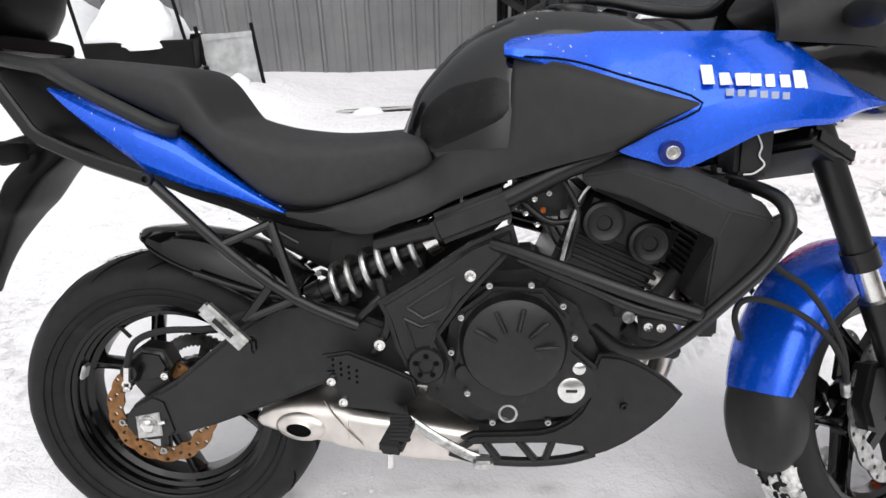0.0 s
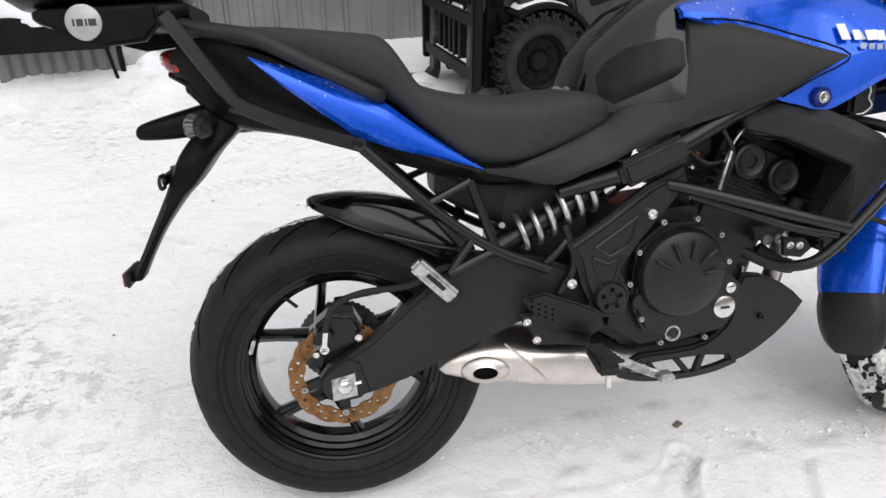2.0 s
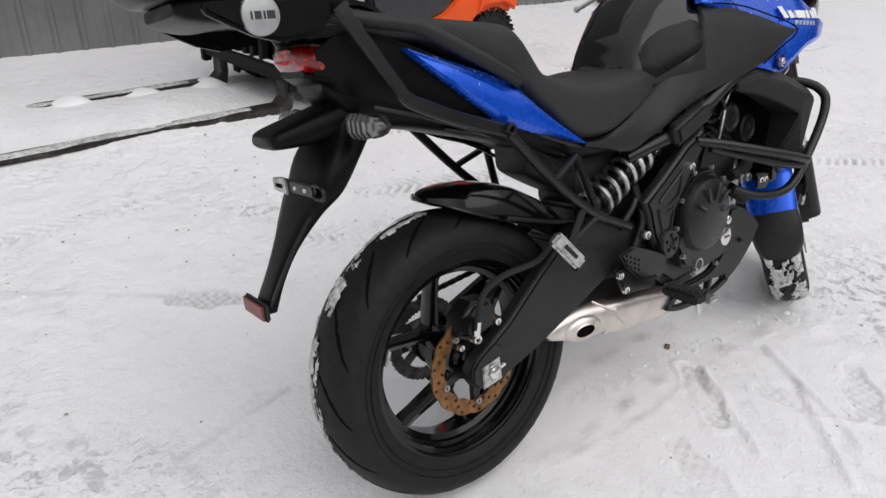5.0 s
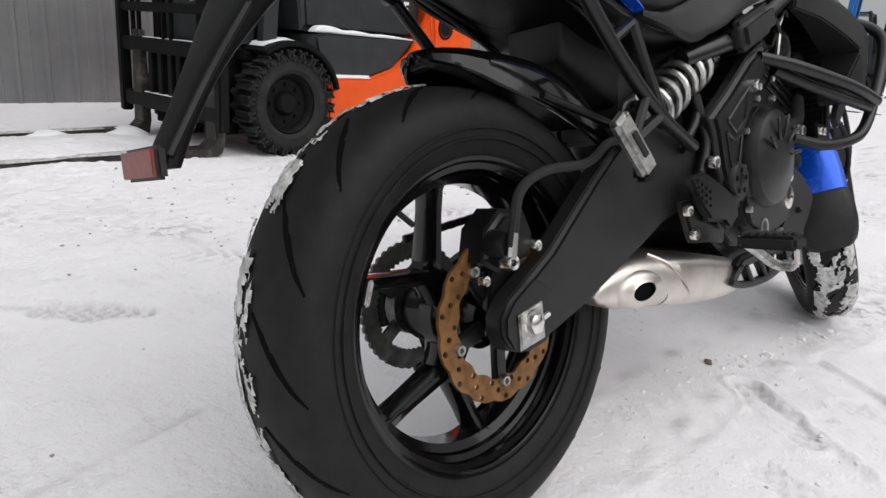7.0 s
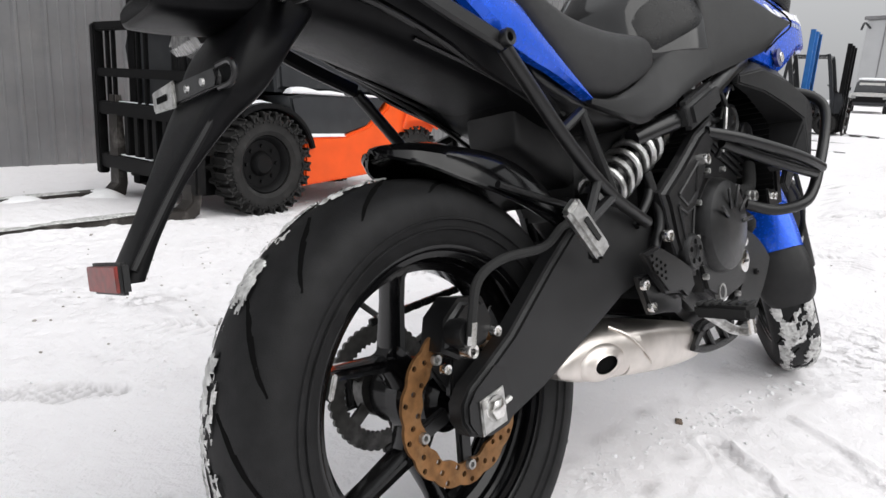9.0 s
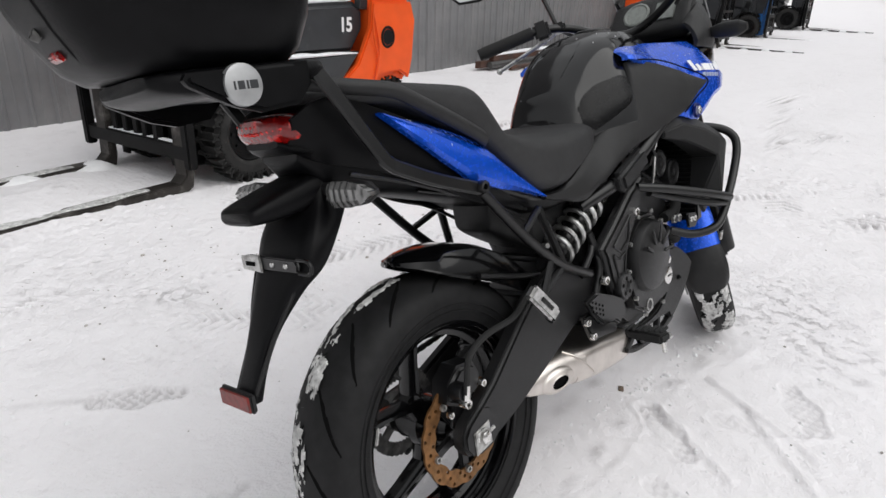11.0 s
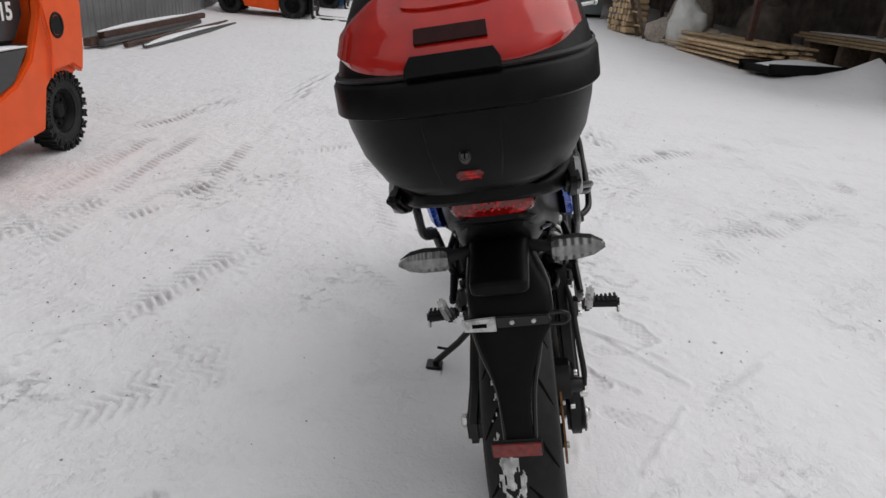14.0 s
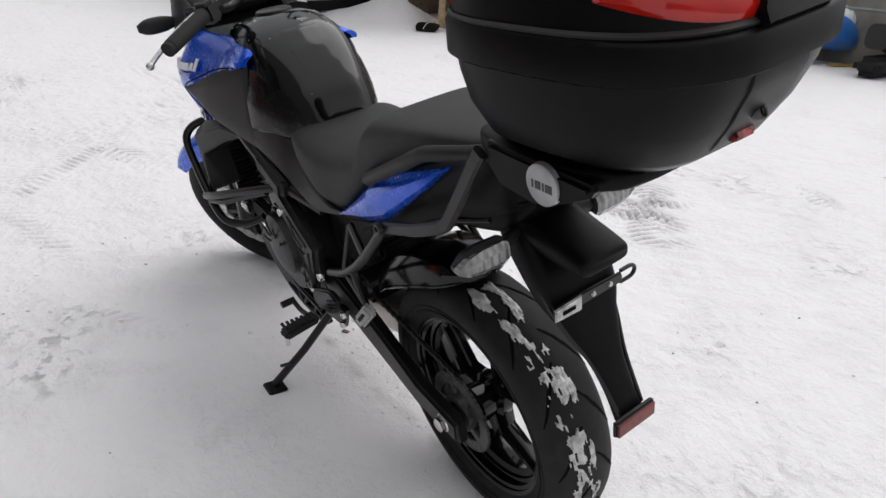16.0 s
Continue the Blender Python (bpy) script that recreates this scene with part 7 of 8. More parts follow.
# -- nose: cowl, instruments, screen, front indicators --
part("front_cowl", loaf([(1.06, 0.86, 0.985, 0.10), (1.14, 0.88, 1.03, 0.145), (1.22, 0.88, 1.06, 0.15), (1.30, 0.86, 1.05, 0.13), (1.37, 0.86, 1.0, 0.09), (1.42, 0.88, 0.94, 0.04)], around=28, power=3), GLOSS, bike, "black nose cowl")
DASH = Matrix.Translation((1.165, 0, 1.085)) @ Matrix.Rotation(radians(-52), 4, "Y")
dash = part("instrument_panel", moved(loaf([(-0.125, -0.045, 0.045, 0.02), (-0.105, -0.06, 0.06, 0.03), (0, -0.07, 0.075, 0.032), (0.105, -0.06, 0.06, 0.03), (0.125, -0.045, 0.045, 0.02)], around=20, power=5, axis="y", steps=3), DASH), PLASTIC, bike, "black instrument panel with a grey dial and display")
part("tachometer", moved(lathe([(0.0001, 0.003), (0.032, 0.003), (0.036, 0.007), (0.041, 0.005), (0.043, -0.004)], seg=36, axis="z"), DASH @ Matrix.Translation((0.005, 0.038, 0.031))), GREYLCD, dash, "round grey dial")
part("display", moved(block(-0.03, 0.035, -0.085, -0.022, 0.0, 0.005, 0.004), DASH @ Matrix.Translation((0.0, 0.0, 0.031))), GREYLCD, dash, "pale grey display")
for s in SIDES:
    part("dash_horn", moved(plate([(0.05, -0.01), (0.11, 0.0), (0.12, 0.02), (0.06, 0.045)], s * 0.118 - 0.006, s * 0.118 + 0.006, 0.004), DASH), PLASTIC, dash)
for s in SIDES:
    part("cowl_wing", shell([(1.10, 0.99, 1.06, 0.16, 0.13), (1.16, 0.985, 1.10, 0.165, 0.135), (1.24, 0.98, 1.12, 0.155, 0.12), (1.32, 0.97, 1.08, 0.12, 0.09)], s, 0.012), PLASTIC, bike)


def screen_mesh():
    rings = []
    for i in range(15):
        v = i / 14
        z = 1.07 + 0.265 * v
        x = 1.325 - 0.155 * v
        half = 0.135 * (1 - v ** 3.2) ** 0.5 + 0.004
        row = []
        for j in range(17):
            u = -1 + 2 * j / 16
            row.append((x - 0.07 * u * u, half * u, z))
        rings.append(row + [(p[0] + 0.0014, p[1], p[2]) for p in reversed(row)])
    return skin(rings)


screen = part("windscreen", screen_mesh(), GLASS, bike, "clear plastic windscreen", angle=30)
screen.visible_shadow = False
# pale tube added round the screen, coloured for the light its edge catches
rim_line = []
for i in list(range(15)) + list(range(13, -1, -1)):
    v = i / 14
    side = 1 if len(rim_line) < 15 else -1
    rim_line.append((1.325 - 0.155 * v - 0.07, side * (0.135 * (1 - v ** 3.2) ** 0.5 + 0.004), 1.07 + 0.265 * v))
rim_line[14] = (1.325 - 0.155, 0.0, 1.335)
part("screen_edge", tube(rim_line, 0.0022, 6, 2), SILVER, bike, "pale strip for the light caught along the clear screen's edge")
for s in SIDES:
    fi = part("front_indicator", join(loaf([(0.15, -0.012, 0.012, 0.012), (0.19, -0.015, 0.018, 0.022), (0.235, -0.014, 0.018, 0.022), (0.262, -0.006, 0.008, 0.01)], around=14, axis="y")), PLASTIC, bike, "black front indicator")
    for v in fi.data.vertices:
        v.co = Vector((v.co.x + 1.205, s * v.co.y, v.co.z + 1.025))

# ---- top case on the rack ----
case = thing("top_case", LEAN, "black plastic top case with a red reflector lid, on the rack", "luggage box")


def narrow(u):
    """The case narrows towards its back."""
    return 1.0 - 0.20 * (0.5 - 0.5 * u) ** 2.2


def case_ring(z, x0, x1, w, pw=3.4, n=64):
    cx, a = (x0 + x1) / 2, (x1 - x0) / 2
    out = []
    for k in range(n):
        t = 2 * math.pi * k / n
        c, s = math.cos(t), math.sin(t)
        u = math.copysign(abs(c) ** (2 / pw), c)
        v = math.copysign(abs(s) ** (2 / pw), s)
        out.append((cx + a * u, w * v * narrow(u), z))
    return out


lower = [case_ring(1.030, -0.465, -0.25, 0.10), case_ring(1.032, -0.487, -0.23, 0.125), case_ring(1.05, -0.510, -0.215, 0.155), case_ring(1.09, -0.535, -0.20, 0.178), case_ring(1.13, -0.553, -0.192, 0.188), case_ring(1.16, -0.561, -0.19, 0.192)]
part("case_base", skin(lower), CASE, case, "black case base")
rim_r = [case_ring(1.150, -0.562, -0.186, 0.196), case_ring(1.154, -0.569, -0.182, 0.201), case_ring(1.188, -0.569, -0.183, 0.2), case_ring(1.194, -0.562, -0.187, 0.196)]
part("case_rim", skin(rim_r), CASE, case, "black lid rim", angle=50)
lid = [case_ring(1.19, -0.560, -0.19, 0.194), case_ring(1.215, -0.547, -0.192, 0.188), case_ring(1.25, -0.523, -0.198, 0.178), case_ring(1.29, -0.478, -0.21, 0.160), case_ring(1.32, -0.44, -0.228, 0.135), case_ring(1.338, -0.40, -0.25, 0.10), case_ring(1.345, -0.37, -0.28, 0.06)]
part("case_lid", skin(lid), CASE, case, "domed black lid", angle=60)


def lid_at(t, z, out=0.0, keys=None):
    """A place on the lid's skin at an angle round it and a height."""
    keys = keys or [(1.19, -0.560, -0.19, 0.194), (1.215, -0.547, -0.192, 0.188), (1.25, -0.523, -0.198, 0.178), (1.29, -0.478, -0.21, 0.160), (1.32, -0.44, -0.228, 0.135), (1.338, -0.40, -0.25, 0.10)]
    for a, b in zip(keys, keys[1:]):
        if a[0] <= z <= b[0]:
            k = (z - a[0]) / (b[0] - a[0])
            _, x0, x1, w = [p + (q - p) * k for p, q in zip(a, b)]
            break
    c, s = math.cos(t), math.sin(t)
    u = math.copysign(abs(c) ** (2 / 3.4), c)
    v = math.copysign(abs(s) ** (2 / 3.4), s)
    return ((x0 + x1) / 2 + ((x1 - x0) / 2 + out) * u, (w + out) * v * narrow(u), z + out * 0.35)


def lid_patch(span, low, high, out, n=48, rows=9, keys=None):
    """A raised panel that follows the lid between two heights, with turned-in edges."""
    bm = bmesh.new()
    grid = []
    for i in range(n + 1):
        d = -1 + 2 * i / n
        t = math.pi + d * span
        col = []
        for j in range(rows + 1):
            k = j / rows
            rim = 0 if (j in (0, rows) or i in (0, n)) else 1
            col.append(bm.verts.new(lid_at(t, low(d) + (high(d) - low(d)) * k, out * rim - 0.001 * (1 - rim), keys)))
        grid.append(col)
    for a, b in zip(grid, grid[1:]):
        for j in range(rows):
            bm.faces.new((a[j], a[j + 1], b[j + 1], b[j]))
    return bm


red = part("lid_reflector", lid_patch(radians(72), lambda d: 1.198 + 0.026 * abs(d) ** 2.0, lambda d: 1.302 - 0.058 * max(0, abs(d) - 0.35) ** 1.2 / 0.6, 0.006, n=64), RED_LENS, case, "glossy red wrap-round reflector panel", angle=50)
part("reflector_ridge", lid_patch(radians(14), lambda d: 1.260 + 0.006 * d * d, lambda d: 1.298, 0.010, n=32), RED_LENS, red, angle=50)
part("reflector_band", lid_patch(radians(7.5), lambda d: 1.2255, lambda d: 1.246, 0.0105, n=24), DARK_RED, red, "dark red reflector band", angle=50)
part("latch_cover", lid_patch(radians(10.5), lambda d: 1.1905, lambda d: 1.218 - 0.018 * max(0, abs(d) - 0.75) / 0.25, 0.0135, n=32), CASE, case, "black latch cover", angle=50)
LOWER = [(1.05, -0.510, -0.215, 0.155), (1.09, -0.535, -0.20, 0.178), (1.13, -0.553, -0.192, 0.188), (1.16, -0.561, -0.19, 0.192)]
part("latch_panel", lid_patch(radians(9), lambda d: 1.052, lambda d: 1.150, 0.002, n=24, keys=LOWER), CASE, case, "smooth black latch panel", angle=50)
LOCK = Matrix.Translation((-0.5398, 0.002, 1.0951)) @ Matrix.Rotation(radians(206), 4, "Y") @ Matrix.Diagonal((1, 0.8, 1, 1))
lock = part("lock", moved(join(lathe([(0.0065, 0.003), (0.008, 0.0045), (0.0095, 0.003), (0.0095, -0.006)], seg=24, axis="x"), lathe([(0.0001, 0.0015), (0.0065, 0.0015)], seg=18, axis="x")), LOCK), DARKSTEEL, case, "round metal lock")
part("key_slot", moved(block(0.0012, 0.0022, -0.0013, 0.0013, -0.0045, 0.0045, 0), LOCK), GROOVE, lock)
part("release_button", moved(block(-0.007, 0.007, -0.018, 0.018, -0.006, 0.006, 0.003), Matrix.Translation((-0.521, 0.0, 1.066)) @ Matrix.Rotation(radians(30), 4, "Y")), TAIL_RED, case, "red release button")
part("rim_groove", skin([case_ring(1.195, -0.561, -0.188, 0.1955), case_ring(1.198, -0.5625, -0.187, 0.197), case_ring(1.201, -0.556, -0.189, 0.194)], caps=False), PLASTIC, case)


for ob in case.children_recursive:
    if ob.type == "MESH":
        for v in ob.data.vertices:
            v.co.y = v.co.y * 0.95 + 0.004

# ---- snow flakes that have settled on the motorcycle ----
def flecks(ob, count, seed, low=0.45):
    """A few thin flakes of snow lying on the upward faces of a part."""
    rnd = random.Random(seed)
    faces = [p for p in ob.data.polygons if p.normal.z > low]
    weights = [p.area for p in faces]
    out = []
    for p in rnd.choices(faces, weights, k=count):
        co = [ob.data.vertices[i].co for i in p.vertices]
        a, b = rnd.random(), rnd.random()
        place = co[0].lerp(co[1], a).lerp(co[-1].lerp(co[min(2, len(co) - 1)], a), b)
        L, w = rnd.uniform(0.0006, 0.003), rnd.uniform(0.0004, 0.0008)
        bm = block(-L, L, -w, w, -0.0003, w, 0.0002, 1)
        bm.transform(Matrix.Translation(place) @ p.normal.to_track_quat("Z", "Y").to_matrix().to_4x4() @ Matrix.Rotation(rnd.uniform(0, 6), 4, "Z"))
        out.append(bm)
    sn = part("snow_fleck", join(*out), SNOW_CAP, ob.parent if ob.parent else ob)
    sn["kind"] = "stuff"


for ob in list(bike.children):
    if ob.name == "seat":
        flecks(ob, 70, 5)
    elif ob.name == "fuel_tank":
        flecks(ob, 30, 6)
    elif ob.name.startswith("side_fairing"):
        flecks(ob, 16, 7, 0.2)
    elif ob.name.startswith("tail_panel"):
        flecks(ob, 8, 8, 0.2)

# ---- things along the walls and across the yard ----
WOOD = material("fresh_sawn_wood", (0.52, 0.38, 0.23), 0.75, grain=0.25, scale=18, bump=0.3, bump_scale=90, per_object=0.3, spots=((0.30, 0.20, 0.11), 6, 0.55, 0.75))
OLDWOOD = material("weathered_wood", (0.13, 0.095, 0.07), 0.85, grain=0.3, scale=14, bump=0.4, bump_scale=80, per_object=0.25)
CONCRETE = material("weathered_concrete", (0.26, 0.245, 0.22), 0.85, grain=0.2, scale=4, bump=0.3, bump_scale=40, spots=((0.16, 0.14, 0.12), 1.5, 0.5, 0.72))
GREENGREY = material("grey_green_sheet", (0.22, 0.25, 0.24), 0.55, grain=0.12, scale=5)
DARKROOF = material("brown_roof_boards", (0.10, 0.075, 0.055), 0.8, grain=0.3, scale=5)
# one dark brown for the shed's back boards and a sack
INSIDE = material("dull_dark_brown", (0.12, 0.10, 0.088), 0.9, grain=0.45, scale=3)
RUSTY = material("rusty_steel", (0.10, 0.05, 0.035), 0.7, 0.2, grain=0.4, scale=12, spots=((0.05, 0.045, 0.045), 6, 0.5, 0.7))
REDPAINT = material("red_tractor_paint", (0.45, 0.03, 0.02), 0.4, 0, 0.3, grain=0.12, scale=6, spots=((0.25, 0.05, 0.04), 5, 0.6, 0.8))
GREENPAINT = material("green_machine_paint", (0.03, 0.12, 0.07), 0.45, grain=0.15, scale=6)
YELLOWPAINT = material("yellow_machine_paint", (0.55, 0.36, 0.04), 0.45, grain=0.15, scale=6, spots=((0.3, 0.2, 0.06), 5, 0.55, 0.75))
BLUEPLASTIC = material("blue_plastic", (0.03, 0.16, 0.50), 0.4, grain=0.1, scale=8)
WHITEPLASTIC = material("white_plastic", (0.6, 0.6, 0.58), 0.5, grain=0.12, scale=6)
SACK = material("pale_woven_sack", (0.36, 0.31, 0.27), 0.9, grain=0.25, scale=20, bump=0.5, bump_scale=120)
FILM = material("clear_plastic_film", (0.80, 0.81, 0.81), 0.12, trans=0.62, ior=1.2, grain=0.2, scale=14, bump=0.9, bump_scale=18)
PALEWALL = material("pale_hall_cladding", (0.42, 0.425, 0.43), 0.6, grain=0.05, scale=1.0)


def at(x, y, yaw=0.0, dz=0.0):
    return Matrix.Translation((x, y, gz(x, y) + dz)) @ Matrix.Rotation(radians(yaw), 4, "Z")


def lump_mesh(sx, sy, sz, seed, rough=0.25, sub=3):
    """An uneven heap or sack."""
    bm = bmesh.new()
    bmesh.ops.create_icosphere(bm, subdivisions=sub, radius=1)
    for v in bm.verts:
        v.co *= 1 + rough * noise.noise(v.co * 1.6 + Vector((seed, 0, 0))) + 0.4 * rough * noise.noise(v.co * 4.1 + Vector((0, seed, 0)))
        v.co.z = max(v.co.z, -0.35)
        v.co = Vector((v.co.x * sx, v.co.y * sy, (v.co.z + 0.35) * sz))
    return bm


# snow-filled black trough, snow heap and poles past the end of the wall
trough = thing("trough", Matrix.Translation((-1.61, 3.45, 0.36)) @ Matrix.Rotation(radians(9), 4, "Z"), "black metal trough heaped with snow, on a low sheet fence", "trough")
part("trough_body", plate([(-0.33, 0.0), (-0.345, 0.19), (-0.33, 0.195), (-0.315, 0.02), (0.315, 0.02), (0.33, 0.195), (0.345, 0.19), (0.33, 0.0)], -0.14, 0.14, 0.006), MBLACK, trough)
for y in (-0.15, 0.13):
    part("trough_side", plate([(-0.335, 0.0), (-0.345, 0.195), (0.345, 0.195), (0.335, 0.0)], y, y + 0.02, 0.006), MBLACK, trough)
    part("rim_tube", tube([(-0.35, y + 0.01, 0.195), (0.35, y + 0.01, 0.195)], 0.012, 10, 1), MBLACK, trough)
part("snow_cap", moved(lump_mesh(0.30, 0.17, 0.24, 5), Matrix.Translation((-0.03, 0, 0.15))), SNOW_CAP, trough, "deep snow heap")
for x, y, top in ((-1.28, 3.47, -0.17), (-1.96, 3.36, -0.1)):
    pole = part("iron_pole", tube([(0, 0, -0.05), (top, 0.02, 1.15)], 0.012, 8, 1), MBLACK)
    pole.matrix_world = at(x, y, 0)
    tagged(pole, "thin black iron pole stuck in the snow", "pole", "poles at the wall's end")
heap = part("snow_mound", lump_mesh(1.3, 0.8, 0.75, 9, 0.3), SNOW_CAP)
heap.matrix_world = at(-4.4, 5.6, 10, -0.05)
tagged(heap, "large heap of clean white snow", "snow heap")

# screen of clear film on two black posts
scr = thing("film_screen", Matrix.Translation((-1.10, 3.63, 0.12)) @ Matrix.Rotation(radians(23), 4, "Z"), "clear plastic film sheet between two black posts, half in snow", "screen")
for x in (-0.185, 0.185):
    part("post", strap([(x + 0.02, 0, -0.08), (x - 0.02, 0.02, 0.50)], 0.026, 0.022, 2), MBLACK, scr)
part("film", plate([(-0.16, 0.02), (0.18, 0.02), (0.16, 0.44), (-0.18, 0.45)], 0.008, 0.014, 0.001), FILM, scr)
part("film_fold", plate([(-0.17, 0.40), (0.16, 0.42), (0.16, 0.45), (-0.17, 0.44)], 0.0, 0.006, 0.001), FILM, scr)
part("film_fold", plate([(-0.12, 0.1), (-0.02, 0.08), (0.03, 0.36), (-0.1, 0.33)], 0.001, 0.007, 0.001), FILM, scr)
part("snow_clump", lump_mesh(0.12, 0.08, 0.12, 3), SNOW_CAP, scr)
part("paper_scrap", plate([(-0.06, 0.16), (0.05, 0.14), (0.07, 0.30), (-0.04, 0.33)], 0.016, 0.02, 0.001), WHITEPLASTIC, scr, "pale crumpled sheet behind the film")

# leaning grey sheet with snow along its top
lean = thing("sheet_fence", Matrix.Translation((-1.62, 3.49, 0.10)) @ Matrix.Rotation(radians(9), 4, "Z"), "low grey corrugated sheet fence standing in snow", "fence")
prof = []
for k in range(9):
    prof += [(-0.35 + 0.08 * k, 0), (-0.33 + 0.08 * k, 0.015), (-0.29 + 0.08 * k, 0.015), (-0.27 + 0.08 * k, 0)]
part("fence_sheet", skin([[(x, -y, z) for x, y in prof] + [(x, -y + 0.004, z) for x, y in reversed(prof)] for z in (0.0, 0.262)]), SHEET, lean, smooth=False)
part("post", block(0.345, 0.38, -0.02, 0.02, -0.02, 0.26, 0.005), MBLACK, lean)
# steel sections and pipes stacked along the wall
for k, (off, z, r, L, mat) in enumerate(((0.42, 0.05, 0.05, 4.6, RUSTY), (0.55, 0.05, 0.05, 4.2, DARKSTEEL), (0.48, 0.14, 0.045, 4.4, RUSTY), (0.75, 0.03, 0.035, 4.8, RUSTY), (0.95, 0.03, 0.03, 4.4, DARKSTEEL))):
    ob = part("steel_beam", block(0, L, -r, r, 0, 2 * r, 0.006) if k % 2 == 0 else tube([(0, 0, r), (L, 0, r)], r, 12, 1), mat)
    x0 = 7.0 + 0.15 * k
    ob.matrix_world = Matrix.Translation((x0, WALL_A + WALL_B * x0 - off, gz(9.0, WALL_A + WALL_B * 9.0 - off) + z - 0.02)) @ Matrix.Rotation(math.atan(WALL_B) - 0.01 * k, 4, "Z")
    tagged(ob, "long rusty steel section lying by the wall, snow dusted", "steel beam", "steel sections by the wall")
for k, (x0, off, L) in enumerate(((7.2, 0.5, 4.0), (7.6, 0.97, 3.6))):
    ob = part("snow_strip", loaf([(0, 0, 0.02, 0.02), (L * 0.3, 0, 0.05, 0.06), (L * 0.7, 0, 0.045, 0.05), (L, 0, 0.02, 0.02)], around=10), SNOW_CAP)
    ob.matrix_world = Matrix.Translation((x0, WALL_A + WALL_B * x0 - off, gz(9.0, WALL_A + WALL_B * 9.0 - off) + (0.2 if k == 0 else 0.045))) @ Matrix.Rotation(math.atan(WALL_B), 4, "Z")
    tagged(ob, "strip of snow lying on steel sections", "snow")


# pick-up truck far down the yard
def pickup(m):
    root = thing("pickup_truck", m, "pale snow-covered pick-up truck seen from the front", "truck")
    part("body", loaf([(-1.0, 0.4, 0.95, 0.8), (-0.9, 0.38, 1.0, 0.88), (1.0, 0.38, 1.02, 0.9), (3.4, 0.4, 1.05, 0.9)], around=24, power=5, steps=3), WHITEPLASTIC, root)
    part("cab", loaf([(0.1, 1.0, 1.05, 0.75), (0.5, 1.0, 1.6, 0.72), (0.8, 1.0, 1.72, 0.7), (1.7, 1.0, 1.72, 0.7), (2.0, 1.0, 1.1, 0.75)], around=24, power=5, steps=3), MGREY, root)
    part("windscreen", plate([(-0.62, 1.08), (0.62, 1.08), (0.55, 1.55), (-0.55, 1.55)], 0.36, 0.38, 0.01, axis="x"), WHITEPLASTIC, root)
    part("roof_snow", loaf([(0.6, 1.68, 1.75, 0.6), (1.0, 1.69, 1.84, 0.66), (1.7, 1.69, 1.78, 0.6)], around=16), SNOW_CAP, root)
    part("grille", block(-1.03, -0.98, -0.75, 0.75, 0.45, 0.8, 0.02), MBLACK, root)
    part("bumper", block(-1.12, -0.98, -0.88, 0.88, 0.36, 0.52, 0.04), MGREY, root)
    for s in SIDES:
        part("headlamp", block(-1.04, -0.96, s * 0.68 - 0.13, s * 0.68 + 0.13, 0.66, 0.84, 0.03), CLEAR, root)
        part("mirror", block(0.3, 0.38, s * 0.98 - 0.08, s * 0.98 + 0.08, 1.1, 1.3, 0.02), MBLACK, root)
        for x in (-0.4, 2.5):
            part("wheel", lathe([(0.0001, -0.1), (0.3, -0.1), (0.36, -0.07), (0.36, 0.07), (0.3, 0.1), (0.0001, 0.1)], (x, s * 0.78, 0.34), seg=24), RUBBER, root)


pickup(at(39.5, 8.4, 12))

# far halls and gate that close the yard
hall = thing("hall", Matrix.Translation((56, 2, 1.0)) @ Matrix.Rotation(radians(-6), 4, "Z"), "pale flat-roofed industrial hall in the snowy haze", "building", kind="structure")
part("wall", block(0, 20, -4, 11.5, -1, 7.2, 0.05), PALEWALL, hall)
part("roof_edge", block(-0.15, 20, -4.2, 11.7, 7.2, 7.45, 0.03), SHEET, hall)
for k in range(9):
    part("wall_rib", block(-0.05, 0.0, -3.4 + 1.7 * k, -3.34 + 1.7 * k, -0.5, 7.1, 0), SHEET, hall)
part("lamp_bracket", tube([(-0.1, 11.2, 6.6), (-0.7, 11.4, 6.9), (-0.9, 11.5, 6.4)], 0.08, 8), MGREY, hall)
gate = thing("gate_1", Matrix.Translation((50.5, 7.2, gz(50, 7))) @ Matrix.Rotation(radians(-8), 4, "Z"), "dark grey sheet steel yard gate", "gate", kind="structure")
for k in range(2):
    part("gate_leaf", block(0, 0.08, -2.3 + 2.3 * k, -0.05 + 2.3 * k, 0.05, 2.0, 0.02), MGREY, gate)
for y in (-2.4, 0.0, 2.4):
    part("gate_post", block(-0.05, 0.1, y - 0.06, y + 0.06, 0, 2.2, 0.02), MGREY, gate)

# open lean-to shed on the far side: posts, roof, back wall
SHED = Matrix.Translation((11.5, -5.0, 0)) @ Matrix.Rotation(radians(14.5), 4, "Z")
shed = thing("shed", SHED, "open-fronted timber lean-to shed with a dark inside", "shed", kind="structure")
for k in range(8):
    part("shed_post", block(1.5 + 3.0 * k - 0.06, 1.5 + 3.0 * k + 0.06, -0.06, 0.06, -0.1, 3.4, 0.01), RUSTY, shed)
    part("shed_post", block(3.0 * k + 0.4, 3.0 * k + 0.5, -2.05, -1.95, -0.1, 3.4, 0.01), OLDWOOD, shed)
roof = plate([(0.6, 3.0), (0.6, 3.12), (-5.2, 2.7), (-5.2, 2.55)], -3.0, 27.0, 0.01, axis="x")
part("shed_roof", roof, DARKROOF, shed)
part("shed_fascia", block(-3.0, 27.0, 0.55, 0.64, 2.95, 3.25, 0.01), WOOD, shed)
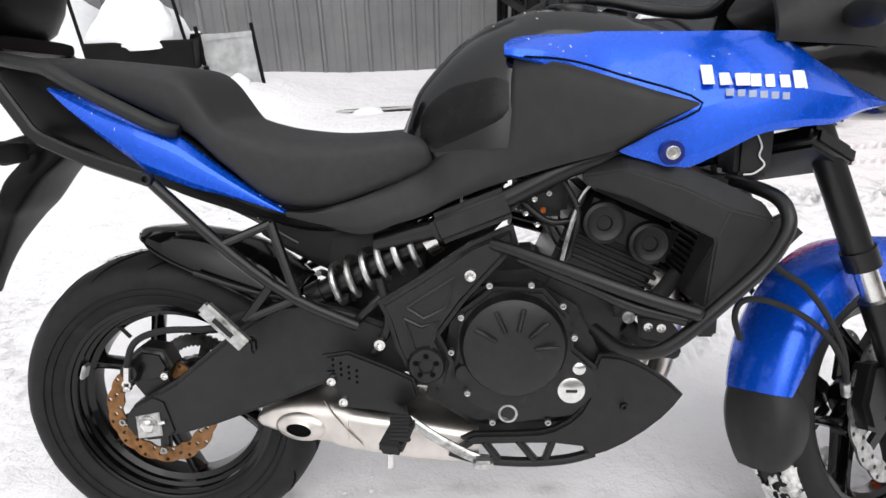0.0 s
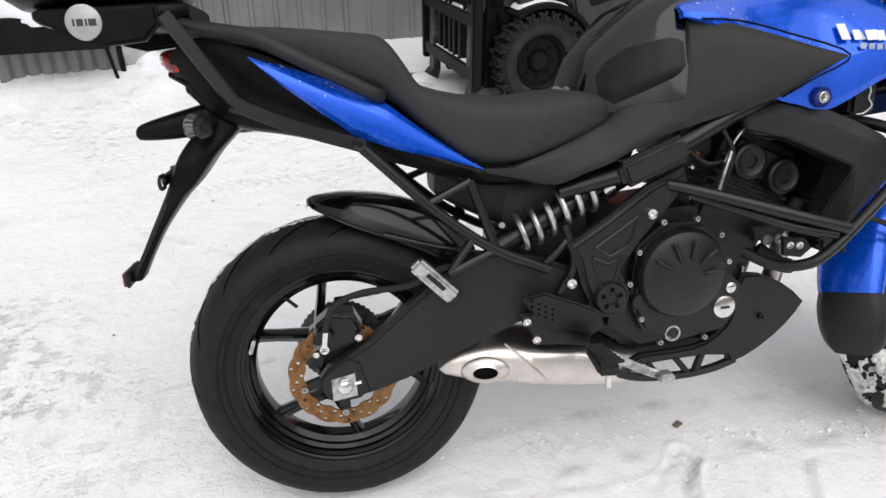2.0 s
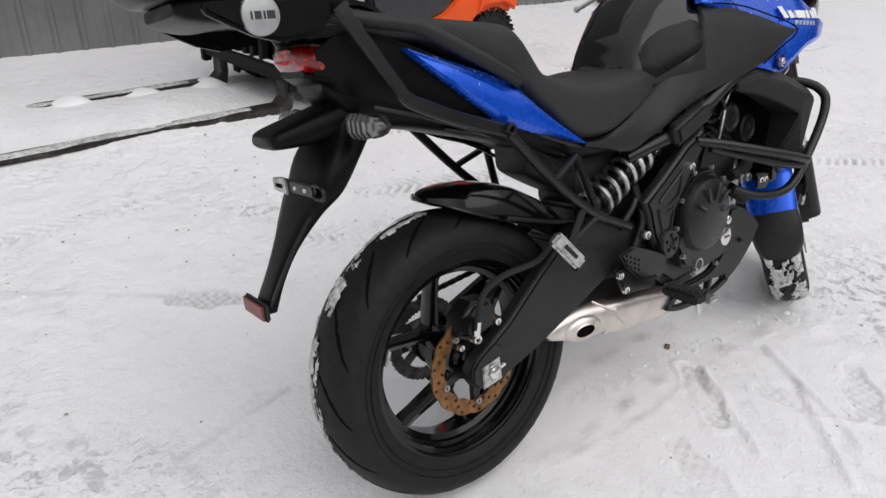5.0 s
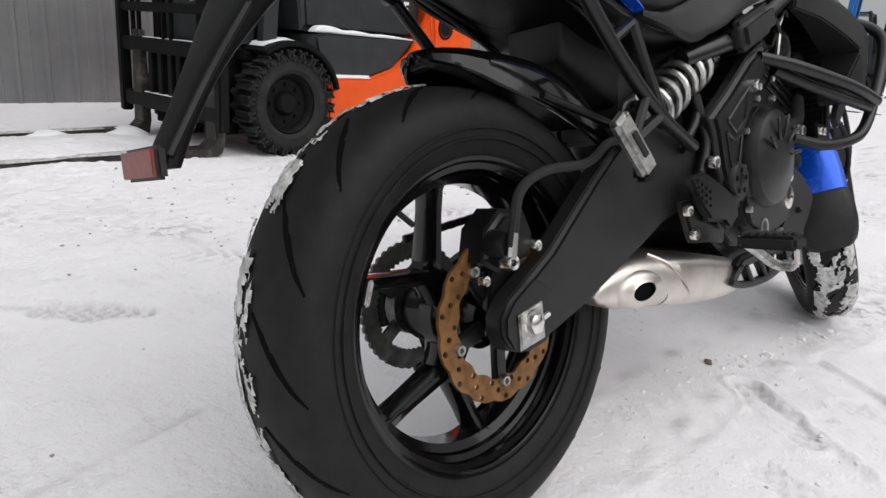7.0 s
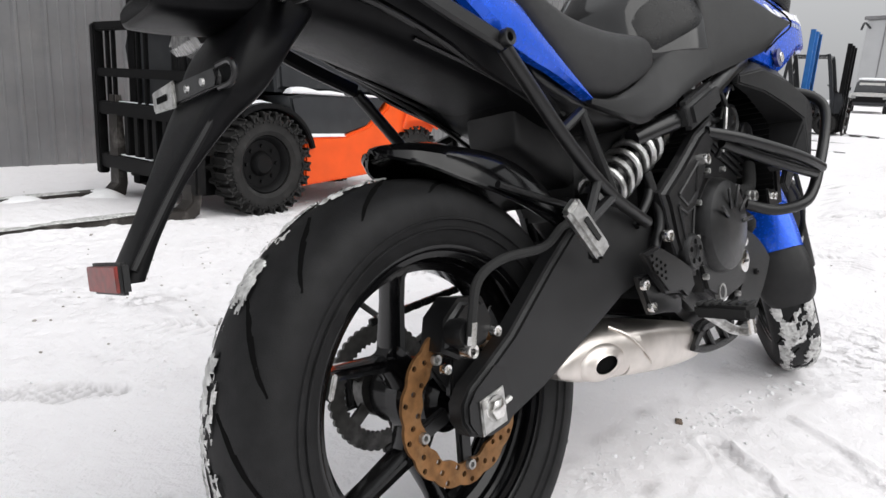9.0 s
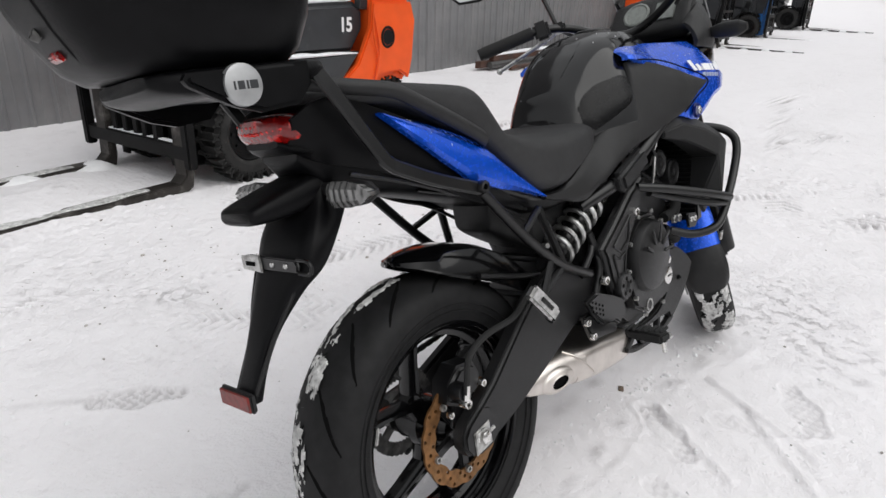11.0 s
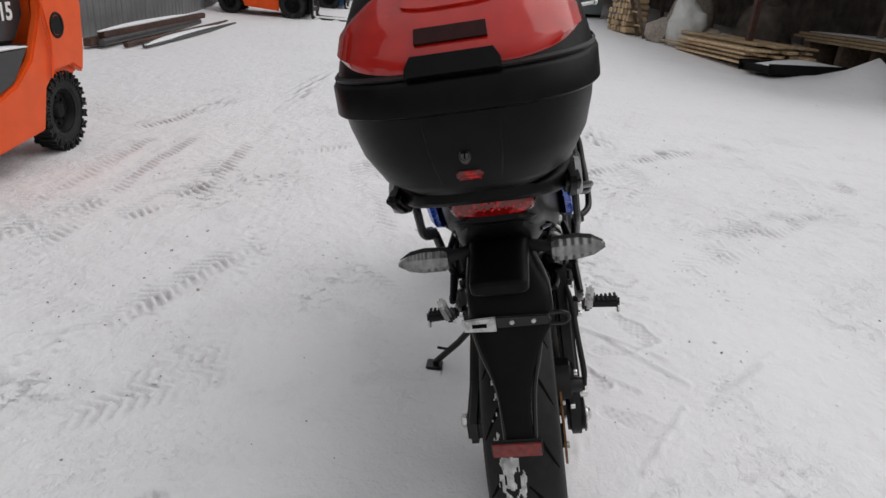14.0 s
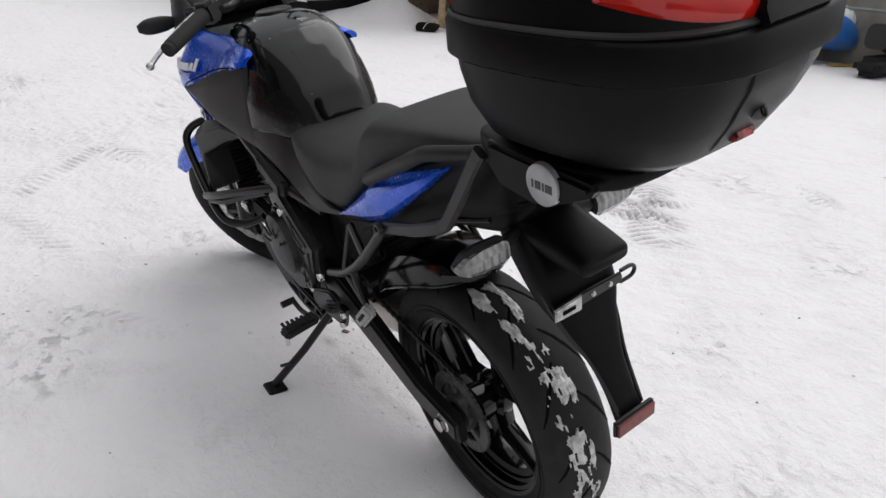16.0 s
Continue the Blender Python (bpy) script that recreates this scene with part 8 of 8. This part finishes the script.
for k in range(30):
    part("back_board", block(-3.0 + k, -2.02 + k, -4.6, -4.55 + 0.02 * (k % 2), -0.2, 2.9, 0.004), INSIDE, shed)


def shed_at(u, v, yaw=0.0, dz=0.0):
    p = SHED @ Vector((u, v, 0))
    return Matrix.Translation((p.x, p.y, gz(p.x, p.y) + dz)) @ Matrix.Rotation(radians(14.5 + yaw), 4, "Z")


# stacked boards along the shed front
rnd = random.Random(21)
pile = thing("board_stack", shed_at(2.1, 0.2), "stack of pale sawn boards under a shed roof", "timber stack")
for k in range(34):
    lay = k // 7
    L = rnd.uniform(2.6, 3.6)
    x = rnd.uniform(-1.9, -1.4)
    y = -0.9 + 0.2 * (k % 7) + rnd.uniform(-0.02, 0.02)
    part("board", moved(block(0, L, -0.08, 0.08, 0, 0.045, 0.004, 1), Matrix.Translation((x, y, 0.06 + 0.085 * lay)) @ Matrix.Rotation(rnd.uniform(-0.04, 0.04), 4, "Z")), WOOD, pile)
pile = thing("board_stack", at(12.9, -6.95, 14.5), "raised stack of pale sawn boards dusted with snow", "timber stack")
for x in (-1.5, 0.2, 1.2):
    part("bearer", block(x - 0.07, x + 0.07, -0.75, 0.5, 0.0, 0.52, 0.01), OLDWOOD, pile)
for k in range(15):
    lay = k // 5
    L = rnd.uniform(2.9, 3.4)
    part("board", moved(block(0, L, -0.11, 0.11, 0, 0.05, 0.004, 1), Matrix.Translation((rnd.uniform(-1.9, -1.7), -0.62 + 0.26 * (k % 5), 0.52 + 0.062 * lay)) @ Matrix.Rotation(rnd.uniform(-0.03, 0.03), 4, "Z")), WOOD, pile)
part("snow_cap", loaf([(-1.5, 0.69, 0.71, 0.4), (0.0, 0.69, 0.75, 0.5), (1.3, 0.69, 0.72, 0.45)], around=14, power=4), SNOW_CAP, pile)
sled = thing("cargo_sled", at(11.7, -5.2, -65), "long black plastic cargo sled filled with snow", "sled")
part("sled_body", plate([(-1.05, 0.18), (-0.95, 0.03), (0.95, 0.02), (1.05, 0.2), (1.0, 0.2), (0.9, 0.08), (-0.9, 0.08), (-1.0, 0.18)], -0.38, 0.38, 0.01), MBLACK, sled)
for y in (-0.38, 0.34):
    part("sled_side", plate([(-1.05, 0.03), (1.05, 0.03), (1.08, 0.22), (-1.08, 0.22)], y, y + 0.04, 0.01), MBLACK, sled)
part("snow_load", loaf([(-0.95, 0.08, 0.16, 0.3), (0, 0.08, 0.27, 0.33), (0.95, 0.08, 0.2, 0.3)], around=16), SNOW_CAP, sled)
# firewood, ladder, sacks
fire = thing("firewood_stack", at(17.4, -2.9, 14), "stack of split pale firewood", "firewood")
for k in range(60):
    lay, i = k // 8, k % 8
    part("log", moved(tube([(0, -0.25, 0), (0, 0.25, 0)], rnd.uniform(0.06, 0.085), 7, 1), Matrix.Translation((-0.6 + 0.165 * i + 0.08 * (lay % 2), rnd.uniform(-0.04, 0.04), 0.09 + 0.145 * lay)) @ Matrix.Rotation(rnd.uniform(0, 1), 4, "Y")), WOOD, fire)
lad = thing("step_ladder", at(16.4, -3.15, 100), "weathered wooden ladder leaning by the shed", "ladder")
for y in (-0.22, 0.22):
    part("rail", strap([(0, y, 0), (0.75, y, 2.0)], 0.08, 0.045, 1), OLDWOOD, lad)
for k in range(6):
    part("rung", block(0.1 + 0.12 * k, 0.15 + 0.12 * k, -0.2, 0.2, 0.26 + 0.32 * k, 0.30 + 0.32 * k, 0.006), WOOD, lad)
for k, (x, y, a, b, c, mat) in enumerate(((15.9, -3.5, 0.4, 0.35, 0.4, SACK), (15.2, -3.9, 0.45, 0.35, 0.8, WHITEPLASTIC), (14.9, -4.4, 0.35, 0.3, 0.35, SACK), (14.3, -4.7, 0.45, 0.35, 0.32, SACK), (16.2, -4.2, 0.6, 0.5, 1.0, SACK), (15.0, -5.6, 0.7, 0.6, 0.9, INSIDE))):
    ob = part("sack", lump_mesh(a, b, c, 30 + k, 0.3), mat)
    ob.matrix_world = at(x, y, 30 * k)
    tagged(ob, "bulging pale sack standing on the snow", "sack", "sacks under the shed")
# tall grey-green cabinet
cab = thing("steel_cabinet", at(21.4, -2.1, 20), "tall grey-green steel cabinet with closed doors", "cabinet")
part("body", block(-0.6, 0.6, -0.4, 0.4, 0.08, 2.15, 0.01), GREENGREY, cab)
for s in SIDES:
    door = part("door", block(min(0.01 * s, 0.58 * s), max(0.01 * s, 0.58 * s), 0.4, 0.43, 0.12, 2.1, 0.008), GREENGREY, cab)
    part("handle", block(0.05 * s - 0.015, 0.05 * s + 0.015, 0.43, 0.46, 1.0, 1.2, 0.005), MBLACK, door)
part("plinth", block(-0.6, 0.6, -0.38, 0.36, 0, 0.08, 0.005), MBLACK, cab)


# machines standing in a row
def tractor(m, paint, label, big=1.0):
    root = thing("tractor", m, label, "tractor", "machines in a row")
    part("bonnet", loaf([(-1.3, 0.55, 1.0, 0.28), (-1.2, 0.5, 1.12, 0.36), (-0.2, 0.5, 1.2, 0.38), (0.0, 0.5, 1.2, 0.38)], around=20, power=5, steps=3), paint, root)
    part("grille", block(-1.32, -1.26, -0.24, 0.24, 0.6, 0.95, 0.01), MBLACK, root)
    for x, y, z in ((0.05, 0.45, 1.0), (0.05, -0.45, 1.0), (1.1, 0.5, 1.0), (1.1, -0.5, 1.0)):
        part("cab_pillar", tube([(x, y, z), (x * 0.9 + 0.06, y * 0.9, 2.1)], 0.035, 8, 1), paint, root)
    part("cab_roof", loaf([(-0.1, 2.05, 2.15, 0.45), (0.1, 2.05, 2.22, 0.52), (1.1, 2.05, 2.2, 0.52), (1.25, 2.06, 2.14, 0.45)], around=16, power=4, steps=3), paint, root)
    part("snow_cover", loaf([(0.0, 2.18, 2.24, 0.4), (0.5, 2.18, 2.32, 0.46), (1.1, 2.18, 2.24, 0.4)], around=14), SNOW_CAP, root)
    part("snow_cover", loaf([(-1.15, 1.1, 1.14, 0.2), (-0.6, 1.14, 1.22, 0.3), (-0.05, 1.16, 1.22, 0.3)], around=14), SNOW_CAP, root)
    part("seat", block(0.5, 0.95, -0.25, 0.25, 0.75, 1.25, 0.05), VINYL, root)
    part("floor", block(-0.1, 1.3, -0.45, 0.45, 0.5, 0.75, 0.03), MBLACK, root)
    for s in SIDES:
        part("rear_wheel", moved(lug_tyre(0.62, 0.36, 28), Matrix.Translation((0.75, s * 0.68, 0.62))), RUBBER, root)
        part("front_wheel", moved(lug_tyre(0.4, 0.26, 24), Matrix.Translation((-0.95, s * 0.6, 0.4))), RUBBER, root)
        part("wheel_arch", loaf([(0.1, 1.1, 1.18, 0.16, s * 0.66), (0.75, 1.3, 1.38, 0.18, s * 0.66), (1.3, 1.1, 1.18, 0.16, s * 0.66)], around=12, power=4), paint, root)


tractor(at(27.3, 0.2, 15) @ Matrix.Scale(0.72, 4), REDPAINT, "red tractor with a snowy bonnet and roof")
tractor(at(31.0, 1.9, 15) @ Matrix.Scale(0.75, 4), GREENPAINT, "green tractor with snow on its roof")


def loader(m, paint, label):
    root = thing("loader", m, label, "loader", "machines in a row")
    part("boom", strap([(-1.8, 0, 0.5), (-0.6, 0, 1.3), (0.8, 0, 1.9)], 0.3, 0.25, 3), paint, root)
    part("bucket", plate([(-2.3, 0.05), (-1.7, 0.05), (-1.6, 0.6), (-1.75, 0.75), (-1.9, 0.25)], -0.7, 0.7, 0.02), paint, root)
    part("body", block(0.0, 2.0, -0.6, 0.6, 0.5, 1.2, 0.08), paint, root)
    part("cab", block(0.6, 1.8, -0.5, 0.5, 1.2, 2.2, 0.08), MBLACK, root)
    part("snow_cover", loaf([(-1.7, 0.6, 0.7, 0.4), (-0.5, 1.4, 1.55, 0.2), (0.6, 1.9, 2.05, 0.2)], around=12), SNOW_CAP, root)
    for s in SIDES:
        for x in (0.3, 1.7):
            part("wheel", moved(lug_tyre(0.45, 0.3, 24), Matrix.Translation((x, s * 0.65, 0.45))), RUBBER, root)


loader(at(36.5, 3.4, 20), ORANGE, "orange loader with a snow-dusted boom")
bar_ = thing("generator_cart", at(24.6, -1.35, 15), "yellow machine on a cart with a red drum", "machine")
part("housing", block(-0.5, 0.5, -0.35, 0.35, 0.3, 0.95, 0.06), YELLOWPAINT, bar_)
part("drum", moved(lathe([(0.0001, -0.3), (0.26, -0.3), (0.28, -0.27), (0.28, 0.27), (0.26, 0.3), (0.0001, 0.3)], seg=24), Matrix.Translation((0.1, 0, 1.22))), REDPAINT, bar_)
for x in (-0.35, 0.35):
    part("wheel", lathe([(0.0001, -0.06), (0.18, -0.06), (0.2, 0), (0.18, 0.06), (0.0001, 0.06)], (x, 0.4, 0.2), seg=18), RUBBER, bar_)
part("base", block(-0.6, 0.6, -0.4, 0.4, 0.2, 0.32, 0.02), MBLACK, bar_)
can = thing("jerry_can", at(22.4, -1.2, 10), "blue plastic jerry can on the snow", "canister")
part("can_body", block(-0.2, 0.2, -0.13, 0.13, 0, 0.48, 0.05), BLUEPLASTIC, can)
part("can_handle", tube([(-0.1, 0, 0.46), (-0.05, 0, 0.55), (0.08, 0, 0.55), (0.12, 0, 0.46)], 0.02), BLUEPLASTIC, can)
part("label", block(-0.1, 0.1, 0.13, 0.134, 0.12, 0.3, 0.001), WHITEPLASTIC, can)
drum = part("steel_drum", lathe([(0.0001, 0), (0.29, 0), (0.3, 0.02), (0.29, 0.3), (0.3, 0.31), (0.29, 0.6), (0.3, 0.86), (0.28, 0.88), (0.0001, 0.86)], seg=28, axis="z"), BLUEPLASTIC)
drum.matrix_world = at(18.9, -3.0, 0)
tagged(drum, "dark blue drum standing by the shed", "drum")

# work bench, barrel, shovel
bench = thing("work_bench", at(8.68, -6.78, 26.6), "rough pale timber work bench capped with snow", "bench")
part("bench_top", block(-0.95, 0.95, -0.35, 0.35, 0.7, 0.76, 0.008), WOOD, bench)
part("snow_cap", loaf([(-0.92, 0.75, 0.79, 0.3), (0, 0.75, 0.84, 0.33), (0.92, 0.75, 0.8, 0.3)], around=14, power=4), SNOW_CAP, bench)
for x in (-0.8, -0.2, 0.75):
    for y in (-0.28, 0.28):
        part("leg", block(x - 0.06, x + 0.06, y - 0.03, y + 0.03, 0, 0.7, 0.005), WOOD, bench)
for y in (-0.3, 0.3):
    part("rail", block(-0.95, 0.95, y - 0.015, y + 0.015, 0.6, 0.7, 0.005), WOOD, bench)
    part("stretcher", block(-0.8, 0.2, y - 0.015, y + 0.015, 0.2, 0.3, 0.005), WOOD, bench)
part("shelf_board", block(0.2, 0.9, -0.3, 0.3, 0.1, 0.15, 0.005), WOOD, bench)
keg = thing("barrel", at(10.45, -7.65, 0), "white and red plastic barrel with a snowy lid", "barrel")
part("barrel_body", lathe([(0.0001, 0.0), (0.33, 0.0), (0.35, 0.06), (0.35, 0.74), (0.34, 0.75)], seg=32, axis="z"), WHITEPLASTIC, keg)
part("red_band", lathe([(0.352, 0.24), (0.357, 0.25), (0.357, 0.42), (0.352, 0.43)], seg=32, axis="z"), REDPAINT, keg, "faded red band")
part("red_band", lathe([(0.345, 0.72), (0.362, 0.74), (0.362, 0.93), (0.345, 0.95)], seg=32, axis="z"), REDPAINT, keg, "red band")
part("barrel_top", lathe([(0.35, 0.94), (0.345, 1.02), (0.29, 1.10), (0.0001, 1.13)], seg=32, axis="z"), SNOW_CAP, keg, "snow-covered shoulder")
part("cap", lathe([(0.0001, 1.27), (0.1, 1.26), (0.12, 1.12), (0.1, 1.06)], seg=20, axis="z"), BLUEPLASTIC, keg, "dark blue cap")
part("snow_cap", moved(lump_mesh(0.13, 0.13, 0.1, 2), Matrix.Translation((0, 0, 1.24))), SNOW_CAP, keg)
shovel = thing("shovel_blade", at(9.0, -5.75, -40), "black plastic snow shovel blade lying in the snow", "shovel")
part("blade", loaf([(-0.28, 0.01, 0.03, 0.16), (-0.1, 0.03, 0.10, 0.2), (0.1, 0.05, 0.13, 0.2), (0.26, 0.02, 0.06, 0.14)], around=18, power=3), MBLACK, shovel)
part("white_edge", tube([(-0.26, 0.05, 0.05), (-0.05, 0.02, 0.115), (0.15, -0.04, 0.13), (0.26, -0.1, 0.06)], 0.008, 6), WHITEPLASTIC, shovel)

# concrete slab wall behind, crate, lying slab with snow, ribbed rail
cw = thing("wall_east", Matrix.Translation((7.0, -10.1, 0)) @ Matrix.Rotation(radians(24), 4, "Z"), "weathered tan and grey concrete slab wall", "wall", kind="structure")
for k in range(7):
    part("concrete_slab", block(-10.0 + 2.0 * k, -8.04 + 2.0 * k, -0.15, 0.02 * (k % 2), -0.2, 3.2, 0.02), CONCRETE, cw)
for k in range(4):
    part("leaning_rod", tube([(-3.5 + 1.6 * k, 0.2, 0), (-3.2 + 1.7 * k, 0.05, 2.4)], 0.018, 8, 1), MBLACK, cw)
part("handrail", tube([(-4.5, 0.35, 0.85), (2.5, 0.35, 0.95)], 0.025, 8, 1), GREENGREY, cw)
crate = thing("wooden_crate", at(7.95, -8.35, -10), "slatted pale wooden crate with snow on top", "crate")
for x in (-0.4, 0.4):
    for y in (-0.3, 0.3):
        part("crate_post", block(x - 0.045, x + 0.045, y - 0.03, y + 0.03, 0, 0.95, 0.005), WOOD, crate)
for z in (0.1, 0.45, 0.82):
    for y in (-0.33, 0.33):
        part("slat", block(-0.45, 0.45, y - 0.012, y + 0.012, z, z + 0.12, 0.004), WOOD, crate)
    for x in (-0.45, 0.45):
        part("slat", block(x - 0.012, x + 0.012, -0.3, 0.3, z, z + 0.12, 0.004), WOOD, crate)
part("snow_cap", loaf([(-0.48, 0.93, 0.98, 0.3), (0, 0.93, 1.06, 0.35), (0.48, 0.93, 1.0, 0.3)], around=14, power=4), SNOW_CAP, crate)
slab = thing("panel_slab", at(5.78, -7.85, 8, 0.09), "large grey panel lying on the ground under snow", "panel")
part("panel_board", moved(block(-0.92, 0.92, -0.75, 0.75, 0, 0.05, 0.01), Matrix.Rotation(radians(-5), 4, "X")), CONCRETE, slab)
part("snow_cap", moved(loaf([(-0.9, 0.04, 0.07, 0.68), (0, 0.04, 0.12, 0.72), (0.9, 0.04, 0.08, 0.68)], around=16, power=4), Matrix.Rotation(radians(-5), 4, "X")), SNOW_CAP, slab)
part("prop", block(-0.7, 0.7, -0.5, 0.45, -0.14, 0.0, 0.02), MBLACK, slab)
# low trestle table under thick snow
trestle = thing("trestle_table", at(4.38, -7.72, 34), "low weathered trestle table under a thick cap of snow", "table")
part("tabletop", block(-0.52, 0.52, -0.4, 0.4, 0.44, 0.5, 0.006), WOOD, trestle)
part("skirt_board", moved(block(-0.5, 0.1, -0.012, 0.012, 0.30, 0.45, 0.004), Matrix.Translation((0, 0.41, 0))), WOOD, trestle)
for x in (-0.42, 0.4):
    for e in SIDES:
        part("leg", strap([(x, e * 0.32, 0.0), (x, -e * 0.1, 0.45)], 0.075, 0.05, 1, axis=(1, 0, 0)), OLDWOOD, trestle)
part("brace", strap([(-0.42, 0.36, 0.05), (0.4, 0.36, 0.42)], 0.07, 0.03, 1), OLDWOOD, trestle)
part("tarpaulin", moved(lump_mesh(0.24, 0.14, 0.17, 51), Matrix.Translation((-0.32, 0.38, 0.30))), GREENGREY, trestle, "crumpled grey-green sheet end")
part("snow_cap", loaf([(-0.53, 0.5, 0.62, 0.34), (-0.4, 0.49, 0.78, 0.40), (0.0, 0.49, 0.86, 0.42), (0.35, 0.49, 0.8, 0.41), (0.52, 0.5, 0.64, 0.34)], around=22, power=2.6), SNOW_CAP, trestle, "thick cap of snow")
# snow-covered small machines at the far end
for k, (x, y, mat, tint) in enumerate(((4.75, -10.4, BLUEPLASTIC, "dark blue"), (3.55, -10.8, MBLACK, "black"), (2.3, -11.2, BLUEPLASTIC, "dark blue"))):
    sm = thing("snowmobile", at(x, y, 80 + 15 * k), tint + " and white snowmobile under fresh snow", "snowmobile", "parked snowmobiles")
    part("hood", loaf([(-1.0, 0.25, 0.35, 0.15), (-0.6, 0.2, 0.7, 0.35), (-0.1, 0.25, 0.85, 0.38), (0.3, 0.3, 0.7, 0.25)], around=18), mat, sm)
    part("seat", loaf([(0.2, 0.4, 0.68, 0.18), (0.6, 0.4, 0.72, 0.2), (1.2, 0.4, 0.75, 0.16)], around=16, power=3), VINYL, sm)
    part("windshield", plate([(-0.28, 0.78), (0.28, 0.78), (0.2, 1.1), (-0.2, 1.1)], -0.22, -0.2, 0.004, axis="x"), FILM, sm)
    part("track", block(-0.1, 1.3, -0.2, 0.2, 0.02, 0.3, 0.1, 3), RUBBER, sm)
    for s in SIDES:
        part("ski", strap([(-1.1, s * 0.38, 0.15), (-0.9, s * 0.38, 0.03), (-0.1, s * 0.38, 0.03)], 0.02, 0.14, 3), YELLOWPAINT, sm)
    part("handlebar", tube([(-0.05, -0.35, 0.95), (0.0, 0, 0.98), (-0.05, 0.35, 0.95)], 0.018, 8), MBLACK, sm)
    part("snow_cap", moved(lump_mesh(0.5, 0.28, 0.22, 40 + k), Matrix.Translation((-0.35, 0, 0.62))), SNOW_CAP, sm)
